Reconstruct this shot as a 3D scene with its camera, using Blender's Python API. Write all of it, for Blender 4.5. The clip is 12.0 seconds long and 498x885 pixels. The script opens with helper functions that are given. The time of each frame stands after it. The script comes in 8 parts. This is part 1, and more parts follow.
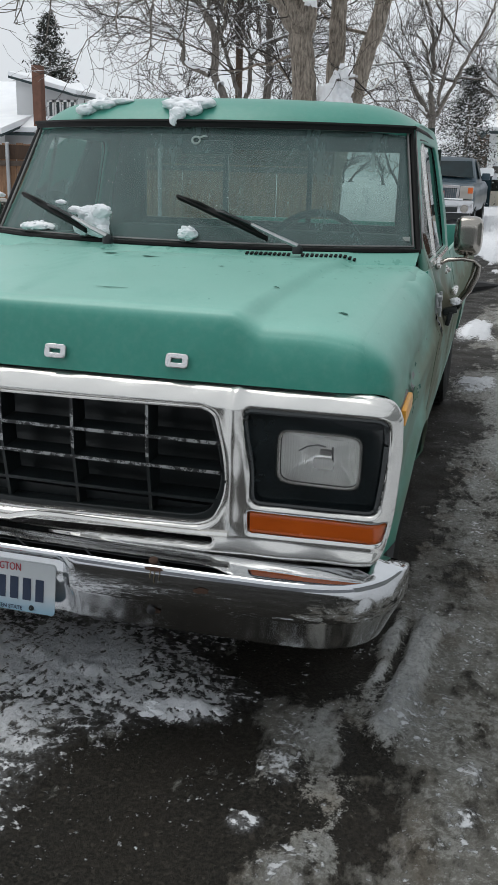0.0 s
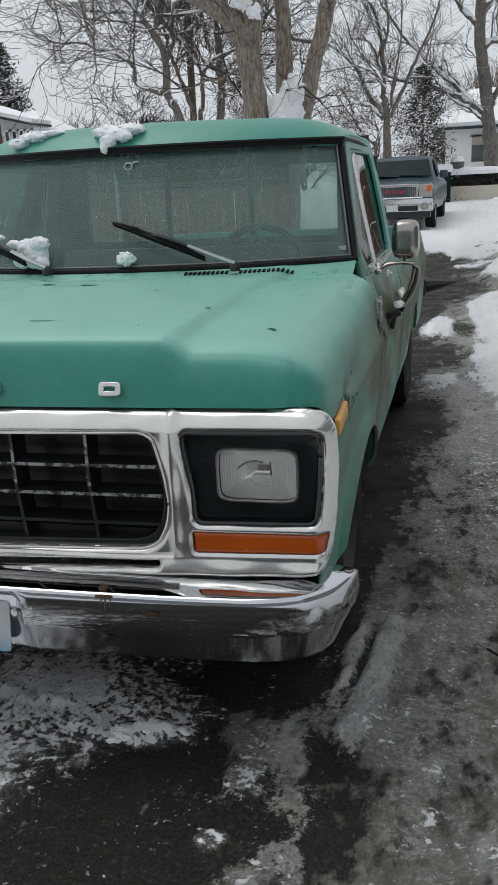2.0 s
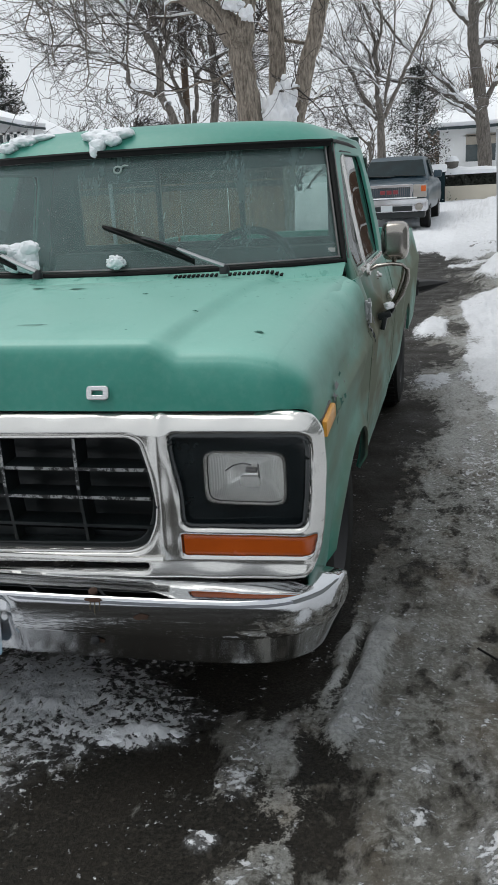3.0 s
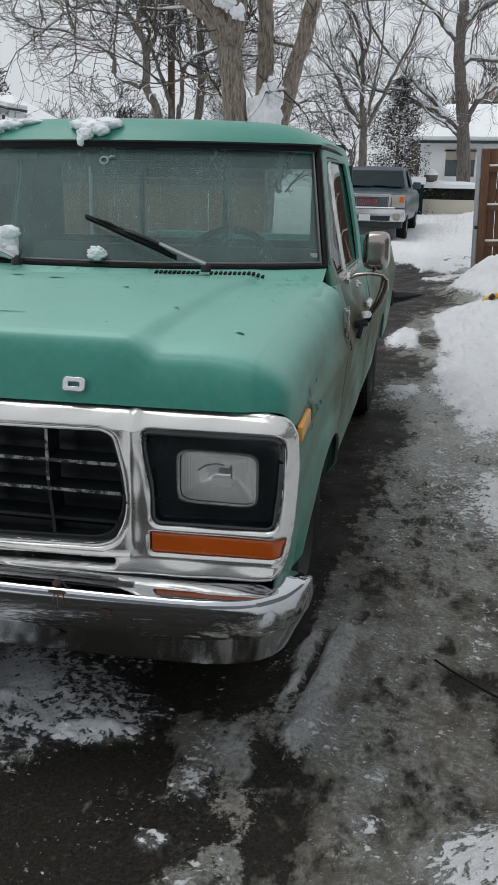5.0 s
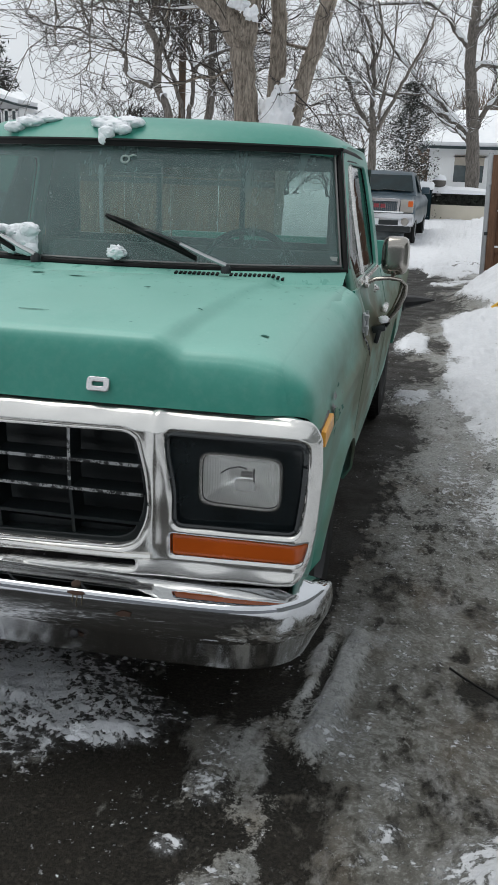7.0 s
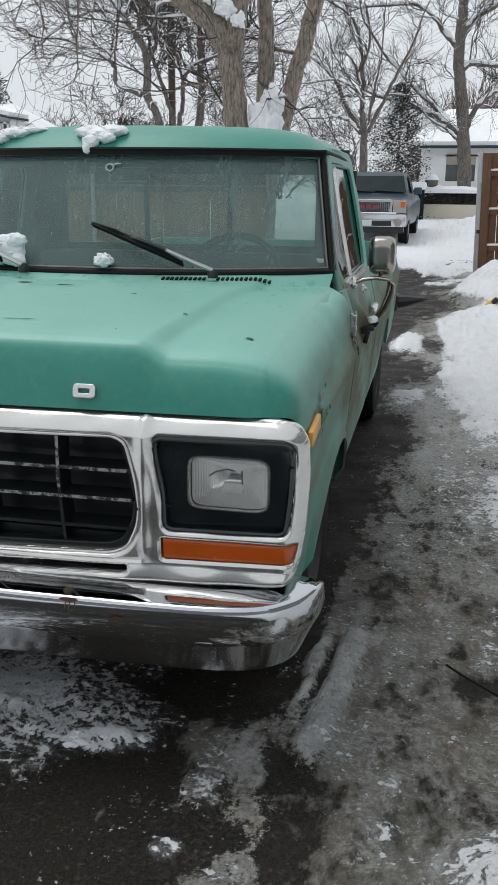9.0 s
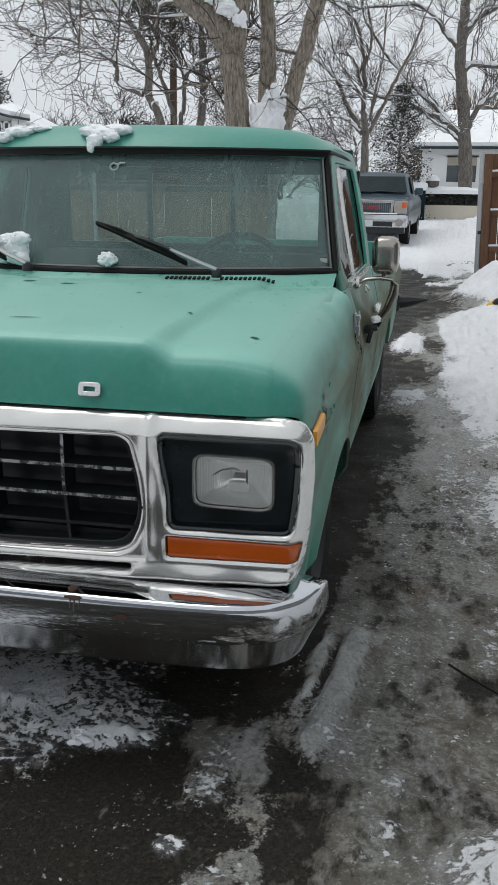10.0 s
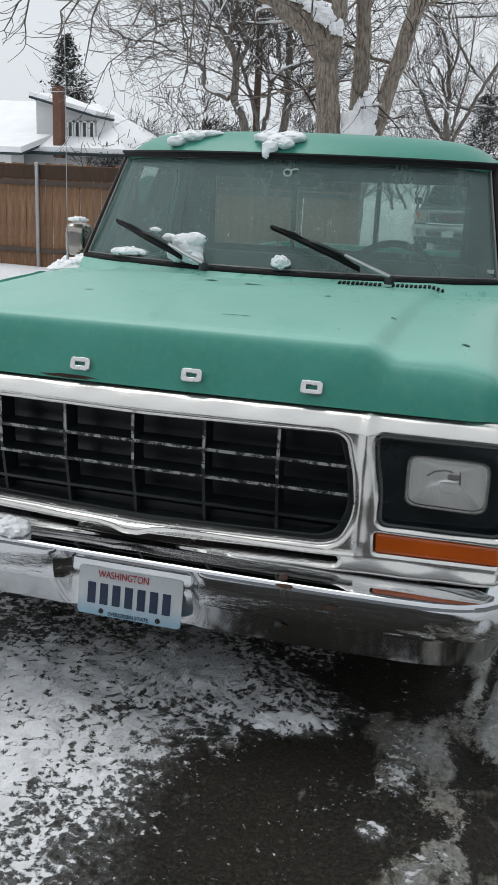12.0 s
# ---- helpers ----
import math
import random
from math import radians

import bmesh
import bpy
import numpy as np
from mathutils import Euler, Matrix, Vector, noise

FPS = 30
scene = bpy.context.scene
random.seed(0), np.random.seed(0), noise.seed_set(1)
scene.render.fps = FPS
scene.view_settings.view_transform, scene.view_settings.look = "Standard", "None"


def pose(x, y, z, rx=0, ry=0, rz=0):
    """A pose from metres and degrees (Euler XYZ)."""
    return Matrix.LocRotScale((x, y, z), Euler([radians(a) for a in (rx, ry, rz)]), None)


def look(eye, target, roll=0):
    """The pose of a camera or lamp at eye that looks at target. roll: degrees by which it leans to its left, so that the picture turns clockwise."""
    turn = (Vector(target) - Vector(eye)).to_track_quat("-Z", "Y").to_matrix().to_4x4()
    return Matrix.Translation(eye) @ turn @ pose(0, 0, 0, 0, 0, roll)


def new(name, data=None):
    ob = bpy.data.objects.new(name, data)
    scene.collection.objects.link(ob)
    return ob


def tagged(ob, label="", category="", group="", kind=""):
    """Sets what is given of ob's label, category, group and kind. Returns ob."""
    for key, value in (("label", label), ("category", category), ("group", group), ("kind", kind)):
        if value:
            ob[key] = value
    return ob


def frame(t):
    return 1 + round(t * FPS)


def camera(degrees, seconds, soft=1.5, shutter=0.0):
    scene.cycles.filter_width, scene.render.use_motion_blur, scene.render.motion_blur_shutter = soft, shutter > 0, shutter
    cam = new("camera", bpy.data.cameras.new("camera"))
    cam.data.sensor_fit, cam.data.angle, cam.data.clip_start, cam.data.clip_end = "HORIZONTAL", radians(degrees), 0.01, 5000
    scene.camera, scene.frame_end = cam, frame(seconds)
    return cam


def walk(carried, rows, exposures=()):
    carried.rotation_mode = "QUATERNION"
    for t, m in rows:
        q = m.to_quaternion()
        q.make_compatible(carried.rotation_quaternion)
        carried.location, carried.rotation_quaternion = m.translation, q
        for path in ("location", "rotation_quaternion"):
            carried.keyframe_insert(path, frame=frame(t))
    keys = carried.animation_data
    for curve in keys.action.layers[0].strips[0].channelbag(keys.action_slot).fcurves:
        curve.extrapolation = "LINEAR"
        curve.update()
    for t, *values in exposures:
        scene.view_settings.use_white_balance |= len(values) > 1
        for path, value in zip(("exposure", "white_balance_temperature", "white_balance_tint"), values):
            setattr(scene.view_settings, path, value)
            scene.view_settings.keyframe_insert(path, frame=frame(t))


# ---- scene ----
cam = camera(32.0, 12.0, soft=1.1)
PATH = [
    (0, (1.232, -1.957, 1.503), (0.71, -0.12, 0.911), 1.6),
    (0.5, (1.326, -1.955, 1.502), (0.855, -0.101, 0.919), -0.1),
    (1, (1.327, -1.956, 1.501), (0.848, -0.102, 0.922), -0.7),
    (1.5, (1.347, -1.943, 1.514), (0.863, -0.09, 0.936), -1.8),
    (2, (1.356, -1.945, 1.529), (0.864, -0.092, 0.961), -2.8),
    (2.5, (1.358, -1.952, 1.531), (0.87, -0.097, 0.964), -2.7),
    (3, (1.382, -1.947, 1.534), (0.896, -0.092, 0.968), -3.2),
    (3.5, (1.399, -1.937, 1.533), (0.927, -0.078, 0.965), -2.9),
    (3.7, (1.393, -1.931, 1.527), (0.953, -0.064, 0.962), -2.2),
    (5.5, (1.332, -1.955, 1.543), (0.915, -0.084, 0.973), 2.0),
    (6, (1.3, -1.95, 1.541), (0.882, -0.079, 0.973), 2.9),
    (6.5, (1.279, -1.942, 1.542), (0.866, -0.069, 0.976), 2.8),
    (7, (1.296, -1.947, 1.54), (0.888, -0.073, 0.973), 2.2),
    (9, (1.333, -1.951, 1.537), (0.922, -0.075, 0.981), 0.5),
    (9.5, (1.325, -1.955, 1.537), (0.914, -0.079, 0.981), 0.6),
    (10, (1.322, -1.959, 1.535), (0.911, -0.082, 0.979), 0.7),
    (10.5, (1.33, -1.956, 1.529), (0.915, -0.079, 0.975), 0.7),
    (11, (1.285, -1.948, 1.514), (0.863, -0.073, 0.96), 0.9),
    (11.5, (1.153, -2.006, 1.528), (0.717, -0.134, 0.973), 1.7),
    (11.8, (1.02, -2.083, 1.525), (0.527, -0.224, 0.978), 2.3),
    (11.9, (0.966, -2.101, 1.524), (0.457, -0.246, 0.976), 2.4),
    (12, (0.934, -2.148, 1.53), (0.403, -0.299, 0.981), 2.7),
]
walk(cam, [(t, look(eye, target, roll)) for t, eye, target, roll in PATH], exposures=[(0.0, 0.04), (0.5, 0.26), (1.0, 0.2), (1.5, 0.08), (2.0, -0.12), (2.5, -0.04), (3.5, 0.15), (5.5, -0.17), (6.0, 0.0), (7.0, 0.06), (9.0, 0.08), (9.5, 0.1), (10.5, -0.06), (11.0, 0.0), (12.0, 0.08)])

# ---------------------------------------------------------------- light
world = bpy.data.worlds.new("overcast")
scene.world = world
world.use_nodes = True
wn, wl = world.node_tree.nodes, world.node_tree.links
wn.clear()
sky = wn.new("ShaderNodeTexSky")
sky.sky_type = "NISHITA"
sky.sun_disc = False
sky.sun_elevation, sky.sun_rotation = radians(67), radians(-76)
sky.dust_density, sky.air_density = 6.0, 1.0
grey = wn.new("ShaderNodeHueSaturation")
grey.inputs["Saturation"].default_value = 0.12
grey.inputs["Value"].default_value = 0.1
cloud = wn.new("ShaderNodeMix")
cloud.data_type = "RGBA"
cloud.inputs["Factor"].default_value = 0.8
cloud.inputs[7].default_value = (0.805, 0.853, 0.902, 1)
bg = wn.new("ShaderNodeBackground")
bg.inputs["Strength"].default_value = 1.0
wout = wn.new("ShaderNodeOutputWorld")
wl.new(sky.outputs[0], grey.inputs["Color"])
wl.new(grey.outputs[0], cloud.inputs[6])
wl.new(cloud.outputs[2], bg.inputs["Color"])
wl.new(bg.outputs[0], wout.inputs[0])
sun_data = bpy.data.lights.new("sun", "SUN")
sun_data.energy, sun_data.angle, sun_data.color = 0.95, radians(40), (0.985, 0.975, 0.935)
sun = new("sun", sun_data)
sun.matrix_world = look((0, 0, 50), (21, -5, 0))


# ---------------------------------------------------------------- materials
def material(name, base=(0.5, 0.5, 0.5), rough=0.6, metal=0.0, coat=0.0, spec=0.5):
    m = bpy.data.materials.new(name)
    m.use_nodes = True
    b = m.node_tree.nodes["Principled BSDF"]
    b.inputs["Base Color"].default_value = (*base, 1)
    b.inputs["Roughness"].default_value = rough
    b.inputs["Metallic"].default_value = metal
    b.inputs["Coat Weight"].default_value = coat
    b.inputs["Specular IOR Level"].default_value = spec
    return m, m.node_tree.nodes, m.node_tree.links, b


def coords(n, l, scale=(1, 1, 1), space="Object"):
    tc = n.new("ShaderNodeTexCoord")
    mp = n.new("ShaderNodeMapping")
    mp.inputs["Scale"].default_value = scale
    l.new(tc.outputs[space], mp.inputs["Vector"])
    return mp.outputs[0]


def noise_tex(n, l, vec, scale, detail=4.0, rough=0.6):
    t = n.new("ShaderNodeTexNoise")
    t.inputs["Scale"].default_value = scale
    t.inputs["Detail"].default_value = detail
    t.inputs["Roughness"].default_value = rough
    l.new(vec, t.inputs["Vector"])
    return t.outputs["Fac"]


def ramp(n, l, fac, lo, hi, c0=(0, 0, 0, 1), c1=(1, 1, 1, 1)):
    if lo < 0.0 or hi > 1.0 or lo > hi:
        k = n.new("ShaderNodeMapRange")
        k.inputs["From Min"].default_value, k.inputs["From Max"].default_value = lo, hi
        l.new(fac, k.inputs["Value"])
        fac, lo, hi = k.outputs["Result"], 0.0, 1.0
    r = n.new("ShaderNodeValToRGB")
    r.color_ramp.elements[0].position, r.color_ramp.elements[1].position = lo, hi
    r.color_ramp.elements[0].color, r.color_ramp.elements[1].color = c0, c1
    l.new(fac, r.inputs[0])
    return r.outputs[0]


def mix(n, l, fac, a, b):
    m = n.new("ShaderNodeMix")
    m.data_type = "RGBA"
    for socket, value in ((m.inputs["Factor"], fac), (m.inputs[6], a), (m.inputs[7], b)):
        if isinstance(value, (int, float)):
            socket.default_value = value
        elif isinstance(value, tuple):
            socket.default_value = (*value[:3], 1)
        else:
            l.new(value, socket)
    return m.outputs[2]


def maths(n, l, op, a, b=0.0):
    m = n.new("ShaderNodeMath")
    m.operation = op
    for socket, value in ((m.inputs[0], a), (m.inputs[1], b)):
        if isinstance(value, (int, float)):
            socket.default_value = value
        else:
            l.new(value, socket)
    return m.outputs[0]


def bump(n, l, b, height, strength=0.3, distance=0.01):
    k = n.new("ShaderNodeBump")
    k.inputs["Strength"].default_value = strength
    k.inputs["Distance"].default_value = distance
    l.new(height, k.inputs["Height"])
    l.new(k.outputs[0], b.inputs["Normal"])


def plain(name, base, rough=0.6, metal=0.0, vary=0.25, scale=12.0, relief=0.15, coat=0.0, spec=0.5, other=None):
    """A surface with uneven colour, gloss and fine relief."""
    m, n, l, b = material(name, base, rough, metal, coat, spec)
    v = coords(n, l)
    big = noise_tex(n, l, v, scale * 0.25, 5)
    fine = noise_tex(n, l, v, scale * 4, 4)
    dark = tuple(c * (1 - vary) for c in base)
    light = tuple(min(1.0, c * (1 + vary)) for c in base) if other is None else other
    col = mix(n, l, ramp(n, l, big, 0.3, 0.7), dark, light)
    l.new(mix(n, l, maths(n, l, "MULTIPLY", fine, 0.35), col, dark), b.inputs["Base Color"])
    l.new(maths(n, l, "ADD", maths(n, l, "MULTIPLY", big, 0.3), rough - 0.15), b.inputs["Roughness"])
    if relief:
        bump(n, l, b, fine, relief, 0.004)
    return m


def paint_material():
    """Faded green truck paint, chalky, with chips, and a film of dried road salt on the flanks."""
    m, n, l, b = material("faded_green_paint", (0.03, 0.22, 0.14), 0.5, coat=0.3)
    b.inputs["Coat Roughness"].default_value = 0.36
    b.inputs["Coat IOR"].default_value = 1.5
    b.inputs["Sheen Weight"].default_value = 0.06
    b.inputs["Sheen Roughness"].default_value = 0.45
    v = coords(n, l)
    fade = ramp(n, l, noise_tex(n, l, v, 2.2, 6, 0.65), 0.3, 0.75)
    col = mix(n, l, fade, (0.028, 0.255, 0.190), (0.046, 0.310, 0.238))
    streak = ramp(n, l, noise_tex(n, l, coords(n, l, (9, 1.2, 9)), 3.0, 5, 0.7), 0.56, 0.8)
    col = mix(n, l, maths(n, l, "MULTIPLY", streak, 0.35), col, (0.024, 0.22, 0.155))
    chalk = ramp(n, l, noise_tex(n, l, v, 40, 3, 0.7), 0.45, 0.9)
    col = mix(n, l, maths(n, l, "MULTIPLY", chalk, 0.16), col, (0.3, 0.45, 0.39))
    sep = n.new("ShaderNodeSeparateXYZ")
    l.new(v, sep.inputs[0])
    # panels that face up take a paler, greyer green
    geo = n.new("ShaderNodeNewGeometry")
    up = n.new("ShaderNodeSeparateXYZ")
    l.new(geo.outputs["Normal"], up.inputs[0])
    up_pale = ramp(n, l, maths(n, l, "ADD", up.outputs["Z"], maths(n, l, "MULTIPLY", maths(n, l, "SUBTRACT", fade, 0.5), 0.16)), 0.30, 0.97)
    up_pale = maths(n, l, "MULTIPLY", up_pale, ramp(n, l, sep.outputs["Z"], 1.40, 1.60, (1, 1, 1, 1), (0, 0, 0, 1)))     # none of it on the roof
    col = mix(n, l, maths(n, l, "MULTIPLY", up_pale, 0.62), col, (0.275, 0.545, 0.465))
    # the roof is mixed towards a darker green
    roof = ramp(n, l, sep.outputs["Z"], 1.55, 1.68)
    col = mix(n, l, maths(n, l, "MULTIPLY", roof, 0.35), col, (0.024, 0.20, 0.148))
    worn = ramp(n, l, noise_tex(n, l, coords(n, l, (1, 0.6, 1)), 7, 7, 0.72), 0.52, 0.72)
    col = mix(n, l, maths(n, l, "MULTIPLY", maths(n, l, "MULTIPLY", worn, up_pale), 0.30), col, (0.085, 0.33, 0.265))
    # the top coat has peeled in scraps along the hood's rear edge
    peel = noise_tex(n, l, coords(n, l, (1.0, 0.7, 1.0)), 30, 5, 0.62)
    near_cowl = maths(n, l, "MULTIPLY", maths(n, l, "MULTIPLY", ramp(n, l, sep.outputs["Y"], 0.45, 1.25), ramp(n, l, sep.outputs["Z"], 1.32, 1.30)), 0.10)
    peeled = maths(n, l, "MULTIPLY", ramp(n, l, maths(n, l, "ADD", peel, near_cowl), 0.695, 0.712), up_pale)
    col = mix(n, l, maths(n, l, "MULTIPLY", peeled, 0.75), col, (0.040, 0.235, 0.175))
    dust = ramp(n, l, noise_tex(n, l, v, 160, 3, 0.7), 0.60, 0.74)
    col = mix(n, l, maths(n, l, "MULTIPLY", maths(n, l, "MULTIPLY", dust, up_pale), 0.30), col, (0.46, 0.66, 0.60))
    out = maths(n, l, "ABSOLUTE", sep.outputs["X"])
    film = noise_tex(n, l, coords(n, l, (1, 0.5, 1.3)), 3.2, 4, 0.55)
    grime = ramp(n, l, maths(n, l, "ADD", out, maths(n, l, "MULTIPLY", film, 0.10)), 1.02, 1.09)
    cover = maths(n, l, "MULTIPLY", grime, maths(n, l, "ADD", maths(n, l, "MULTIPLY", ramp(n, l, film, 0.3, 0.7), 0.40), 0.58))
    cover = maths(n, l, "MULTIPLY", cover, maths(n, l, "ADD", maths(n, l, "MULTIPLY", ramp(n, l, sep.outputs["Y"], 0.9, 1.6), 0.9), 0.95))
    col = mix(n, l, cover, col, (0.150, 0.178, 0.132))
    # brown road dirt dried on the doors
    mud = maths(n, l, "MULTIPLY", maths(n, l, "MULTIPLY", ramp(n, l, sep.outputs["Y"], 1.435, 1.50), maths(n, l, "SUBTRACT", 1.0, maths(n, l, "MULTIPLY", ramp(n, l, sep.outputs["Y"], 2.0, 2.5), 0.75))), ramp(n, l, out, 0.90, 0.965))
    mud = maths(n, l, "MULTIPLY", mud, maths(n, l, "ADD", maths(n, l, "MULTIPLY", ramp(n, l, sep.outputs["Z"], 0.80, 1.02), 0.7), 0.3))
    mud = maths(n, l, "MULTIPLY", mud, maths(n, l, "ADD", maths(n, l, "MULTIPLY", ramp(n, l, noise_tex(n, l, coords(n, l, (1, 1.2, 0.8)), 5.0, 5, 0.6), 0.32, 0.62), 0.55), 0.35))
    col = mix(n, l, mud, col, (0.165, 0.150, 0.108))
    l.new(maths(n, l, "SUBTRACT", 0.32, maths(n, l, "MULTIPLY", cover, 0.5)), b.inputs["Coat Weight"])
    l.new(maths(n, l, "SUBTRACT", 0.5, maths(n, l, "MULTIPLY", cover, 0.45)), b.inputs["Specular IOR Level"])
    chip = ramp(n, l, noise_tex(n, l, v, 23, 5, 0.75), 0.735, 0.75)
    col = mix(n, l, chip, col, (0.09, 0.11, 0.1))
    l.new(col, b.inputs["Base Color"])
    l.new(maths(n, l, "ADD", maths(n, l, "MULTIPLY", fade, 0.12), maths(n, l, "ADD", maths(n, l, "MULTIPLY", cover, 0.3), 0.42)), b.inputs["Roughness"])
    bump(n, l, b, noise_tex(n, l, v, 5, 3), 0.05, 0.02)
    return m


def chrome_material(name, rough=0.08, rust=0.72, tint=(0.72, 0.71, 0.68), chalk=0.0, dull_below=-1.0):
    """Old bright metal: fine pitting, dull film, specks and runs of rust."""
    m, n, l, b = material(name, tint, rough, metal=1.0)
    v = coords(n, l)
    pit = noise_tex(n, l, v, 90, 4, 0.7)
    film = ramp(n, l, noise_tex(n, l, coords(n, l, (1, 1, 2.5)), 4.5, 6, 0.7), 0.35, 0.8)
    spots = ramp(n, l, noise_tex(n, l, v, 16, 6, 0.75), rust, rust + 0.03)
    col = mix(n, l, maths(n, l, "MULTIPLY", film, 0.42), tint, tuple(c * 0.6 for c in tint))
    l.new(mix(n, l, spots, col, (0.16, 0.07, 0.03)), b.inputs["Base Color"])
    l.new(maths(n, l, "SUBTRACT", 1.0 - chalk, maths(n, l, "MULTIPLY", spots, 0.9 - chalk)), b.inputs["Metallic"])
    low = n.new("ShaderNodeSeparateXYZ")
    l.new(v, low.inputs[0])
    salt = maths(n, l, "MULTIPLY", maths(n, l, "LESS_THAN", low.outputs["Z"], dull_below), 0.075)      # extra roughness below dull_below, so the lower edge reflects less sharply
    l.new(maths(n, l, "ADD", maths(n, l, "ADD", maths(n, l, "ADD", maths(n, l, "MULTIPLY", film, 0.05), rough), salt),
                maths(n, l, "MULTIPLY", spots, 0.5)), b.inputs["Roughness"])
    h = noise_tex(n, l, coords(n, l, (1, 1, 1)), 7, 3)
    bump(n, l, b, maths(n, l, "ADD", h, maths(n, l, "MULTIPLY", pit, 0.02)), 0.035, 0.02)
    return m


def worn_bar_material():
    """Black plastic whose silver edge paint has mostly flaked away."""
    m, n, l, b = material("flaked_silver_edge", (0.3, 0.31, 0.31), 0.4)
    v = coords(n, l)
    flake = ramp(n, l, noise_tex(n, l, v, 26, 6, 0.8), 0.47, 0.52)
    l.new(mix(n, l, flake, (0.33, 0.34, 0.34), (0.012, 0.013, 0.014)), b.inputs["Base Color"])
    bump(n, l, b, flake, 0.2, 0.002)
    return m


def glass_material(name, tint=(0.8, 0.9, 0.86), rough=0.02, veil=0.25, film_colour=(0.215, 0.33, 0.335)):
    m, n, l, b = material(name, tint, rough)
    b.inputs["Transmission Weight"].default_value = 1.0
    b.inputs["IOR"].default_value = 1.45
    out = n["Material Output"]
    # pale diffuse film; on the windscreen it paints in the reflected sky
    dull = n.new("ShaderNodeBsdfDiffuse")
    dull.inputs["Color"].default_value = (*film_colour, 1)
    clear = n.new("ShaderNodeBsdfTransparent")
    clear.inputs["Color"].default_value = (*tint, 1)
    gloss = n.new("ShaderNodeBsdfGlossy")
    gloss.inputs["Roughness"].default_value = rough
    fres = n.new("ShaderNodeFresnel")
    fres.inputs["IOR"].default_value = 1.52
    body = n.new("ShaderNodeMixShader")
    l.new(fres.outputs[0], body.inputs[0])
    l.new(clear.outputs[0], body.inputs[1])
    l.new(gloss.outputs[0], body.inputs[2])
    film = n.new("ShaderNodeMixShader")
    v = coords(n, l)
    smear = ramp(n, l, noise_tex(n, l, coords(n, l, (3, 1, 0.8)), 3, 6, 0.7), 0.25, 0.85)
    l.new(maths(n, l, "ADD", maths(n, l, "MULTIPLY", smear, veil * 0.7), veil * 0.55), film.inputs[0])
    l.new(body.outputs[0], film.inputs[1])
    l.new(dull.outputs[0], film.inputs[2])
    l.new(film.outputs[0], out.inputs["Surface"])
    return m


def snow_material():
    m, n, l, b = material("snow", (0.82, 0.85, 0.9), 0.75)
    b.inputs["Subsurface Weight"].default_value = 0.0
    v = coords(n, l)
    col = mix(n, l, ramp(n, l, noise_tex(n, l, v, 1.5, 5), 0.3, 0.75), (0.83, 0.85, 0.88), (0.92, 0.935, 0.95))
    l.new(col, b.inputs["Base Color"])
    bump(n, l, b, maths(n, l, "ADD", noise_tex(n, l, v, 30, 5, 0.7), noise_tex(n, l, v, 5, 4)), 0.35, 0.02)
    return m


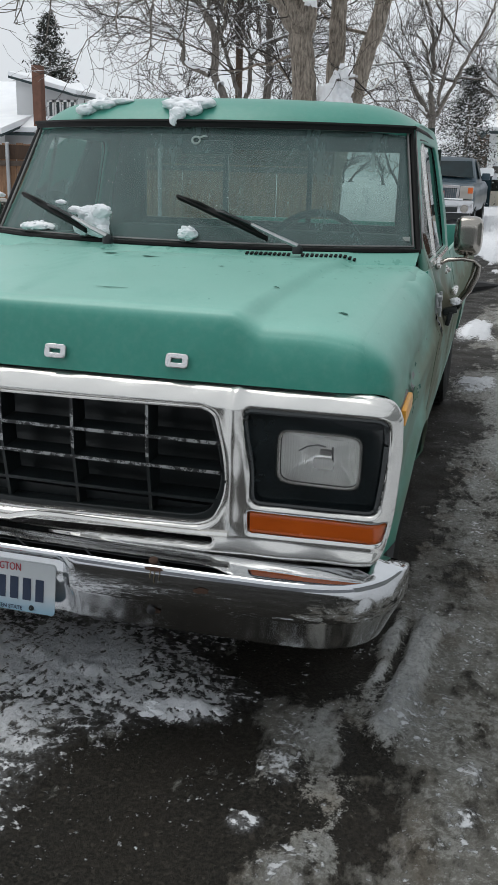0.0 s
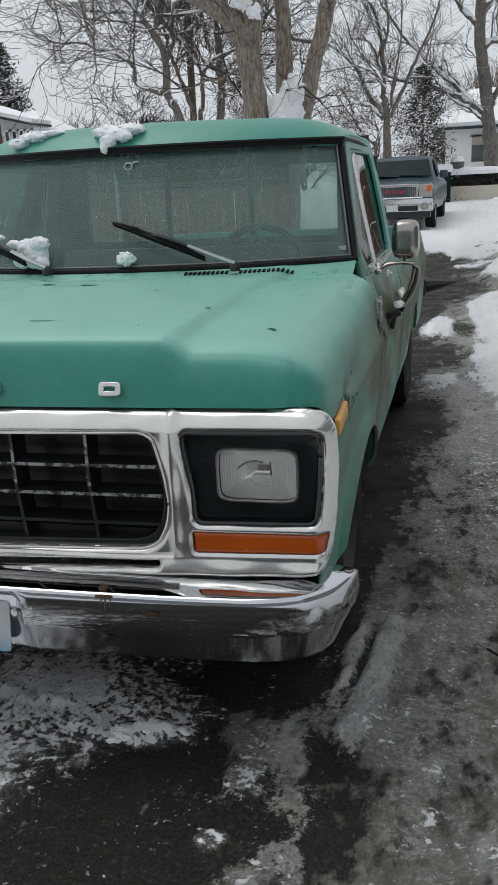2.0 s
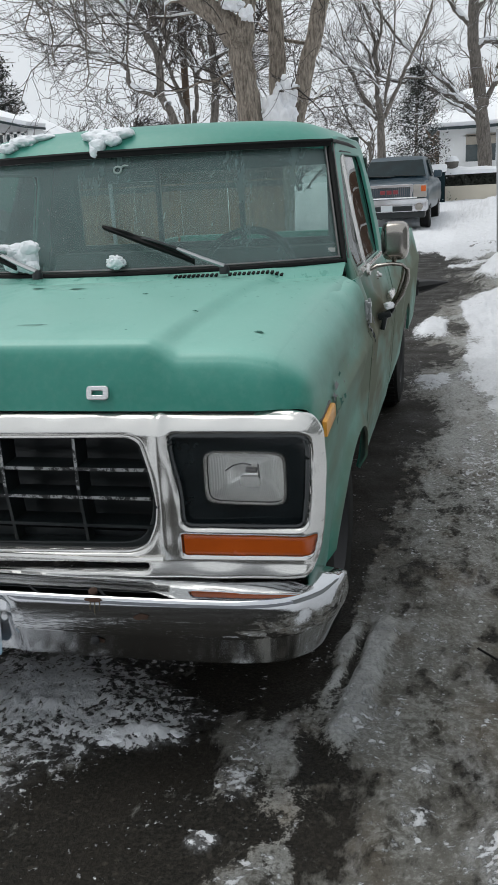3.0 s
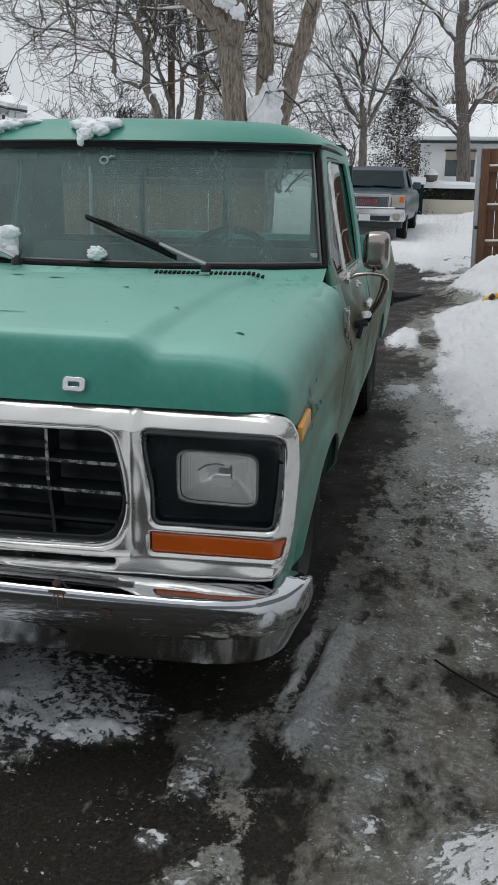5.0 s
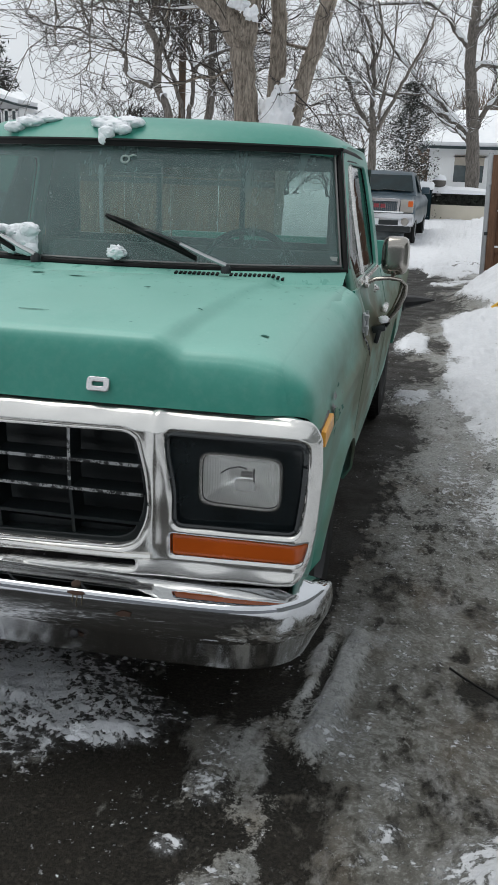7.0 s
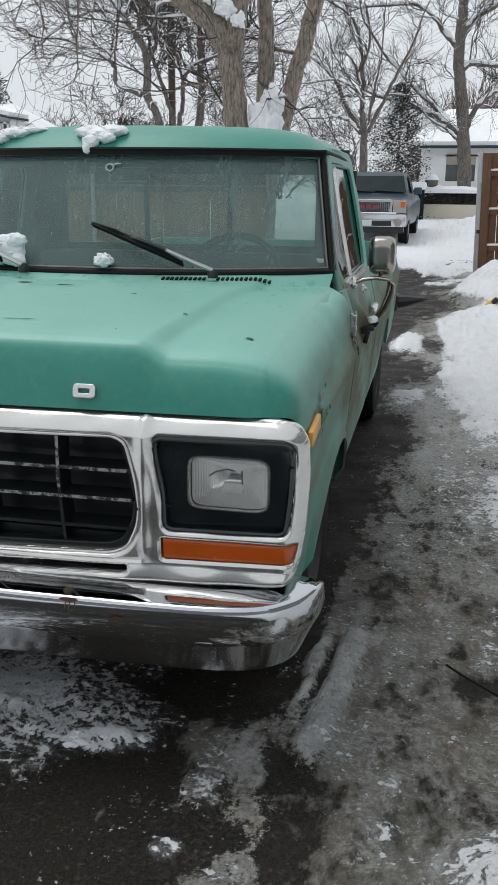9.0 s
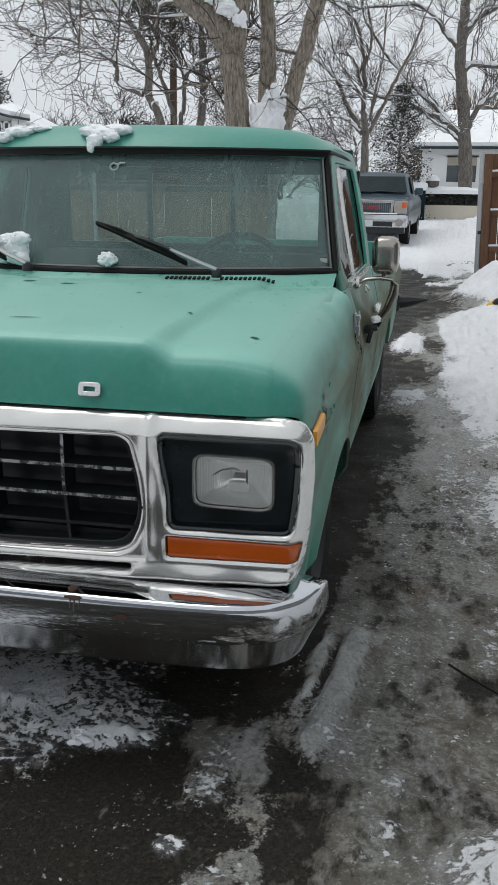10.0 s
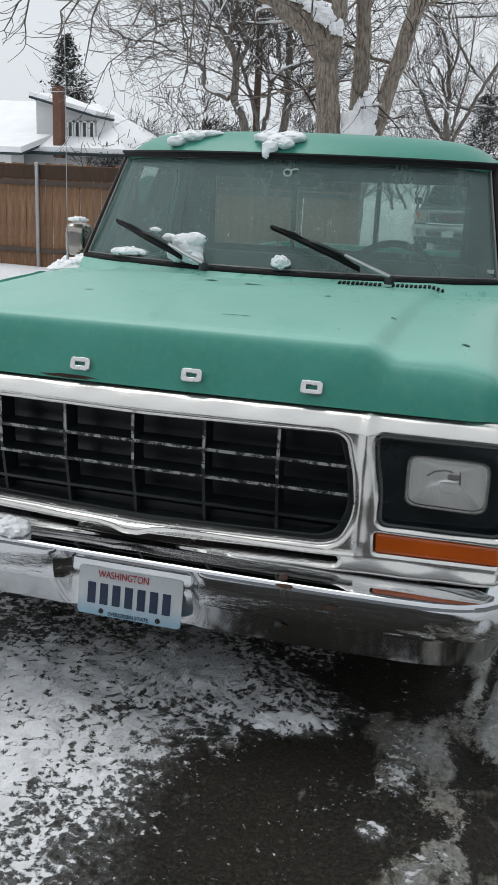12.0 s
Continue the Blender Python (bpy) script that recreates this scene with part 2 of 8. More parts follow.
def ground_material():
    """Wet asphalt with grit, grey trodden ice and white snow; how much lies where comes with the sheet."""
    m, n, l, b = material("asphalt_ice_snow", (0.05, 0.05, 0.05), 0.6, spec=0.13)
    v = coords(n, l)
    sa = n.new("ShaderNodeAttribute")
    sa.attribute_name = "snow"
    ia = n.new("ShaderNodeAttribute")
    ia.attribute_name = "ice"
    grit = noise_tex(n, l, v, 92, 4, 0.8)
    stone = n.new("ShaderNodeTexVoronoi")
    stone.inputs["Scale"].default_value = 120
    l.new(v, stone.inputs["Vector"])
    tar = mix(n, l, ramp(n, l, grit, 0.40, 0.68), (0.0060, 0.0058, 0.0050), (0.039, 0.0355, 0.029))
    pebble = ramp(n, l, stone.outputs["Color"], 0.72, 0.95)
    tar = mix(n, l, maths(n, l, "MULTIPLY", pebble, 0.5), tar, (0.070, 0.064, 0.052))
    damp = ramp(n, l, noise_tex(n, l, v, 2.6, 4), 0.42, 0.66)
    tar = mix(n, l, maths(n, l, "MULTIPLY", damp, 0.3), tar, (0.024, 0.019, 0.014))
    chip = n.new("ShaderNodeTexVoronoi")
    chip.inputs["Scale"].default_value = 46
    l.new(v, chip.inputs["Vector"])
    gravel = maths(n, l, "MULTIPLY", ramp(n, l, chip.outputs["Color"], 0.70, 0.90), maths(n, l, "SUBTRACT", 1.0, ramp(n, l, chip.outputs["Distance"], 0.25, 0.42)))
    tar = mix(n, l, maths(n, l, "MULTIPLY", gravel, 0.38), tar, (0.080, 0.070, 0.057))
    clod = ramp(n, l, noise_tex(n, l, v, 34, 4, 0.75), 0.67, 0.71)
    tar = mix(n, l, maths(n, l, "MULTIPLY", clod, 0.35), tar, (0.22, 0.2, 0.18))
    # ice: translucent grey with brown grit frozen in
    big = noise_tex(n, l, coords(n, l, (1.0, 0.62, 1.0)), 4.6, 9, 0.66)
    fine = noise_tex(n, l, v, 55, 5, 0.78)
    speck = noise_tex(n, l, coords(n, l, (1.0, 1.15, 1.0)), 27, 6, 0.68)
    blot = noise_tex(n, l, coords(n, l, (1.0, 0.6, 1.0)), 20, 6, 0.66)
    pits = noise_tex(n, l, v, 58, 4, 0.6)
    icecol = mix(n, l, ramp(n, l, big, 0.34, 0.66), (0.105, 0.097, 0.080), (0.25, 0.247, 0.224))
    grain = ramp(n, l, fine, 0.33, 0.60)
    icecol = mix(n, l, maths(n, l, "MULTIPLY", maths(n, l, "SUBTRACT", 1.0, grain), 0.35), icecol, (0.05, 0.044, 0.035))
    frost = ramp(n, l, noise_tex(n, l, coords(n, l, (1.0, 0.45, 1.0)), 6, 9, 0.72), 0.54, 0.66)
    icecol = mix(n, l, maths(n, l, "MULTIPLY", frost, 0.70), icecol, (0.45, 0.45, 0.445))
    crystal = ramp(n, l, noise_tex(n, l, v, 130, 3, 0.7), 0.57, 0.68)
    icecol = mix(n, l, maths(n, l, "MULTIPLY", maths(n, l, "MULTIPLY", crystal, ramp(n, l, big, 0.42, 0.62)), 0.45), icecol, (0.62, 0.62, 0.61))
    brownish = ramp(n, l, noise_tex(n, l, coords(n, l, (1.0, 0.6, 1.0)), 3.6, 6, 0.65), 0.50, 0.66)
    icecol = mix(n, l, maths(n, l, "MULTIPLY", brownish, 0.70), icecol, (0.120, 0.094, 0.066))
    dimple = ramp(n, l, noise_tex(n, l, coords(n, l, (1.0, 0.45, 1.0)), 14, 6, 0.62), 0.60, 0.70)
    icecol = mix(n, l, maths(n, l, "MULTIPLY", dimple, 0.75), icecol, (0.028, 0.024, 0.020))
    ifac = maths(n, l, "ADD", ia.outputs["Fac"], maths(n, l, "MULTIPLY", maths(n, l, "SUBTRACT", maths(n, l, "ADD", maths(n, l, "MULTIPLY", big, 0.7), maths(n, l, "MULTIPLY", blot, 0.5)), 0.6), 3.3))
    ice = ramp(n, l, ifac, 0.38, 0.66)
    col = mix(n, l, maths(n, l, "MULTIPLY", ice, 0.95), tar, icecol)
    la = n.new("ShaderNodeAttribute")
    la.attribute_name = "slush"
    lfac = maths(n, l, "ADD", la.outputs["Fac"], maths(n, l, "MULTIPLY", maths(n, l, "SUBTRACT", maths(n, l, "ADD", maths(n, l, "MULTIPLY", big, 0.6), maths(n, l, "MULTIPLY", blot, 0.4)), 0.5), 3.2))
    lfac = maths(n, l, "ADD", lfac, maths(n, l, "MULTIPLY", maths(n, l, "SUBTRACT", fine, 0.5), 1.8))
    slush = maths(n, l, "MULTIPLY", ramp(n, l, lfac, 0.38, 0.60), ramp(n, l, la.outputs["Fac"], 0.04, 0.22))
    slushcol = mix(n, l, grain, (0.092, 0.090, 0.078), (0.335, 0.335, 0.312))
    slushcol = mix(n, l, maths(n, l, "MULTIPLY", ramp(n, l, la.outputs["Fac"], 0.60, 1.0), maths(n, l, "ADD", maths(n, l, "MULTIPLY", grain, 0.5), 0.38)), slushcol, (0.62, 0.63, 0.625))
    slushcol = mix(n, l, maths(n, l, "MULTIPLY", brownish, 0.5), slushcol, (0.17, 0.135, 0.098))
    slushcol = mix(n, l, maths(n, l, "MULTIPLY", dimple, 0.65), slushcol, (0.06, 0.053, 0.045))
    slushcol = mix(n, l, maths(n, l, "MULTIPLY", frost, 0.4), slushcol, (0.60, 0.605, 0.61))
    col = mix(n, l, maths(n, l, "MULTIPLY", slush, 0.92), col, slushcol)
    sfac = maths(n, l, "ADD", sa.outputs["Fac"], maths(n, l, "MULTIPLY", maths(n, l, "SUBTRACT", maths(n, l, "ADD", maths(n, l, "MULTIPLY", big, 0.3), maths(n, l, "ADD", maths(n, l, "MULTIPLY", speck, 0.55), maths(n, l, "MULTIPLY", pits, 0.4))), 0.625), 4.2))
    snow = ramp(n, l, sfac, 0.42, 0.62)
    # thin half-melted snow lies round the patches
    thin = maths(n, l, "MULTIPLY", ramp(n, l, sfac, -0.10, 0.50), ramp(n, l, sa.outputs["Fac"], 0.10, 0.45))
    thin = maths(n, l, "MULTIPLY", thin, ramp(n, l, fine, 0.36, 0.56))
    col = mix(n, l, maths(n, l, "MULTIPLY", thin, 0.50), col, (0.30, 0.305, 0.31))
    mottle = ramp(n, l, noise_tex(n, l, v, 8, 6, 0.7), 0.34, 0.62)
    snowcol = mix(n, l, ramp(n, l, fine, 0.3, 0.8), (0.68, 0.695, 0.725), (0.88, 0.89, 0.91))
    snowcol = mix(n, l, maths(n, l, "MULTIPLY", maths(n, l, "SUBTRACT", 1.0, mottle), 0.30), snowcol, (0.50, 0.51, 0.53))
    snowcol = mix(n, l, ramp(n, l, sfac, 0.45, 1.0), (0.76, 0.77, 0.785), snowcol)
    col = mix(n, l, snow, col, snowcol)
    l.new(col, b.inputs["Base Color"])
    wet = ramp(n, l, noise_tex(n, l, v, 3.2, 5), 0.35, 0.65, (0.42, 0.42, 0.42, 1), (0.70, 0.70, 0.70, 1))
    l.new(mix(n, l, snow, mix(n, l, ice, wet, (0.42, 0.42, 0.42)), (0.85, 0.85, 0.85)), b.inputs["Roughness"])
    h = maths(n, l, "ADD", maths(n, l, "MULTIPLY", grit, 0.35), maths(n, l, "ADD", maths(n, l, "MULTIPLY", snow, 1.2), maths(n, l, "MULTIPLY", ice, maths(n, l, "MULTIPLY", fine, 1.2))))
    bump(n, l, b, h, 0.9, 0.014)
    return m


def bark_material(name, a, c):
    m, n, l, b = material(name, a, 0.9)
    v = coords(n, l, (1, 1, 0.22))
    ridge = noise_tex(n, l, v, 22, 6, 0.7)
    col = mix(n, l, ramp(n, l, ridge, 0.35, 0.68), a, c)
    l.new(col, b.inputs["Base Color"])
    crack = noise_tex(n, l, coords(n, l, (1, 1, 0.12)), 9, 5, 0.65)
    bump(n, l, b, maths(n, l, "ADD", maths(n, l, "MULTIPLY", ridge, 0.5), crack), 1.0, 0.09)
    return m


def board_material(name, a, c):
    m, n, l, b = material(name, a, 0.85)
    v = coords(n, l, (6, 6, 0.6))
    grain = noise_tex(n, l, v, 9, 6, 0.7)
    info = n.new("ShaderNodeObjectInfo")
    col = mix(n, l, ramp(n, l, grain, 0.3, 0.72), a, c)
    stain = ramp(n, l, noise_tex(n, l, coords(n, l, (3, 3, 0.5)), 1.6, 4), 0.45, 0.75)
    col = mix(n, l, maths(n, l, "MULTIPLY", stain, 0.5), col, tuple(x * 0.35 for x in a))
    col = mix(n, l, maths(n, l, "MULTIPLY", info.outputs["Random"], 0.65), col, tuple(x * 0.4 for x in c))
    l.new(col, b.inputs["Base Color"])
    bump(n, l, b, grain, 0.5, 0.01)
    return m


PAINT = paint_material()
FLANK = PAINT
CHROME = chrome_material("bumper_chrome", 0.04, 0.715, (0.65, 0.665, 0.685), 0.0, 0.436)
BRIGHT = chrome_material("trim_aluminium", 0.22, 0.745, (0.72, 0.712, 0.685), 0.10)
WORN = worn_bar_material()
BLACK = plain("black_plastic", (0.013, 0.0175, 0.0185), 0.36, vary=0.4, scale=20, spec=0.45)
RUBBER = plain("black_rubber", (0.006, 0.006, 0.006), 0.6, vary=0.4, scale=20, spec=0.2)
TYRE = plain("tyre_rubber", (0.013, 0.013, 0.012), 0.8, vary=0.4, scale=15, relief=0.4, spec=0.2)
CABIN = plain("dark_cabin_trim", (0.03, 0.045, 0.04), 0.8, vary=0.3, scale=6)
SEATS = plain("grey_green_vinyl", (0.075, 0.095, 0.085), 0.6, vary=0.25, scale=6)
SCREEN = glass_material("windscreen_glass", (0.60, 0.70, 0.67), 0.015, 0.46, (0.225, 0.325, 0.315))
PANE = glass_material("side_glass", (0.66, 0.77, 0.74), 0.02, 0.03)
LAMPBLACK = plain("glossy_black_lamp_paint", (0.010, 0.015, 0.017), 0.24, vary=0.4, scale=25, relief=0.08, coat=0.3)
SNOW = snow_material()
GROUND = ground_material()
AMBER = plain("amber_plastic", (0.56, 0.10, 0.008), 0.28, vary=0.25, scale=9, relief=0.0, coat=0.3)
MARKER = plain("yellowed_amber_plastic", (0.72, 0.33, 0.04), 0.35, vary=0.25, scale=30)
RUST = plain("rust", (0.062, 0.034, 0.022), 0.9, vary=0.5, scale=30, relief=0.5)
STEEL = plain("galvanised_steel", (0.42, 0.43, 0.44), 0.45, metal=0.6, vary=0.2, scale=8)
MIRROR_SHELL = chrome_material("dull_mirror_shell", 0.2, 0.74, (0.40, 0.375, 0.34))
DARKSTEEL = plain("dark_steel", (0.03, 0.03, 0.032), 0.55, metal=0.3, vary=0.4, scale=10)


# ---------------------------------------------------------------- mesh helpers
def part(name, bm, mat, parent=None, label="", smooth=True, crease=38):
    """Links a bmesh as one mesh object, under a thing or a part."""
    me = bpy.data.meshes.new(name)
    bmesh.ops.recalc_face_normals(bm, faces=bm.faces)
    bm.to_mesh(me)
    bm.free()
    for p in me.polygons:
        p.use_smooth = smooth
    for one in mat if isinstance(mat, (list, tuple)) else [mat]:
        me.materials.append(one)
    ob = new(name, me)
    if smooth:
        me.set_sharp_from_angle(angle=radians(crease))
    if parent is not None:
        ob.parent = parent
    if label:
        tagged(ob, label)
    return ob


def thing(name, label, category, at=(0, 0, 0), group="", kind=""):
    return tagged_at(new(name), at, label, category, group, kind)


def tagged_at(ob, at, label, category, group="", kind=""):
    ob.matrix_world = Matrix.Translation(at)
    return tagged(ob, label, category, group, kind)


def raw(name, verts, faces, mat, parent=None, label="", smooth=True):
    me = bpy.data.meshes.new(name)
    me.from_pydata(verts, [], faces)
    me.materials.append(mat)
    me.polygons.foreach_set("use_smooth", [smooth] * len(me.polygons))
    ob = new(name, me)
    if parent is not None:
        ob.parent = parent
    if label:
        tagged(ob, label)
    return ob


def thick(ob, depth, offset=-1.0):
    s = ob.modifiers.new("thickness", "SOLIDIFY")
    s.thickness, s.offset = depth, offset
    split = ob.modifiers.new("crisp_rims", "EDGE_SPLIT")
    split.split_angle = radians(50)
    return ob


def rounded(ob, width, segments=2):
    s = ob.modifiers.new("edges", "BEVEL")
    s.width, s.segments, s.limit_method, s.angle_limit = width, segments, "ANGLE", radians(40)
    return ob


def sheet(bm, fn, nu, nv, close_u=False):
    """A grid of quads over fn(u, v), u and v from 0 to 1."""
    cols = nu if close_u else nu + 1
    vs = [[bm.verts.new(fn(i / nu, j / nv)) for i in range(cols)] for j in range(nv + 1)]
    for j in range(nv):
        for i in range(nu):
            k = (i + 1) % cols
            bm.faces.new((vs[j][i], vs[j][k], vs[j + 1][k], vs[j + 1][i]))
    return vs


def block(bm, c, s, turn=None, bevel=0.0):
    """A box of size s round c, with rounded edges, turned by a matrix."""
    got = bmesh.ops.create_cube(bm, size=1.0)["verts"]
    bmesh.ops.scale(bm, vec=s, verts=got)
    if bevel:
        edges = list({e for v in got for e in v.link_edges})
        got = bmesh.ops.bevel(bm, geom=edges, offset=bevel, segments=2, profile=0.6, affect="EDGES")["verts"]
    if turn is not None:
        bmesh.ops.transform(bm, matrix=turn.to_4x4(), verts=got)
    bmesh.ops.translate(bm, vec=c, verts=got)
    return got


def tube(bm, pts, radii, n=8, flat=1.0, caps=True):
    """A round bar along pts; flat squeezes it along its second axis."""
    rings = []
    for i, p in enumerate(pts):
        p = Vector(p)
        d = (Vector(pts[min(i + 1, len(pts) - 1)]) - Vector(pts[max(i - 1, 0)])).normalized()
        a = d.cross(Vector((0, 0, 1)))
        a = a.normalized() if a.length > 1e-3 else Vector((1, 0, 0))
        b = a.cross(d)
        r = radii[i] if isinstance(radii, (list, tuple)) else radii
        rings.append([bm.verts.new(p + a * r * math.cos(2 * math.pi * k / n) + b * r * flat * math.sin(2 * math.pi * k / n)) for k in range(n)])
    for a, b in zip(rings, rings[1:]):
        for k in range(n):
            bm.faces.new((a[k], a[(k + 1) % n], b[(k + 1) % n], b[k]))
    if caps:
        bm.faces.new(rings[0][::-1])
        bm.faces.new(rings[-1])


def lathe(bm, profile, n=32, axis="x", at=(0, 0, 0)):
    """Turns (along, radius) round an axis."""
    at = Vector(at)

    def fn(u, v):
        k = v * (len(profile) - 1)
        a, r = profile[int(round(k))]
        t = 2 * math.pi * u
        p = (a, r * math.cos(t), r * math.sin(t)) if axis == "x" else (r * math.cos(t), a, r * math.sin(t)) if axis == "y" else (r * math.cos(t), r * math.sin(t), a)
        return at + Vector(p)
    sheet(bm, fn, n, len(profile) - 1, close_u=True)


def lerp_table(rows, x):
    """Piecewise smooth reading of (x, value) rows."""
    if x <= rows[0][0]:
        return rows[0][1]
    for (a, p), (b, q) in zip(rows, rows[1:]):
        if x <= b:
            t = (x - a) / (b - a)
            return p + (q - p) * t
    return rows[-1][1]


def smooth_step(a, b, x):
    t = min(1.0, max(0.0, (x - a) / (b - a)))
    return t * t * (3 - 2 * t)


def outline_plate(name, loops, depth, bevel, resolution=3, inset=0.0):
    """A plate cut from closed outlines in x and z (the later ones are holes), with rounded edges; as a bmesh."""
    cu = bpy.data.curves.new(name, "CURVE")
    cu.dimensions, cu.fill_mode = "2D", "BOTH"
    cu.extrude, cu.bevel_depth, cu.bevel_resolution, cu.offset = depth, bevel, resolution, -inset
    for loop in loops:
        sp = cu.splines.new("POLY")
        sp.points.add(len(loop) - 1)
        for q, (x, z) in zip(sp.points, loop):
            q.co = (x, z, 0, 1)
        sp.use_cyclic_u = True
    ob = bpy.data.objects.new(name, cu)
    scene.collection.objects.link(ob)
    me = ob.evaluated_get(bpy.context.evaluated_depsgraph_get()).to_mesh()
    bm = bmesh.new()
    bm.from_mesh(me)
    bpy.data.objects.remove(ob)
    for v in bm.verts:
        x, z, y = v.co
        v.co = (x, -y, z)
    return bm


def round_loop(pts, r=0.03, n=5, dense=0.06):
    """A closed outline with its corners rounded and its long sides divided."""
    out = []
    count = len(pts)
    for i in range(count):
        p, a, b = Vector(pts[i]), Vector(pts[i - 1]), Vector(pts[(i + 1) % count])
        k = min(r, (a - p).length * 0.45, (b - p).length * 0.45)
        s, e = p + (a - p).normalized() * k, p + (b - p).normalized() * k
        if out:
            q = Vector(out[-1])
            steps = int((s - q).length / dense)
            out += [tuple(q.lerp(s, j / (steps + 1))) for j in range(1, steps + 1)]
        out += [tuple((1 - t) ** 2 * s + 2 * t * (1 - t) * p + t * t * e) for t in (j / n for j in range(n + 1))]
    q, s = Vector(out[-1]), Vector(out[0])
    steps = int((s - q).length / dense)
    out += [tuple(q.lerp(s, j / (steps + 1))) for j in range(1, steps + 1)]
    return out


def mirror_x(pts):
    return [(-x, z) for x, z in reversed(pts)]


# ---------------------------------------------------------------- ground
def hash_noise(x, y, seed=0):
    """Smooth value noise over arrays, 0 to 1."""
    xi, yi = np.floor(x).astype(np.int64), np.floor(y).astype(np.int64)
    fx, fy = x - xi, y - yi
    fx, fy = fx * fx * (3 - 2 * fx), fy * fy * (3 - 2 * fy)

    def h(a, b):
        k = (a * 374761393 + b * 668265263 + seed * 982451653) & 0x7FFFFFFF
        k = ((k ^ (k >> 13)) * 1274126177) & 0x7FFFFFFF
        return ((k ^ (k >> 16)) & 0xFFFF) / 65535.0
    return (h(xi, yi) * (1 - fx) + h(xi + 1, yi) * fx) * (1 - fy) + (h(xi, yi + 1) * (1 - fx) + h(xi + 1, yi + 1) * fx) * fy


def fbm(x, y, scale, octaves=5, seed=0, gain=0.55):
    total, amp, norm = 0.0, 1.0, 0.0
    for k in range(octaves):
        total = total + amp * hash_noise(x * scale * 2 ** k + 17.3 * k, y * scale * 2 ** k - 9.1 * k, seed + k)
        norm += amp
        amp *= gain
    return total / norm


def blob(x, y, cx, cy, rx, ry, turn=0.0):
    c, s = math.cos(radians(turn)), math.sin(radians(turn))
    u, v = (x - cx) * c + (y - cy) * s, -(x - cx) * s + (y - cy) * c
    q = (u / rx) ** 2 + (v / ry) ** 2
    return np.exp(-0.75 * q ** 1.2)


def step_np(a, b, x):
    t = np.clip((x - a) / (b - a), 0, 1)
    return t * t * (3 - 2 * t)


# patches on the driveway: x, y, half length, half width, turn, strength
SNOW_PATCHES = [(0.47, 0.085, 0.13, 0.050, 8, 1.15), (0.42, 0.20, 0.22, 0.12, 10, 0.72), (0.10, 0.22, 0.40, 0.30, 0, 0.84),
                (-0.42, -0.28, 0.58, 0.70, 0, 0.97), (0.04, -0.30, 0.16, 0.28, -15, 0.55),
                (1.66, -0.26, 0.19, 0.15, 0, 1.15), (1.30, 0.04, 0.03, 0.05, 0, 0.5), (1.28, -0.13, 0.05, 0.05, 40, 0.5), (0.765, -0.285, 0.045, 0.04, 30, 0.95), (0.80, -0.06, 0.045, 0.07, 20, 0.62), (1.72, 2.35, 0.12, 0.5, 0, 0.95),
                (0.80, -0.08, 0.06, 0.06, 0, 0.50), (1.05, 7.2, 0.22, 1.1, 0, 0.70), (1.78, 11.3, 0.36, 1.1, 0, 1.1), (1.6, 14.4, 0.9, 0.55, 4, 0.95), (1.03, 13.2, 0.16, 0.5, 0, 0.8)]
SLUSH_PATCHES = [(0.80, 0.06, 0.05, 0.14, -10, 0.34), (1.06, 0.30, 0.08, 0.22, 10, 0.40), (0.90, -0.38, 0.09, 0.06, 0, 0.36),
                 (1.62, 0.9, 0.12, 0.5, 0, 0.38), (1.5, 2.6, 0.22, 0.9, 0, 0.42), (-0.05, 0.62, 0.6, 0.3, 0, 0.62), (1.14, 4.6, 0.22, 0.55, 0, 0.52)]
ICE_PATCHES = [(0.80, 0.10, 0.13, 0.22, 10, 0.75), (0.92, 0.12, 0.13, 0.22, 0, 0.75), (0.90, -0.42, 0.16, 0.12, 0, 0.75), (0.80, -0.30, 0.10, 0.09, 0, 0.6),
               (0.60, -0.05, 0.07, 0.1, 0, 0.45), (0.45, 0.3, 0.3, 0.2, 0, 0.4), (0.0, 0.3, 0.4, 0.5, 0, 0.6)]
# smooth grey ridges squeezed up by tyres
RIDGE_PATCHES = [(0.88, 0.13, 0.11, 0.16, 10, 0.80), (0.985, 0.33, 0.07, 0.13, 10, 0.72), (0.955, -0.13, 0.09, 0.10, 0, 0.70), (0.95, -0.33, 0.10, 0.08, 0, 0.72), (1.29, 0.06, 0.05, 0.09, 0, 0.72), (1.23, -0.22, 0.10, 0.07, 0, 0.6), (1.28, 0.32, 0.14, 0.22, 0, 0.55),
                 (1.005, 0.70, 0.17, 0.034, 86, 1.35), (0.99, 0.46, 0.12, 0.028, 78, 1.2), (1.105, 0.72, 0.18, 0.052, 84, 1.5), (1.075, 0.44, 0.20, 0.064, 83, 1.35), (1.05, 0.20, 0.16, 0.060, 83, 1.1),
                 (0.80, -0.04, 0.055, 0.12, -10, 0.62), (0.90, 0.06, 0.10, 0.10, 20, 0.45), (1.29, 0.02, 0.04, 0.07, 0, 0.6), (1.28, -0.14, 0.06, 0.06, 40, 0.55),
                 (0.86, -0.38, 0.14, 0.07, 10, 0.6), (1.3, 1.4, 0.14, 0.5, 0, 0.45), (1.14, 4.6, 0.24, 0.6, 0, 0.75), (1.45, 2.9, 0.2, 0.9, 0, 0.6), (1.55, -0.1, 0.1, 0.12, 0, 0.5)]
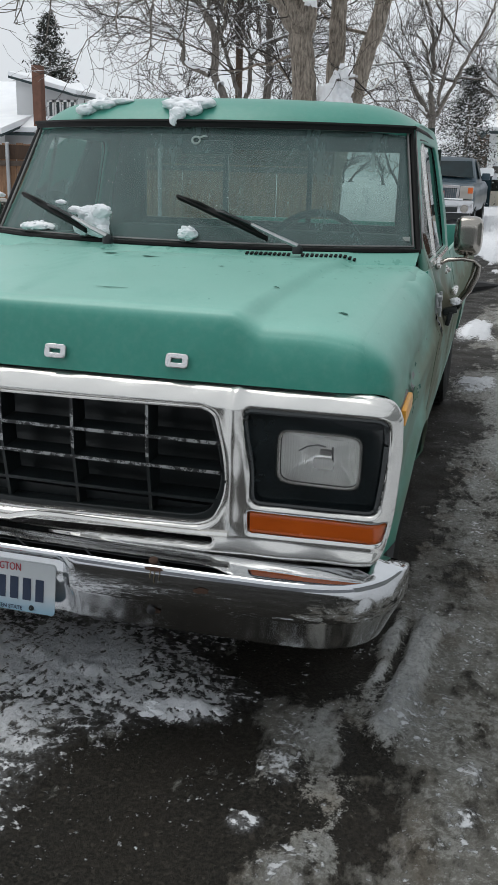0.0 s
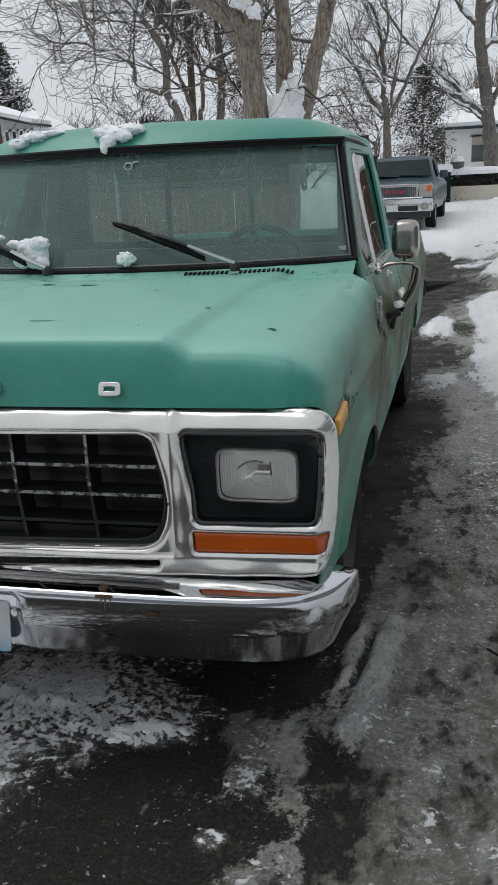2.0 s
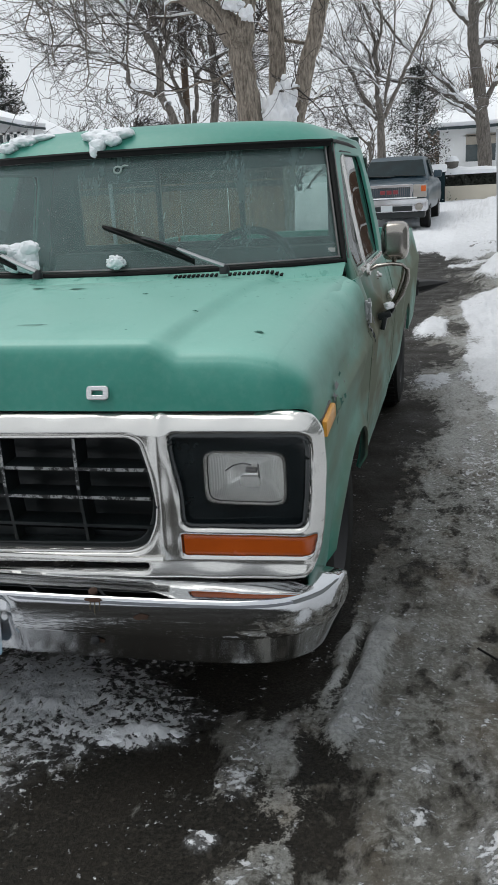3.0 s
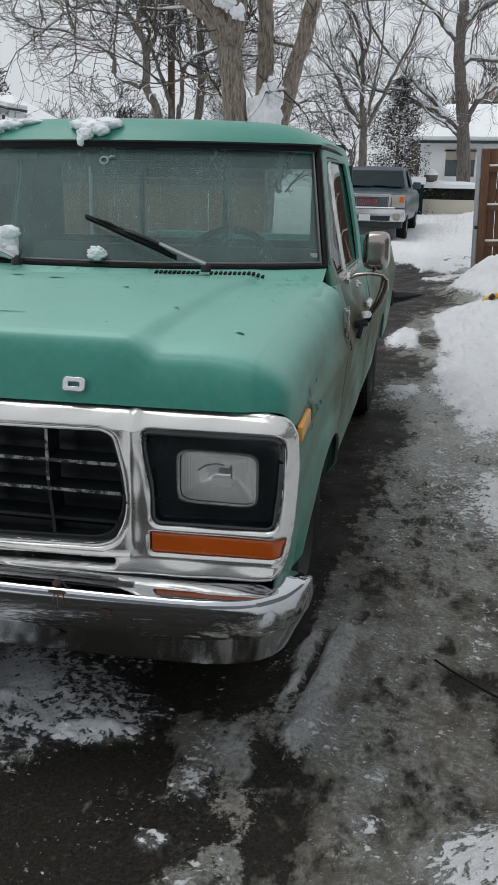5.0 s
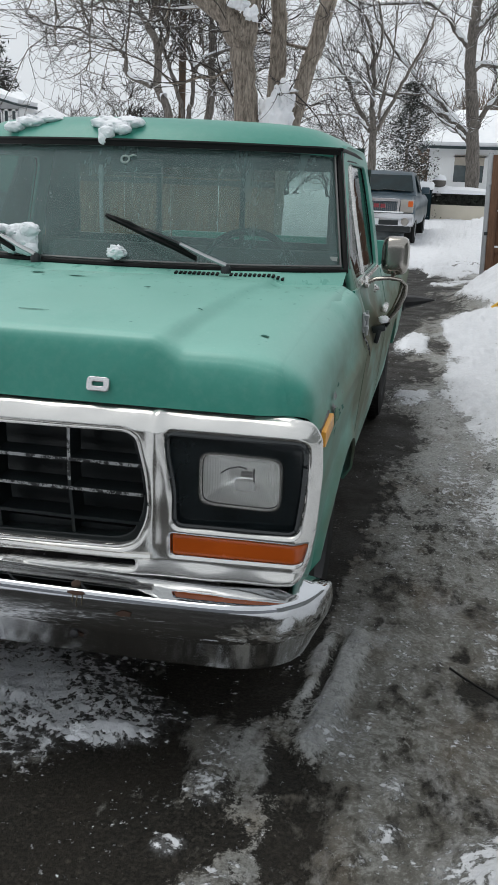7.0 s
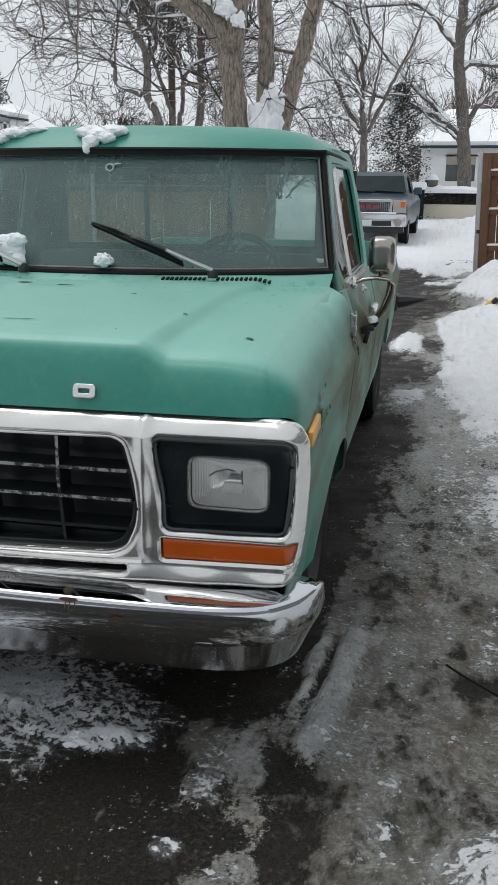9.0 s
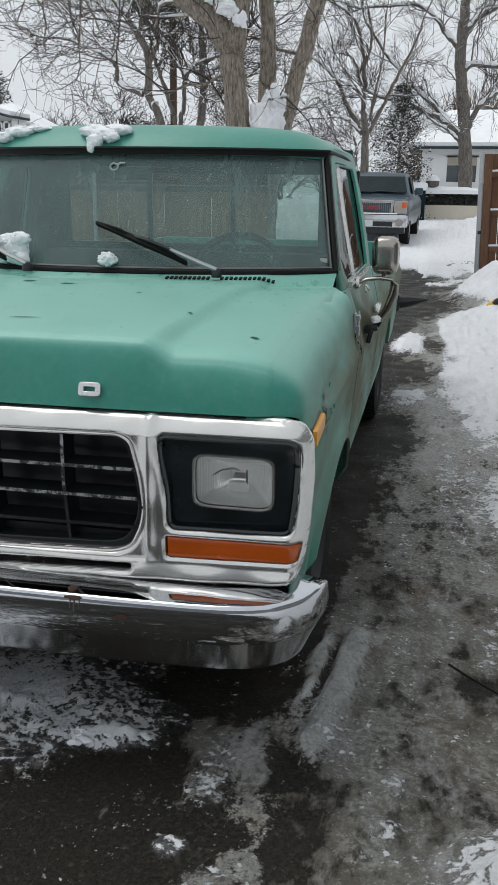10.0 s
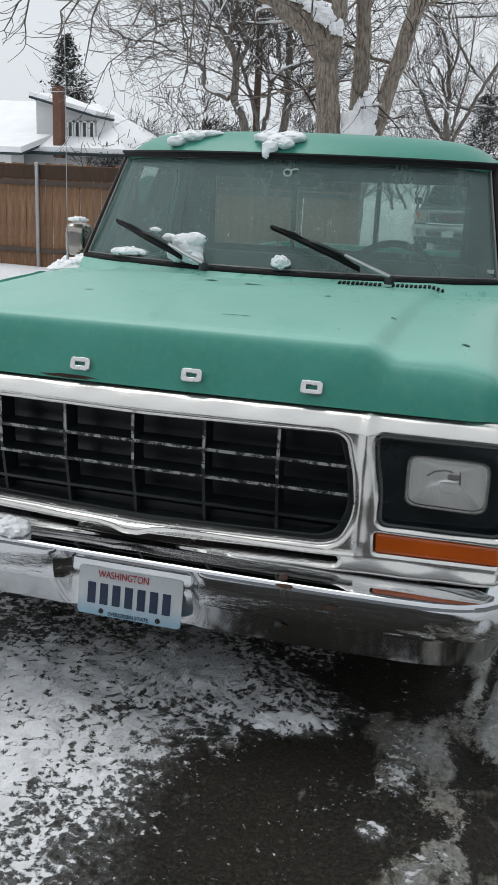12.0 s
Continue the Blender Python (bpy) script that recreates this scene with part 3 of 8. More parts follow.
BARE_PATCHES = [(1.005, 0.075, 0.05, 0.075, 20, 1.1), (0.50, -0.32, 0.22, 0.26, 0, 0.9), (0.72, 0.44, 0.18, 0.14, 0, 0.6), (1.04, 0.62, 0.012, 0.2, -4, 0.8), (1.55, 0.62, 0.09, 0.04, 0, 0.8),
                (1.09, -0.05, 0.06, 0.08, -8, 0.5), (1.08, -0.30, 0.06, 0.12, 0, 0.5), (0.87, -0.20, 0.08, 0.05, 0, 0.6), (1.27, 7.27, 0.10, 0.40, 0, 0.9), (1.13, 5.85, 0.17, 0.62, 0, 0.75), (1.08, 3.65, 0.14, 0.55, 0, 0.75), (1.48, 0.83, 0.06, 0.05, 0, 0.8),
                (0.95, 2.2, 0.14, 0.7, 0, 0.5), (1.05, 10.6, 0.50, 1.35, 0, 1.05), (1.5, 12.8, 0.75, 0.7, 0, 0.95), (1.2, 14.6, 0.5, 0.8, 0, 0.6)]


def ground_cover(x, y):
    """Snow and ice cover and the height of the sheet."""
    big, mid, small = fbm(x, y, 0.9, 5, 3), fbm(x, y, 3.5, 5, 9), fbm(x, y * 1.4, 15, 4, 14)
    snow = np.zeros_like(x)
    ice = np.zeros_like(x)
    bare = np.zeros_like(x)
    for cx, cy, rx, ry, turn, amp in SNOW_PATCHES + SLUSH_PATCHES:
        snow = np.maximum(snow, amp * blob(x, y, cx, cy, rx, ry, turn))
    for cx, cy, rx, ry, turn, amp in ICE_PATCHES:
        ice = np.maximum(ice, amp * blob(x, y, cx, cy, rx, ry, turn))
    for cx, cy, rx, ry, turn, amp in BARE_PATCHES:
        bare = np.maximum(bare, amp * blob(x, y, cx, cy, rx, ry, turn))
    slush = np.zeros_like(x)
    for cx, cy, rx, ry, turn, amp in RIDGE_PATCHES:
        slush = np.maximum(slush, amp * blob(x, y, cx, cy, rx, ry, turn))
    edge = 0.35 * (big - 0.5)
    trodden = 0.34 + 0.20 * step_np(0.9, 1.6, y) + 0.30 * step_np(1.6, 3.2, y)
    slush = np.maximum(slush, trodden * (0.45 + 0.55 * step_np(1.02, 1.32, x + 0.8 * edge + 0.2 * (mid - 0.5))) * step_np(0.85, 1.0, x) * step_np(-1.6, 0.2, y))
    left = step_np(-0.35, -1.3, x + edge)                      # untrodden snow beside the truck
    ragged = 1.1 * (fbm(x, y * 0.45, 1.5, 5, 41) - 0.5)
    lane = step_np(1.16, 1.32, x + 0.30 * ragged) * step_np(2.6, 4.8, y + 2 * ragged) * step_np(10.6, 9.4, y)   # trodden snow along the verge
    far = step_np(14.5, 19.0, y + 3 * edge)
    verge = step_np(1.75, 2.1, x + edge) * (1 - 0.8 * blob(x, y, 2.0, 12.4, 0.5, 0.6))
    patchy = 1.3 * step_np(0.50, 0.56, fbm(x, y * 0.35, 1.6, 5, 31)) * step_np(4.5, 8.0, y) * 0.65
    snow = np.maximum.reduce([snow, left, lane * (0.66 + 0.30 * step_np(1.35, 1.8, x + edge)), far * 1.15, verge * 1.15, patchy * step_np(0.5, 0.9, x) * step_np(11, 13, y)])
    under = step_np(0.2, 0.6, y) * step_np(0.95, 0.7, np.abs(x)) * step_np(6, 5, y)
    snow = snow * (1 - 0.2 * under * step_np(-0.3, 0.4, x))
    lane_ice = (0.74 + 0.12 * step_np(0.0, 1.2, y)) * step_np(0.92, 1.06, x + 0.35 * edge) * step_np(-1.6, -0.2, y)
    brown = 0.3 * blob(x, y, 1.2, 2.6, 0.2, 1.2)
    ice = np.maximum(ice, np.maximum(lane_ice - brown, 0.16 * step_np(-1.5, 1, y)))
    snow = np.maximum(snow, 0.12 * lane_ice / 0.74)
    snow = np.clip(snow - bare * 0.8, 0, 1.15)
    crisp = 1.12 * step_np(0.26, 0.74, snow + 0.75 * (fbm(x, y * 0.45, 2.8, 6, 51, 0.65) - 0.5))
    off = step_np(2.6, 4.5, y)
    snow = snow * (1 - off) + crisp * off
    ice = np.clip(ice - bare * 0.8, 0, 1)
    # ploughed banks
    bank = 0.56 * blob(x, y, 2.30, 11.4, 0.62, 1.0) + 0.09 * blob(x, y, 2.2, 9.7, 0.5, 0.9) + 0.10 * blob(x, y, 2.6, 6.0, 0.6, 2.5) + 0.14 * blob(x, y, 1.75, -0.35, 0.25, 0.25)
    bank = bank + 0.75 * blob(x, y, 3.1, 28.0, 1.5, 3.0) + 0.15 * blob(x, y, 1.0, 33.0, 3.0, 2.5) + 0.04 * step_np(-1.8, -3.5, x)
    snow = np.maximum(snow, 1.15 * step_np(0.10, 0.22, bank + 0.25 * (mid - 0.5)))
    lump = fbm(x, y, 2.2, 5, 21) - 0.45
    crust = 0.045 * blob(x, y, 0.47, 0.085, 0.17, 0.075, 8) * np.clip(fbm(x, y, 20, 3, 61) - 0.38, 0, 1)
    rise = crust + 0.03 * np.clip(y - 24, 0, 22)
    z = rise + bank * (1 + 0.5 * lump) + snow * (0.010 + 0.05 * np.clip(mid - 0.42, 0, 1) + 0.065 * np.clip(small - 0.4, 0, 1)) + 0.05 * np.clip(lump, -0.2, 1) * verge
    z = z + ice * (0.006 * mid + 0.010 * np.clip(small - 0.45, 0, 1)) + 0.003 * (mid - 0.5)
    slush = np.clip(np.minimum(slush, 1.15) * (0.8 + 0.4 * mid) - bare * 0.7, 0, 1.1)
    z = z + 0.10 * far * lump + slush * (0.012 + 0.03 * np.clip(mid - 0.35, 0, 1) + 0.030 * (small - 0.5)) + 0.02 * np.clip(slush - 0.6, 0, 1)
    return snow, ice, slush, z


def axis_lines(lo, hi, fine, out_lo, out_hi, growth):
    core = list(np.arange(lo, hi, fine))
    step, right = fine, []
    p = core[-1]
    while p < out_hi:
        step *= growth
        p += step
        right.append(p)
    step, left, p = fine, [], lo
    while p > out_lo:
        step *= growth
        p -= step
        left.append(p)
    return np.array(left[::-1] + core + right)


def build_ground():
    xs = axis_lines(-0.95, 1.85, 0.016, -900, 900, 1.09)
    ys = axis_lines(-0.85, 1.6, 0.016, -900, 900, 1.012)
    X, Y = np.meshgrid(xs, ys)
    snow, ice, slush, z = ground_cover(X, Y)
    nx, ny = len(xs), len(ys)
    verts = np.stack([X, Y, z], -1).reshape(-1, 3)
    idx = np.arange(nx * ny).reshape(ny, nx)
    faces = np.stack([idx[:-1, :-1], idx[:-1, 1:], idx[1:, 1:], idx[1:, :-1]], -1).reshape(-1, 4)
    me = bpy.data.meshes.new("ground")
    me.from_pydata(verts.tolist(), [], faces.tolist())
    for name, values in (("snow", snow), ("ice", ice), ("slush", slush)):
        me.attributes.new(name, "FLOAT", "POINT").data.foreach_set("value", values.reshape(-1).astype(np.float32))
    me.polygons.foreach_set("use_smooth", [True] * len(me.polygons))
    me.materials.append(GROUND)
    return tagged(new("ground", me), "wet asphalt driveway with grey ice, slush and patches of snow", "driveway", kind="structure")


build_ground()


def build_wall_behind():
    """An unseen wall and white slab, added behind the camera to shape the light."""
    bm = bmesh.new()
    block(bm, (-1.0, -9.2, 1.3), (26.0, 0.3, 2.8))
    tagged(part("unseen_wall_south", bm, plain("unseen_wall_grey", (0.30, 0.31, 0.33), 0.85, vary=0.15, scale=2)), "plain grey wall added unseen behind the camera to block low sky", "wall", kind="structure")
    bm = bmesh.new()
    bm.faces.new([bm.verts.new(p) for p in ((-14.5, -8.7, 2.65), (12.5, -8.7, 2.65), (12.5, -13.0, 4.9), (-14.5, -13.0, 4.9))])
    tagged(thick(part("unseen_slab_south", bm, SNOW), 0.2), "white slab added unseen behind the camera for chrome to reflect", "roof", kind="structure")


build_wall_behind()


def build_wall_beside():
    """An unseen wall and slab past the snow bank, added to dim that side."""
    bm = bmesh.new()
    block(bm, (6.6, 1.0, 2.1), (0.3, 11.0, 4.4))
    tagged(part("unseen_wall_east", bm, plain("unseen_wall_dark_grey", (0.20, 0.21, 0.21), 0.85, vary=0.2, scale=2)), "plain dark grey wall added unseen beside the drive to block sky", "wall", kind="structure")
    bm = bmesh.new()
    bm.faces.new([bm.verts.new(p) for p in ((6.1, -4.8, 4.2), (6.1, 6.8, 4.2), (10.0, 6.8, 6.2), (10.0, -4.8, 6.2))])
    tagged(thick(part("unseen_slab_east", bm, SNOW), 0.25), "white slab added unseen above the side wall", "roof", kind="structure")


build_wall_beside()


# ---------------------------------------------------------------- pickup truck
truck = thing("pickup_truck", "faded green old pickup truck with dented chrome on an icy driveway", "pickup truck", (0, 0, 0))
truck.rotation_euler = (0, 0, radians(0.5))


def nose(x):
    """How far the front stands back at x: an almost flat face, a little bowed."""
    return 0.046 + 0.022 * abs(x) ** 2


def hood_front(x):
    """Where the hood's face stands: it rolls back towards the fenders."""
    return nose(x) + 0.085 * max(0.0, min(1.1, (abs(x) - 0.86) / 0.15)) ** 2.2


HOOD_TOP = [(0.0, 1.0), (0.002, 1.02), (0.010, 1.09), (0.020, 1.145), (0.030, 1.165), (0.05, 1.176), (0.14, 1.183), (0.4, 1.196), (0.8, 1.214), (1.25, 1.23)]


# beside the raised panel the nose is lower and rounder
HOOD_SIDE = [(0.0, 1.0), (0.004, 1.038), (0.012, 1.080), (0.024, 1.114), (0.042, 1.135), (0.065, 1.145), (0.10, 1.151), (0.15, 1.155), (0.3, 1.166), (0.5, 1.179), (0.8, 1.194), (1.1, 1.203), (1.25, 1.206)]


def hood_z(x, dy):
    z = lerp_table(HOOD_TOP, dy)
    soft = smooth_step(0.16, 0.02, dy)
    z += (lerp_table(HOOD_SIDE, dy) - z) * smooth_step(0.594 - 0.006 * soft, 0.650 + 0.030 * soft, abs(x) - 0.045 * dy)
    # shallow pressed crease that runs back across the hood, and the dip beside it
    across = x + 0.22 * dy
    lower = 0.008 * smooth_step(-0.012, 0.014, across) * smooth_step(0.05, 0.12, dy) * max(0.0, 1 - max(0.0, across) / 0.62) if across > -0.02 else 0.0
    crown = 0.006 * (1 - (x / 0.6) ** 2) if abs(x) < 0.6 else 0.0
    k = max(0.0, min(1.0, (abs(x) - 0.784) / 0.2237))
    edge = 0.16 * (1 - math.sqrt(1 - k * k)) ** (1.0 + 1.3 * smooth_step(0.87, 1.30, dy)) * (z - 1.0) / 0.18
    return z - lower + crown * smooth_step(0, 0.1, dy) - edge


def cowl_y(x):
    return 1.17 + 0.25 * (abs(x) / 0.9) ** 2.2


def build_front_sheet_metal():
    rows = [0, 0.002, 0.006, 0.010, 0.015, 0.020, 0.025, 0.030, 0.036, 0.043, 0.053, 0.065, 0.08, 0.1, 0.14, 0.2, 0.28, 0.4, 0.55, 0.7, 0.85, 1.0]

    def hood_at(u, v):
        w = 2 * u - 1
        x = 0.952 * (w + 0.055 * math.sin(2 * math.pi * w * 1.4) * (1 - abs(w)))
        k = v * len(rows)
        i = int(round(k))
        if i < len(rows):
            dy = rows[i] * (1.0 if rows[i] < 0.2 else (cowl_y(x) - hood_front(x)) / 1.12)
        else:
            dy = cowl_y(x) - hood_front(x)
        tuck = smooth_step(0.915, 0.952, abs(x))
        return (x, hood_front(x) + dy + 0.008 * tuck, hood_z(x, dy) - 0.012 * tuck * smooth_step(0.0, 0.03, dy) - 0.020 * smooth_step(0.98, 1.12, dy))
    bm = bmesh.new()
    sheet(bm, hood_at, 220, len(rows))
    hood = thick(part("hood", bm, PAINT, truck, "faded green hood, paler on top"), 0.003)

    def side_x(z):
        return lerp_table([(0.3, 0.95), (0.45, 0.985), (0.6, 1.004), (0.8, 1.020), (0.905, 1.031), (0.925, 1.034), (0.94, 1.026), (0.96, 1.017), (1.05, 0.996), (1.17, 0.965)], z)

    WHEEL_Y, ARCH = 0.92, 0.50

    def arch(y, wy, floor):
        d = ARCH ** 2 - (y - wy) ** 2
        return max(floor, 0.30 + math.sqrt(d) * 0.80) if d > 0 else floor

    def fender_at(sign):
        def fn(u, v):
            # v runs down the section, u runs back
            y0 = hood_front(0.784 + 0.2237 * math.sin(0.45 + min(1.0, v / 0.4) * (math.pi / 2 - 0.45)))
            y = y0 + (1.43 - y0) * u ** 1.5
            dy = y - y0
            top = hood_z(0.78, max(dy, 0.0))
            wrap = 1 - math.sqrt(max(0.0, 1 - max(0.0, 1 - dy / 0.1) ** 2))
            if v < 0.4:
                t = 0.45 + v / 0.4 * (math.pi / 2 - 0.45)
                x = 0.784 + (side_x(1.0) - 0.784) * math.sin(t)
                flat = 1.0 + 1.3 * smooth_step(0.95, 1.38, y)
                z = top - 0.16 * (1 - math.cos(t)) ** flat * (top - 1.0) / 0.18 - 0.03 * (v / 0.4) ** 2 - 0.034 * smooth_step(0.95, 1.12, dy) * (1 - v / 0.4)
            else:
                w = (v - 0.4) / 0.6
                zt = top - 0.16 * (top - 1.0) / 0.18 - 0.03
                zb = arch(y, WHEEL_Y, 0.40)
                z = zt + (zb - zt) * w
                x = side_x(z) + (side_x(1.0) - side_x(zt)) * (1 - w)
                if zb > 0.45:
                    x += 0.022 * smooth_step(0.75, 1.0, w)
            x -= 0.012 * wrap
            return (sign * x, y, z)
        return fn
    for sign in (1, -1):
        bm = bmesh.new()
        sheet(bm, fender_at(sign), 64, 60)
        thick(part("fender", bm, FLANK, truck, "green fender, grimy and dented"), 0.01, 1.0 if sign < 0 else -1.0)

    # doors, cab sides and the bed's flanks follow the same section
    def flank(name, y0, y1, wheel, sign, top=1.165, floor=0.40, label=""):
        def fn(u, v):
            y = y0 + (y1 - y0) * u
            zb = arch(y, wheel, floor) if wheel else floor
            z = top + (zb - top) * v
            x = side_x(z)
            if name == "door" and sign > 0:
                # a blow behind the front edge has buckled the skin
                x -= 0.060 * math.exp(-((y - 1.70) / 0.10) ** 2 - ((z - 1.05 + 0.25 * (y - 1.70)) / 0.085) ** 2)
                x += 0.016 * math.exp(-((y - 1.53) / 0.05) ** 2 - ((z - 1.03) / 0.12) ** 2)
                x += 0.034 * math.exp(-((y - 1.92) / 0.12) ** 2 - ((z - 0.99 + 0.4 * (y - 1.92)) / 0.045) ** 2)
                x -= 0.018 * math.exp(-((y - 1.95) / 0.16) ** 2 - ((z - 0.85) / 0.08) ** 2)
                x += 0.004 * math.sin(23 * y + 9 * z) * smooth_step(2.3, 1.9, y) * smooth_step(0.7, 0.9, z)
            return (sign * x, y, z)
        bm = bmesh.new()
        sheet(bm, fn, 48 if wheel or name == "door" else 10, 48)
        return thick(part(name, bm, FLANK, truck, label), 0.02, 1.0 if sign < 0 else -1.0)
    for sign in (1, -1):
        door = flank("door", 1.44, 2.56, None, sign, label="green door under a film of dried road salt")
        build_door(door, sign, side_x)
        flank("cab_corner", 2.568, 2.70, None, sign)
        flank("bed_side", 2.735, 5.25, 4.1, sign, 1.15, 0.45, "green bed side")
    bm = bmesh.new()
    block(bm, (0, 5.25, 0.82), (1.9, 0.05, 0.68), bevel=0.01)
    part("tailgate", bm, FLANK, truck)
    bm = bmesh.new()
    block(bm, (0, 3.98, 0.78), (1.86, 2.5, 0.05))
    block(bm, (0, 2.74, 0.95), (1.86, 0.04, 0.42))
    part("bed_floor", bm, DARKSTEEL, truck)
    bm = bmesh.new()
    block(bm, (0, 5.42, 0.66), (2.06, 0.2, 0.14), bevel=0.03)
    for s in (1, -1):
        tube(bm, [(s * 0.98, 5.4, 0.66), (s * 1.12, 5.38, 0.68), (s * 1.26, 5.34, 0.70)], [0.08, 0.055, 0.006], 8, 0.8)
    part("rear_bumper", bm, DARKSTEEL, truck, "dark steel step bumper")
    bm = bmesh.new()
    for x in (-0.42, 0.42):
        block(bm, (x, 2.6, 0.5), (0.09, 5.1, 0.14))
    block(bm, (0, 0.85, 0.42), (1.5, 0.14, 0.12))
    block(bm, (0, 4.1, 0.38), (1.5, 0.12, 0.12))
    block(bm, (0, 1.0, 0.62), (1.1, 1.3, 0.3))
    part("chassis", bm, DARKSTEEL, truck)
    for x in (-0.86, 0.86):
        for wy in (WHEEL_Y, 4.1):
            bm = bmesh.new()
            sheet(bm, lambda u, v, x=x, wy=wy: (x * (1.06 - 0.36 * v), wy + 0.53 * math.cos(math.pi * u), 0.36 + 0.53 * math.sin(math.pi * u)), 20, 2)
            thick(part("wheel_housing", bm, DARKSTEEL, truck), 0.01)


def pillar_tuck(y, z):
    """The door frame bends in towards the windscreen."""
    return 0.034 * smooth_step(2.05, 1.66, y) * smooth_step(1.15, 1.28, z)


def build_door(door, sign, side_x):
    def X(x):
        return sign * x
    bm = bmesh.new()
    block(bm, (X(side_x(0.99) + 0.02), 2.38, 0.99), (0.03, 0.17, 0.035), bevel=0.012)
    part("handle", bm, BRIGHT, door, "chrome door handle")
    bm = bmesh.new()
    for run, r in (((1.93, 1.17), (1.95, 1.4), (1.97, 1.65)), 0.011), (((1.645, 1.185), (1.70, 1.32), (1.79, 1.49), (1.88, 1.62)), 0.008):
        tube(bm, [(X(0.950 - 0.20 * (z - 1.17) - pillar_tuck(y, z)), y, z) for y, z in run], r, 6)
    part("vent_frame", bm, BRIGHT, door)
    bm = bmesh.new()

    def pane_at(u, v):
        z = 1.17 + 0.48 * v
        front = 1.60 + 0.34 * v
        y = front + (2.54 - 0.03 * v - front) * u
        return (X(0.948 - 0.20 * (z - 1.17) - pillar_tuck(y, z)), y, z)
    sheet(bm, pane_at, 12, 4)
    pane = part("pane", bm, PANE, door)
    pane.visible_shadow = False
    bm = bmesh.new()
    sheet(bm, lambda u, v: (X(0.93), 1.45 + 1.1 * u, 0.5 + 0.66 * v), 2, 2)
    thick(part("door_trim", bm, CABIN, door), 0.03)
    bm = bmesh.new()
    tube(bm, [(X(0.962), 1.62 + 0.93 * k / 6, 1.172) for k in range(7)], 0.014, 6)
    part("belt_moulding", bm, BRIGHT, door)


def screen_at(a, v, lift=0.0):
    """A point of the windscreen: a from -1 to 1 across, v from 0 to 1 upwards."""
    half = 0.916 - 0.090 * v
    y = 1.245 + 0.275 * v + 0.275 * abs(a) ** 2.2
    return Vector((a * half, y - lift, 1.228 + 0.46 * v + 0.35 * lift))


def build_cab():
    bm = bmesh.new()
    sheet(bm, lambda u, v: screen_at(2 * u - 1, v), 40, 10)
    screen = part("windscreen", bm, SCREEN, truck, "windscreen with melt streaks and a pale film for reflected sky")
    screen.visible_shadow = False
    # rubber gasket all round, in one loop
    loop = [screen_at(-1 + 2 * k / 40, 0.0, 0.008) for k in range(41)] + [screen_at(1, k / 8, 0.008) for k in range(1, 8)]
    loop += [screen_at(1 - 2 * k / 40, 1.0, 0.008) for k in range(41)] + [screen_at(-1, 1 - k / 8, 0.008) for k in range(1, 9)]
    bm = bmesh.new()
    tube(bm, loop, 0.0125, 8, caps=False)
    part("windscreen_gasket", bm, RUBBER, truck, "black rubber gasket")
    bm = bmesh.new()
    inner = [screen_at(0.985 * (-1 + 2 * k / 40), 0.035, 0.012) for k in range(41)] + [screen_at(0.982, 0.03 + 0.94 * k / 8, 0.012) for k in range(9)]
    inner += [screen_at(0.985 * (1 - 2 * k / 40), 0.965, 0.012) for k in range(41)] + [screen_at(-0.982, 0.97 - 0.94 * k / 8, 0.012) for k in range(9)]
    tube(bm, inner, 0.005, 6, caps=False)
    part("gasket_lip", bm, DULLTRIM, truck)
    bm = bmesh.new()
    sheet(bm, lambda u, v: screen_at(2 * u - 1, 1.0) + Vector((0.010 * (2 * u - 1), -0.033, -0.016 + 0.016 * v)), 40, 1)
    thick(part("header_seal", bm, RUBBER, truck), 0.004)
    for s in (1, -1):
        bm = bmesh.new()
        tube(bm, [screen_at(s * 1.018, 0.02 + 0.96 * k / 10, 0.010) for k in range(11)], 0.004, 6)
        part("pillar_strip", bm, DULLTRIM, truck, "narrow bright strip beside the windscreen")

    # cowl between hood and screen
    def cowl_at(u, v):
        a = (2 * u - 1) * 0.985
        front = Vector((a * 0.93, cowl_y(a * 0.93) - 0.012, hood_z(a * 0.93, cowl_y(a * 0.93) - nose(a * 0.93)) - 0.022 - 0.006 * abs(a)))
        back = screen_at(a, 0.0) + Vector((a * 0.02, 0.0, 0.004))
        return front.lerp(back, v)
    bm = bmesh.new()
    sheet(bm, cowl_at, 40, 4)
    thick(part("cowl", bm, PAINT, truck), 0.02)

    for s in (1,):
        for k in range(24):
            a = s * (0.34 + 0.42 * k / 23)
            if abs(a - 0.535) < 0.022:
                continue
            bm = bmesh.new()
            block(bm, cowl_at((a + 1) / 2, 0.40) + Vector((0, 0, 0.0015)), (0.0105, 0.024, 0.007), Matrix.Rotation(radians(14), 3, "X"), bevel=0.001)
            part("vent_slot", bm, RUBBER, truck, smooth=False)

    # roof
    def roof_at(u, v):
        a = 2 * u - 1
        e = screen_at(a, 1.0)
        t = v ** 1.6
        y = (e.y - 0.028) * (1 - t) + 2.70 * t
        dy = y - e.y + 0.03
        rise = 0.107 * (1 - max(0.0, 1 - dy / 0.26) ** 2.4)
        rear = 0.015 * smooth_step(2.5, 2.7, y)
        side = (1 - abs(a) ** 11)
        x = a * (0.835 + 0.01 * t)
        return (x, y, 1.691 + rise * (0.30 + 0.70 * side) - rear - 0.012 * abs(a) ** 2)
    bm = bmesh.new()
    sheet(bm, roof_at, 60, 24)
    thick(part("roof", bm, PAINT, truck, "faded green cab roof"), 0.02)
    bm = bmesh.new()
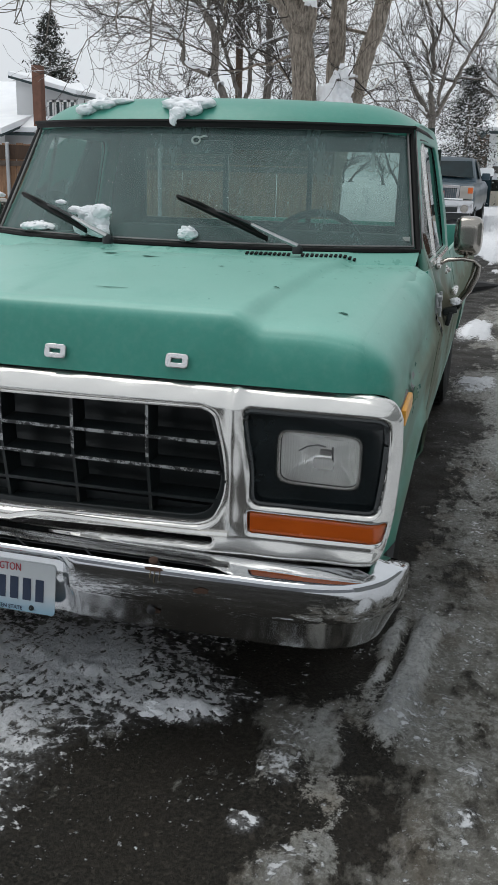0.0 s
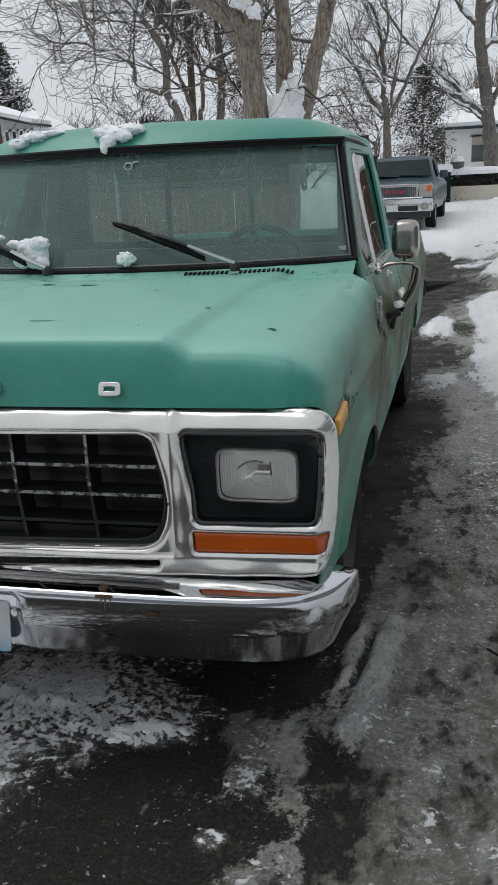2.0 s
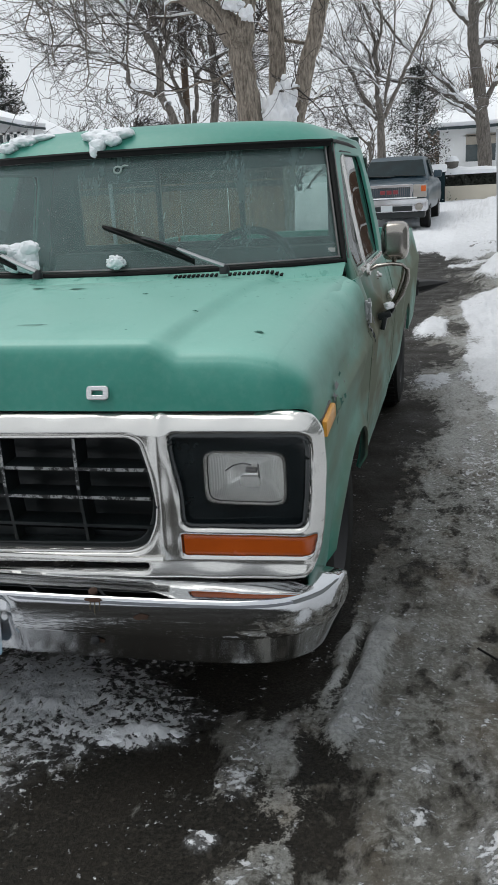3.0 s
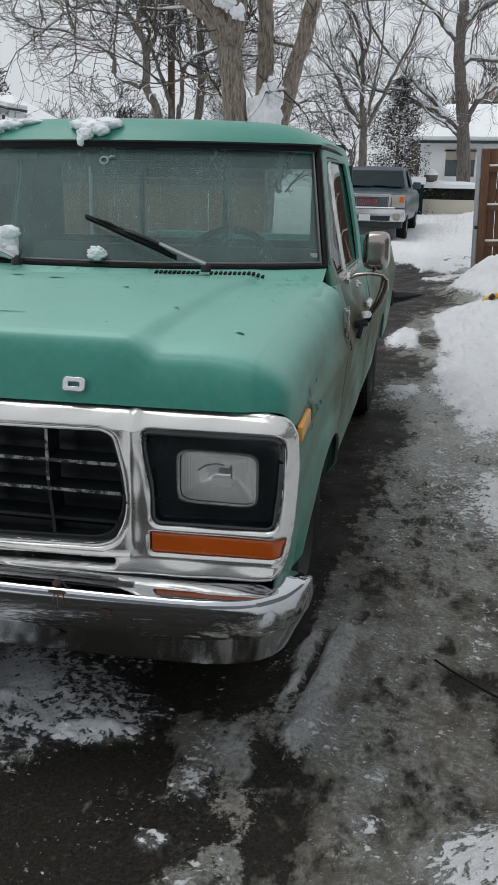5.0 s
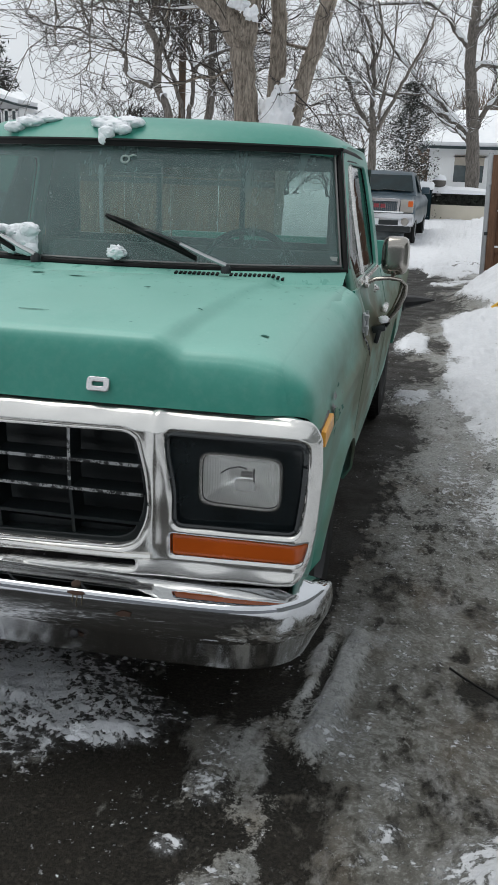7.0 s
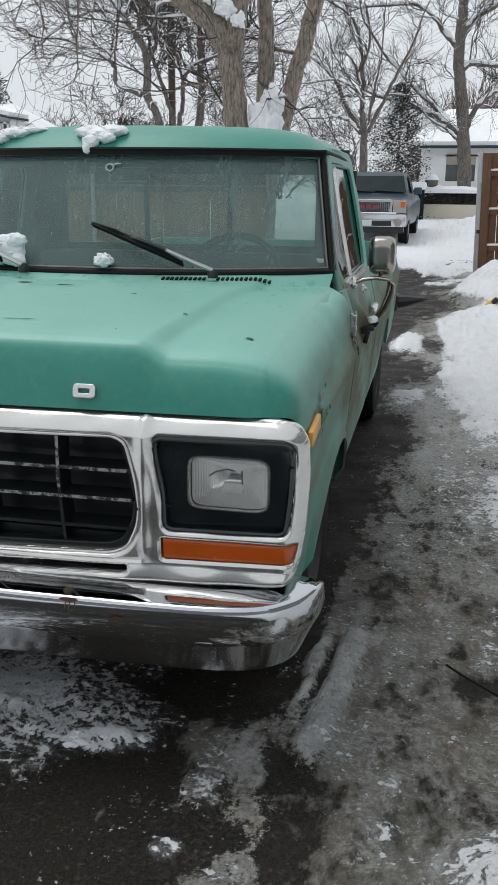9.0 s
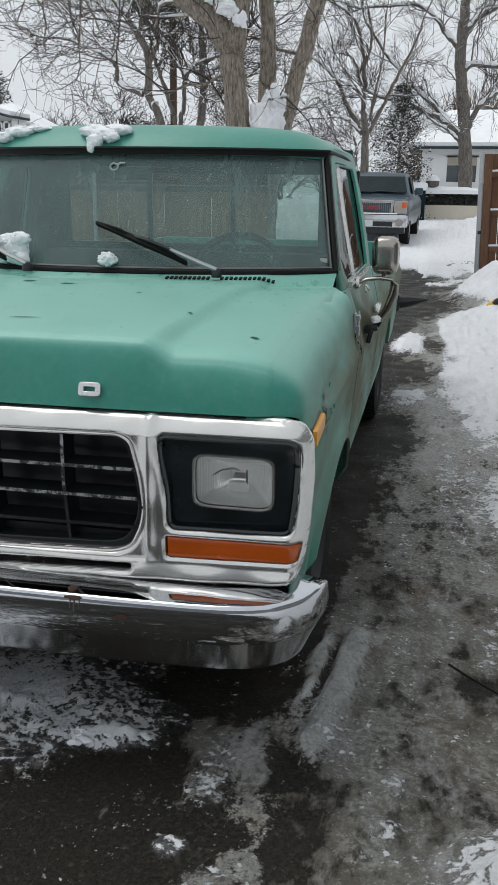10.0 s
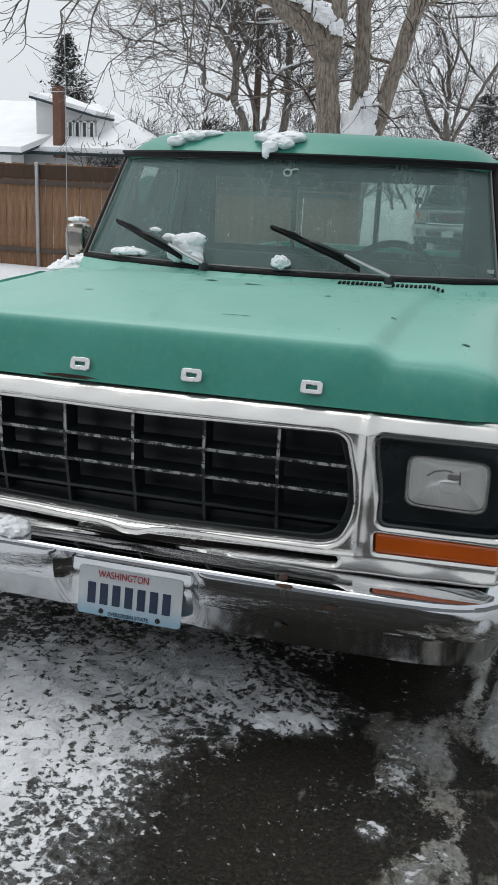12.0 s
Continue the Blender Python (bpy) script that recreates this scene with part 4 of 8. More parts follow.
    rail = [Vector((-0.852, 2.69, 1.675)), Vector((-0.852, 2.2, 1.69))] + [screen_at(-1 + 2 * k / 36, 1.0) + Vector((0.016 * (-1 + 2 * k / 36), -0.032, 0.006)) for k in range(37)] + [Vector((0.852, 2.2, 1.69)), Vector((0.852, 2.69, 1.675))]
    tube(bm, rail, 0.008, 6)
    part("drip_rail", bm, RUBBER, truck)
    # cab sides with their window openings
    outer = round_loop([(1.555, 1.15), (1.60, 1.25), (1.825, 1.66), (1.90, 1.712), (2.60, 1.712), (2.69, 1.68), (2.70, 1.15)], 0.05)
    hole = round_loop([(1.635, 1.178), (1.655, 1.21), (1.862, 1.625), (1.905, 1.65), (2.50, 1.65), (2.535, 1.60), (2.55, 1.178)], 0.03)
    for s in (1, -1):
        bm = outline_plate("cab_side", [outer, hole], 0.012, 0.008, 2)
        for v in bm.verts:
            y, t, z = v.co
            v.co = (s * (0.955 - 0.105 * max(0.0, (z - 1.15) / 0.55) ** 1.25 - pillar_tuck(y, z) - t - 0.012), y, z)
        part("cab_side", bm, PAINT, truck, "green cab side and window frame")
        bm = bmesh.new()
        tube(bm, [(s * (0.945 - 0.105 * max(0.0, (z - 1.15) / 0.55) ** 1.25 - pillar_tuck(y, z)), y, z) for y, z in hole], 0.010, 6)
        part("window_seal", bm, RUBBER, truck)
        bm = bmesh.new()
        tube(bm, [(s * 0.945, 1.54, 1.14), (s * 0.920, 1.57, 1.23), (s * 0.872, 1.68, 1.42), (s * 0.837, 1.79, 1.61), (s * 0.826, 1.85, 1.70)], [0.022, 0.015, 0.011, 0.010, 0.011], 10)
        part("screen_pillar", bm, PAINT, truck)
    bm = bmesh.new()
    sheet(bm, lambda u, v: ((2 * u - 1) * 0.81, 1.56 + 0.26 * abs(2 * u - 1) ** 2.2 + (1.12 - 0.26 * abs(2 * u - 1) ** 2.2) * v, 1.70 + 0.05 * math.sin(math.pi * v) * (1 - (2 * u - 1) ** 4)), 20, 8)
    thick(part("headliner", bm, CABIN, truck), 0.01)
    # back wall with its sliding window
    bm = bmesh.new()
    block(bm, (0, 2.69, 0.965), (1.84, 0.03, 0.54))
    block(bm, (0, 2.675, 1.68), (1.7, 0.03, 0.12))
    for s in (1, -1):
        block(bm, (s * 0.80, 2.68, 1.43), (0.18, 0.03, 0.42))
    part("cab_back", bm, CABIN, truck)
    bm = bmesh.new()
    for x in (-0.70, -0.23, 0.23, 0.70):
        block(bm, (x, 2.672, 1.435), (0.028, 0.02, 0.40), bevel=0.004)
    for z, tall in ((1.232, 0.060), (1.635, 0.028)):
        block(bm, (0, 2.672, z), (1.38, 0.022, tall), bevel=0.004)
    part("rear_window_frame", bm, BLACK, truck)
    bm = bmesh.new()
    sheet(bm, lambda u, v: (-0.69 + 1.38 * u, 2.685, 1.235 + 0.40 * v), 3, 1)
    pane = part("rear_window", bm, PANE, truck)
    pane.visible_shadow = False
    # inside
    bm = bmesh.new()
    block(bm, (0, 2.25, 0.86), (1.6, 0.56, 0.2), bevel=0.05)
    part("bench_seat", bm, SEATS, truck)
    bm = bmesh.new()
    block(bm, (0, 2.53, 1.02), (1.6, 0.16, 0.42), Matrix.Rotation(radians(-9), 3, "X"), 0.05)
    part("seat_back", bm, SEATS, truck)
    bm = bmesh.new()
    sheet(bm, lambda u, v: ((2 * u - 1) * 0.87, 1.30 + 0.27 * abs(2 * u - 1) ** 2.2 + 0.36 * v, 1.20 + 0.018 * math.sin(v * 3) - 0.05 * v ** 3), 24, 8)
    thick(part("dashboard", bm, CABIN, truck, "dark dashboard top"), 0.1)
    bm = bmesh.new()
    ring = [Vector((0.42 + 0.215 * math.cos(t), 1.93 + 0.09 * math.sin(t), 1.155 + 0.185 * math.sin(t))) for t in (2 * math.pi * k / 32 for k in range(33))]
    tube(bm, ring, 0.017, 8, caps=False)
    tube(bm, [(0.22, 1.9, 1.155), (0.42, 1.86, 1.14), (0.62, 1.9, 1.155)], 0.016, 6)
    tube(bm, [(0.42, 1.87, 1.14), (0.42, 1.62, 1.05)], 0.03, 8)
    part("steering_wheel", bm, BLACK, truck, "thin-rimmed black steering wheel")
    bm = bmesh.new()
    block(bm, (0.02, 1.60, 1.60), (0.22, 0.02, 0.055), bevel=0.012)
    tube(bm, [(0.02, 1.61, 1.62), (0.02, 1.60, 1.69)], 0.007, 6)
    part("inside_mirror", bm, BLACK, truck)
    bm = bmesh.new()
    block(bm, (0, 2.1, 0.6), (1.8, 1.2, 0.04))
    part("cab_floor", bm, CABIN, truck)
    bm = bmesh.new()
    block(bm, (0, 1.46, 0.86), (1.8, 0.03, 0.62))
    part("firewall", bm, CABIN, truck)
    bm = bmesh.new()
    c = screen_at(0.955, 0.1, 0.004)
    block(bm, c, (0.028, 0.004, 0.016))
    part("window_sticker", bm, plain("sticker_white", (0.5, 0.5, 0.48), 0.5), truck, "small pale inspection sticker")


def build_screen_marks():
    """A mirror pad and its curl of old glue behind the glass, and drops of melt water on it."""
    pale = plain("pale_glue", (0.34, 0.40, 0.38), 0.6, vary=0.2)
    c = screen_at(0.020, 0.855, 0.004)
    bm = bmesh.new()
    tube(bm, [c + Vector((0.016 * math.cos(t), 0.003 * math.sin(t), 0.013 * math.sin(t))) for t in (2 * math.pi * k / 20 for k in range(21))], 0.0045, 6, caps=False)
    tube(bm, [c + Vector((0.012, 0.001, 0.008)), c + Vector((0.03, 0.002, 0.016)), c + Vector((0.046, 0.002, 0.015))], [0.004, 0.004, 0.002], 6)
    part("mirror_pad", bm, pale, truck, "curl of pale glue where a mirror hung")
    rnd = random.Random(19)
    vs, fs = [], []
    for k in range(210):
        a, v = (rnd.gauss(-0.42, 0.13), rnd.uniform(0.25, 0.8)) if k < 90 else (rnd.gauss(0.80, 0.07), rnd.uniform(0.45, 0.98)) if k < 150 else (rnd.uniform(-0.9, 0.9), rnd.uniform(0.05, 0.95))
        if abs(a) > 0.93 or not 0.06 < v < 0.94:
            continue
        r = rnd.choice((0.0008, 0.0009, 0.0011, 0.0016))
        p = screen_at(a, v, 0.001)
        b = len(vs)
        vs += [tuple(p + Vector((dx * r, dy * r, dz * r))) for dx, dy, dz in ((1, 0, 0), (0, 0, 1.2), (-1, 0, 0), (0, 0, -1.2), (0, -0.8, 0.25))]
        fs += [(b, b + 1, b + 4), (b + 1, b + 2, b + 4), (b + 2, b + 3, b + 4), (b + 3, b, b + 4)]
    tagged(raw("water_drops", vs, fs, plain("water_drop", (0.40, 0.44, 0.44), 0.1, vary=0.1, relief=0), truck), "drops of melt water on the glass", kind="stuff")


def loop_distance(px, pz, loop):
    """For points in x and z: signed distance to a closed outline (inside is positive) and the nearest point on it."""
    best = np.full(px.shape, 1e9)
    nx, nz = px.copy(), pz.copy()
    inside = np.zeros(px.shape, bool)
    for (ax, az), (bx, bz) in zip(loop, loop[1:] + loop[:1]):
        ex, ez = bx - ax, bz - az
        t = np.clip(((px - ax) * ex + (pz - az) * ez) / max(ex * ex + ez * ez, 1e-12), 0, 1)
        qx, qz = ax + t * ex, az + t * ez
        d = np.hypot(px - qx, pz - qz)
        near = d < best
        best, nx, nz = np.where(near, d, best), np.where(near, qx, nx), np.where(near, qz, nz)
        if az != bz:
            inside ^= ((az > pz) != (bz > pz)) & (px < ex * (pz - az) / ez + ax)
    return np.where(inside, best, -best), nx, nz


def surround_mesh(outline, holes):
    """Pressed front panel with its openings, the rims rolled inwards; a fine sheet with a real thickness."""
    xs, zs = np.linspace(-1.048, 1.048, 490), np.linspace(0.535, 1.006, 158)
    X, Z = np.meshgrid(xs, zs)
    keep = np.ones(X.shape, bool)
    roll = np.zeros(X.shape)
    cell = 0.0046
    fx, fz = X.copy(), Z.copy()
    for loop, r, sign in [(outline, 0.013, 1)] + [(h, r, -1) for h, r in holes]:
        d, nx, nz = loop_distance(X, Z, [tuple(p) for p in loop])
        d = d * sign
        keep &= d > -cell
        out = (d <= 0.0012) & (d > -cell)
        fx, fz = np.where(out, nx, fx), np.where(out, nz, fz)
        k = np.clip(1 - np.clip(d, 0, None) / r, 0, 1)
        roll = np.maximum(roll, 0.8 * r * k * k)
    back = nose_np(fx) - 0.036 + roll
    back += 0.040 * np.clip((fz - 0.946) / 0.052, 0, 1) ** 1.15                             # upper band leans back to the hood
    back -= 0.012 * np.sin(np.clip((0.606 - fz) / 0.045, 0, 1) * 1.5708)                            # lower lip runs out over the bumper
    back += turn_back(fx)
    back -= 0.010 * np.exp(-((np.abs(fx) - 0.628) / 0.014) ** 2) * np.clip((fz - 0.60) / 0.05, 0, 1)      # rounded post between grille and lamp
    back += 0.005 * np.exp(-((fx - 1.000) / 0.022) ** 2 - ((fz - 0.978) / 0.018) ** 2)      # knock on the corner
    back += 0.003 * np.exp(-((fx - 1.02) / 0.015) ** 2 - ((fz - 0.87) / 0.03) ** 2) + 0.002 * np.sin(fx * 31) * np.sin(fz * 47)
    dz, dx = np.gradient(back, zs, xs)
    dz[:, :], dx[:, :] = np.clip(dz, -2.5, 2.5), np.clip(dx, -2.5, 2.5)

    def slope(x, y, z):
        """The pressed sheet's own normal at a point of its face; none for the folded rim behind it."""
        i = int(round((z - zs[0]) / (zs[1] - zs[0])))
        j = int(round((x - xs[0]) / (xs[1] - xs[0])))
        i, j = max(0, min(len(zs) - 1, i)), max(0, min(len(xs) - 1, j))
        if y > back[i, j] + 0.018:
            return (0.0, 0.0, 0.0)
        return Vector((dx[i, j], -1.0, dz[i, j])).normalized()
    bm = bmesh.new()
    ids = {}
    rows, cols = X.shape
    for i in range(rows - 1):
        for j in range(cols - 1):
            q = ((i, j), (i, j + 1), (i + 1, j + 1), (i + 1, j))
            if all(keep[p] for p in q):
                vs = []
                for p in q:
                    if p not in ids:
                        ids[p] = bm.verts.new((fx[p], back[p], fz[p]))
                    vs.append(ids[p])
                bm.faces.new(vs)
    bmesh.ops.remove_doubles(bm, verts=[v for v in bm.verts if v.is_boundary], dist=0.0016)
    bmesh.ops.dissolve_degenerate(bm, edges=bm.edges, dist=0.0003)
    bmesh.ops.recalc_face_normals(bm, faces=bm.faces)
    if sum(f.normal.y for f in bm.faces) > 0:
        bmesh.ops.reverse_faces(bm, faces=bm.faces)
    rim = [e for e in bm.edges if len(e.link_faces) == 1]
    fresh = bmesh.ops.extrude_edge_only(bm, edges=rim)["geom"]
    bmesh.ops.translate(bm, vec=(0, 0.030, 0), verts=[g for g in fresh if isinstance(g, bmesh.types.BMVert)])
    return bm, slope


def nose_np(x):
    return 0.046 + 0.022 * np.abs(x) ** 2


def turn_back(x):
    """How far the surround's ends roll back towards the fenders."""
    return 0.062 * np.clip((np.abs(x) - 0.985) / 0.055, 0, 1) ** 1.7


def build_front_trim():
    right = [(0.0, 0.997), (0.5, 0.998), (0.95, 0.995), (1.008, 0.984), (1.034, 0.945), (1.038, 0.84), (1.032, 0.70), (1.022, 0.62), (1.004, 0.575), (0.95, 0.566), (0.6, 0.553), (0.0, 0.546)]
    loop = round_loop(right + [(-x, z) for x, z in reversed(right) if x > 0], 0.022)
    grille_hole = [(0.550, 0.941), (0.578, 0.925), (0.602, 0.83), (0.611, 0.75), (0.604, 0.70), (0.577, 0.642), (0.53, 0.622), (0.0, 0.606)]
    grille_hole = round_loop([(0.0, 0.934)] + grille_hole + [(-x, z) for x, z in reversed(grille_hole) if x > 0], 0.03)
    lamp = round_loop([(0.651, 0.947), (1.006, 0.947), (1.012, 0.90), (1.007, 0.80), (0.996, 0.703), (0.674, 0.698), (0.671, 0.80), (0.651, 0.90)], 0.026)
    amber = round_loop([(0.665, 0.680), (1.022, 0.681), (1.010, 0.624), (0.667, 0.617)], 0.012)
    slot = round_loop([(-0.57, 0.599), (0.0, 0.582), (0.57, 0.601), (0.582, 0.587), (0.57, 0.573), (0.0, 0.553), (-0.57, 0.571), (-0.582, 0.582)], 0.010)
    holes = [(grille_hole, 0.017), (lamp, 0.014), (mirror_x(lamp), 0.014), (amber, 0.006), (mirror_x(amber), 0.006), (slot, 0.010)]
    bm, slope = surround_mesh(loop, holes)
    surround = part("front_surround", bm, BRIGHT, truck, "polished aluminium front surround, dented and dull")
    surround.data.normals_split_custom_set_from_vertices([slope(*v.co) for v in surround.data.vertices])

    # rolled bead round the openings
    for edge_loop, r, bead in ((grille_hole, 0.017, 0.0055), (slot, 0.010, 0.0022)):
        bm = bmesh.new()
        pts = [(x, nose(x) - 0.036 + 0.8 * r - 0.012 * math.sin(max(0.0, min(1.0, (0.606 - z) / 0.045)) * 1.5708), z) for x, z in edge_loop]
        tube(bm, pts + pts[:2], bead, 8, caps=False)
        part("opening_bead", bm, BRIGHT, surround)

    # the black egg-crate insert
    holder = new("grille")
    holder.parent = truck
    tagged(holder, "black plastic grille with flaked silver edges")
    inner = [(x * 0.965, 0.775 + (z - 0.775) * 0.93) for x, z in grille_hole]
    bm = outline_plate("crate_frame", [[(x * 0.996, z) for x, z in grille_hole], inner], 0.02, 0.004, 1)
    for v in bm.verts:
        v.co.y += 0.03 + nose(v.co.x)
    part("crate_frame", bm, [BLACK], holder)

    def bar_y(z):
        return -0.016 if z > 0.79 else -0.016 + 0.024 * (0.79 - z) / 0.15

    for z in (0.847, 0.767, 0.682):
        bm = bmesh.new()
        for k in range(24):
            x0, x1 = -0.588 + 1.176 * k / 24, -0.588 + 1.176 * (k + 1) / 24
            for a, b, dz0, dz1 in ((0.0, 0.075, 0.0045, 0.001),):
                f = [(x, bar_y(z) + nose(x) + d, z + s) for x in (x0, x1) for d, s in ((a, -dz0), (a, dz0), (b, dz1 + 0.006), (b, -dz1 - 0.006))]
                vs = [bm.verts.new(p) for p in f]
                for q in ((0, 1, 5, 4), (1, 2, 6, 5), (3, 0, 4, 7)):
                    bm.faces.new([vs[i] for i in q]).material_index = 1 if q == (0, 1, 5, 4) else 0
        bmesh.ops.remove_doubles(bm, verts=bm.verts, dist=1e-5)
        part("grille_bar", bm, [BLACK, WORN if z > 0.7 else BLACK], holder, smooth=False)
    for k in range(-2, 3):
        x = -0.034 + 0.212 * k
        bm = bmesh.new()
        zs = [0.930, 0.79, 0.618]
        for za, zb in zip(zs, zs[1:]):
            worn = 1 if za > 0.9 else 0
            vs = []
            for z in (za, zb):
                y = bar_y(z) + nose(x) + 0.001
                vs += [bm.verts.new((x - 0.0045, y, z)), bm.verts.new((x + 0.0045, y, z)), bm.verts.new((x + 0.002, y + 0.075, z)), bm.verts.new((x - 0.002, y + 0.075, z))]
            for q in ((0, 1, 5, 4), (1, 2, 6, 5), (3, 0, 4, 7)):
                bm.faces.new([vs[i] for i in q]).material_index = worn if q == (0, 1, 5, 4) else 0
        part("grille_upright", bm, [BLACK, WORN], holder, smooth=False)
    bm = bmesh.new()
    block(bm, (0, 0.17, 0.78), (1.96, 0.02, 0.5))
    block(bm, (0, 0.11, 0.60), (1.3, 0.02, 0.1))
    part("grille_backing", bm, BLACK, holder)
    # silver flakes along the upper rim of the crate
    bm = bmesh.new()
    sheet(bm, lambda u, v: ((2 * u - 1) * 0.56, nose((2 * u - 1) * 0.56) + 0.005, 0.922 + 0.009 * v + 0.006 * abs(2 * u - 1)), 30, 1)
    part("crate_edge", bm, WORN, holder)

    # lamps, one each side
    for s in (1, -1):
        L = lamp if s > 0 else mirror_x(lamp)
        box = new("headlight")
        box.parent = truck
        tagged(box, "rectangular sealed headlight in a black recess")
        cx, cz, w, h, ly = s * 0.841, 0.828, 0.0995, 0.0660, 0.058

        def ring_pt(k, n, grow=1.0):
            t = 2 * math.pi * k / n
            c, q = math.cos(t), math.sin(t)
            e = 7.0
            r = (abs(c) ** e + abs(q) ** e) ** (-1 / e)
            return cx + w * grow * c * r, cz + h * grow * q * r
        # bucket from the surround's edge in to the lamp
        bm = bmesh.new()
        N = 64

        def outer_pt(k):
            t = 2 * math.pi * k / N
            d = Vector((math.cos(t) * w / h, math.sin(t)))
            best, far = None, -1
            for i in range(len(L)):
                a, b = Vector(L[i - 1]), Vector(L[i])
                e = b - a
                den = d.x * e.y - d.y * e.x
                if abs(den) < 1e-9:
                    continue
                q = a - Vector((cx, cz))
                m = (q.x * e.y - q.y * e.x) / den
                k2 = (q.x * d.y - q.y * d.x) / den
                if m > 0 and -0.001 <= k2 <= 1.001 and m > far:
                    far, best = m, Vector((cx, cz)) + d * m
            return best

        def bucket_at(u, v):
            k = int(round(u * N)) % N
            o = outer_pt(k)
            i = Vector(ring_pt(k, N, 1.07))
            shape = ((0.0, 0.0), (0.0, 0.25), (0.12, 0.75), (1.0, 1.0), (1.02, 0.98))[int(round(v * 4))]
            p = o.lerp(i, shape[0] * 0.9 + (0.1 if shape[0] >= 1 else 0))
            y = (nose(o.x) - 0.006) * (1 - shape[1]) + (ly - 0.004) * shape[1]
            return (p.x, y, p.y)
        sheet(bm, bucket_at, N, 4, close_u=True)
        part("bezel", bm, LAMPBLACK, box, "black painted lamp recess")
        bm = bmesh.new()
        mid = Vector((s * 0.833, 0.824))
        lip = [mid + (Vector(p) - mid) * 0.968 for p in L]
        tube(bm, [(p.x, nose(p.x) - 0.026, p.y) for p in lip + lip[:2]], 0.006, 6, caps=False)
        part("recess_lip", bm, LAMPBLACK, box)
        bm = bmesh.new()
        sheet(bm, lambda u, v: (lambda p: (p[0], ly - 0.006 + (0.0, -0.006, -0.006, 0.004)[int(round(v * 3))], p[1]))(ring_pt(int(round(u * N)) % N, N, (1.075, 1.06, 1.015, 1.0)[int(round(v * 3))])), N, 3, close_u=True)
        part("retaining_ring", bm, BRIGHT, box)
        bm = bmesh.new()

        def lens_at(u, v):
            p = ring_pt(int(round(u * N)) % N, N, max(v, 0.001))
            return (p[0], ly - 0.018 * (1 - v ** 2.5), p[1])
        sheet(bm, lens_at, N, 8, close_u=True)
        lens = part("lens", bm, LENS, box, "fluted glass lens")
        lens.visible_shadow = False
        bm = bmesh.new()

        def bowl_at(u, v):
            p = ring_pt(int(round(u * N)) % N, N, max(v, 0.001) * 0.99)
            return (p[0], ly + 0.004 + 0.070 * (1 - v ** 2.4), p[1])
        sheet(bm, bowl_at, N, 8, close_u=True)
        part("reflector", bm, REFLECTOR, box)
        bm = bmesh.new()
        block(bm, (cx + 0.014, ly + 0.012, cz + 0.016), (0.030, 0.02, 0.013), bevel=0.005)
        part("bulb_shield", bm, DULLTRIM, box)
        # white block paints in the bright patch of the reflector
        bm = bmesh.new()
        block(bm, (cx + 0.008, ly + 0.020, cz - 0.016), (0.054, 0.024, 0.030), bevel=0.011)
        part("lamp_glint", bm, GLINT, box, "white block set in the lamp for its bright patch")
        bm = bmesh.new()
        tube(bm, [(cx - 0.055, ly + 0.012, cz + 0.012), (cx - 0.035, ly + 0.014, cz + 0.026), (cx - 0.008, ly + 0.016, cz + 0.032), (cx + 0.012, ly + 0.016, cz + 0.028)], 0.0022, 6)
        tube(bm, [(cx + 0.030, ly + 0.016, cz + 0.030), (cx + 0.032, ly + 0.016, cz - 0.024)], 0.0024, 6)
        part("bulb_wire", bm, DARKSTEEL, box)
        # turn signal below
        bm = bmesh.new()

        def signal_at(u, v):
            lo, hi = Vector((0.667, 0.617)).lerp(Vector((1.010, 0.624)), u), Vector((0.665, 0.680)).lerp(Vector((1.022, 0.681)), u)
            p = lo.lerp(hi, v)
            dome = (1 - abs(2 * v - 1) ** 8) * (1 - abs(2 * u - 1) ** 40)
            ends = float(turn_back(p.x))
            return (s * p.x, nose(p.x) - 0.008 + ends - 0.0225 * dome ** 0.5, p.y)
        sheet(bm, signal_at, 40, 12)
        part("turn_signal", bm, AMBER, truck, "amber turn signal lens")
        # side marker on the fender
        bm = bmesh.new()
        block(bm, (s * 1.026, 0.262, 0.926), (0.018, 0.165, 0.044), Matrix.Rotation(radians(4), 3, "X"), 0.007)
        mk = part("side_marker", bm, MARKER, truck, "yellowed side marker lamp")
        bm = bmesh.new()
        block(bm, (s * 1.014, 0.264, 0.924), (0.016, 0.182, 0.058), Matrix.Rotation(radians(4), 3, "X"), 0.007)
        part("marker_frame", bm, BLACK, mk)


def bumper_profile(k):
    return ((0.020, 0.560), (0.055, 0.556), (0.092, 0.549), (0.1185, 0.5445), (0.1270, 0.5410), (0.1305, 0.5350), (0.1325, 0.519), (0.1340, 0.498), (0.1335, 0.472), (0.1305, 0.450), (0.123, 0.434), (0.106, 0.398), (0.092, 0.364), (0.083, 0.345), (0.05, 0.338))[k]


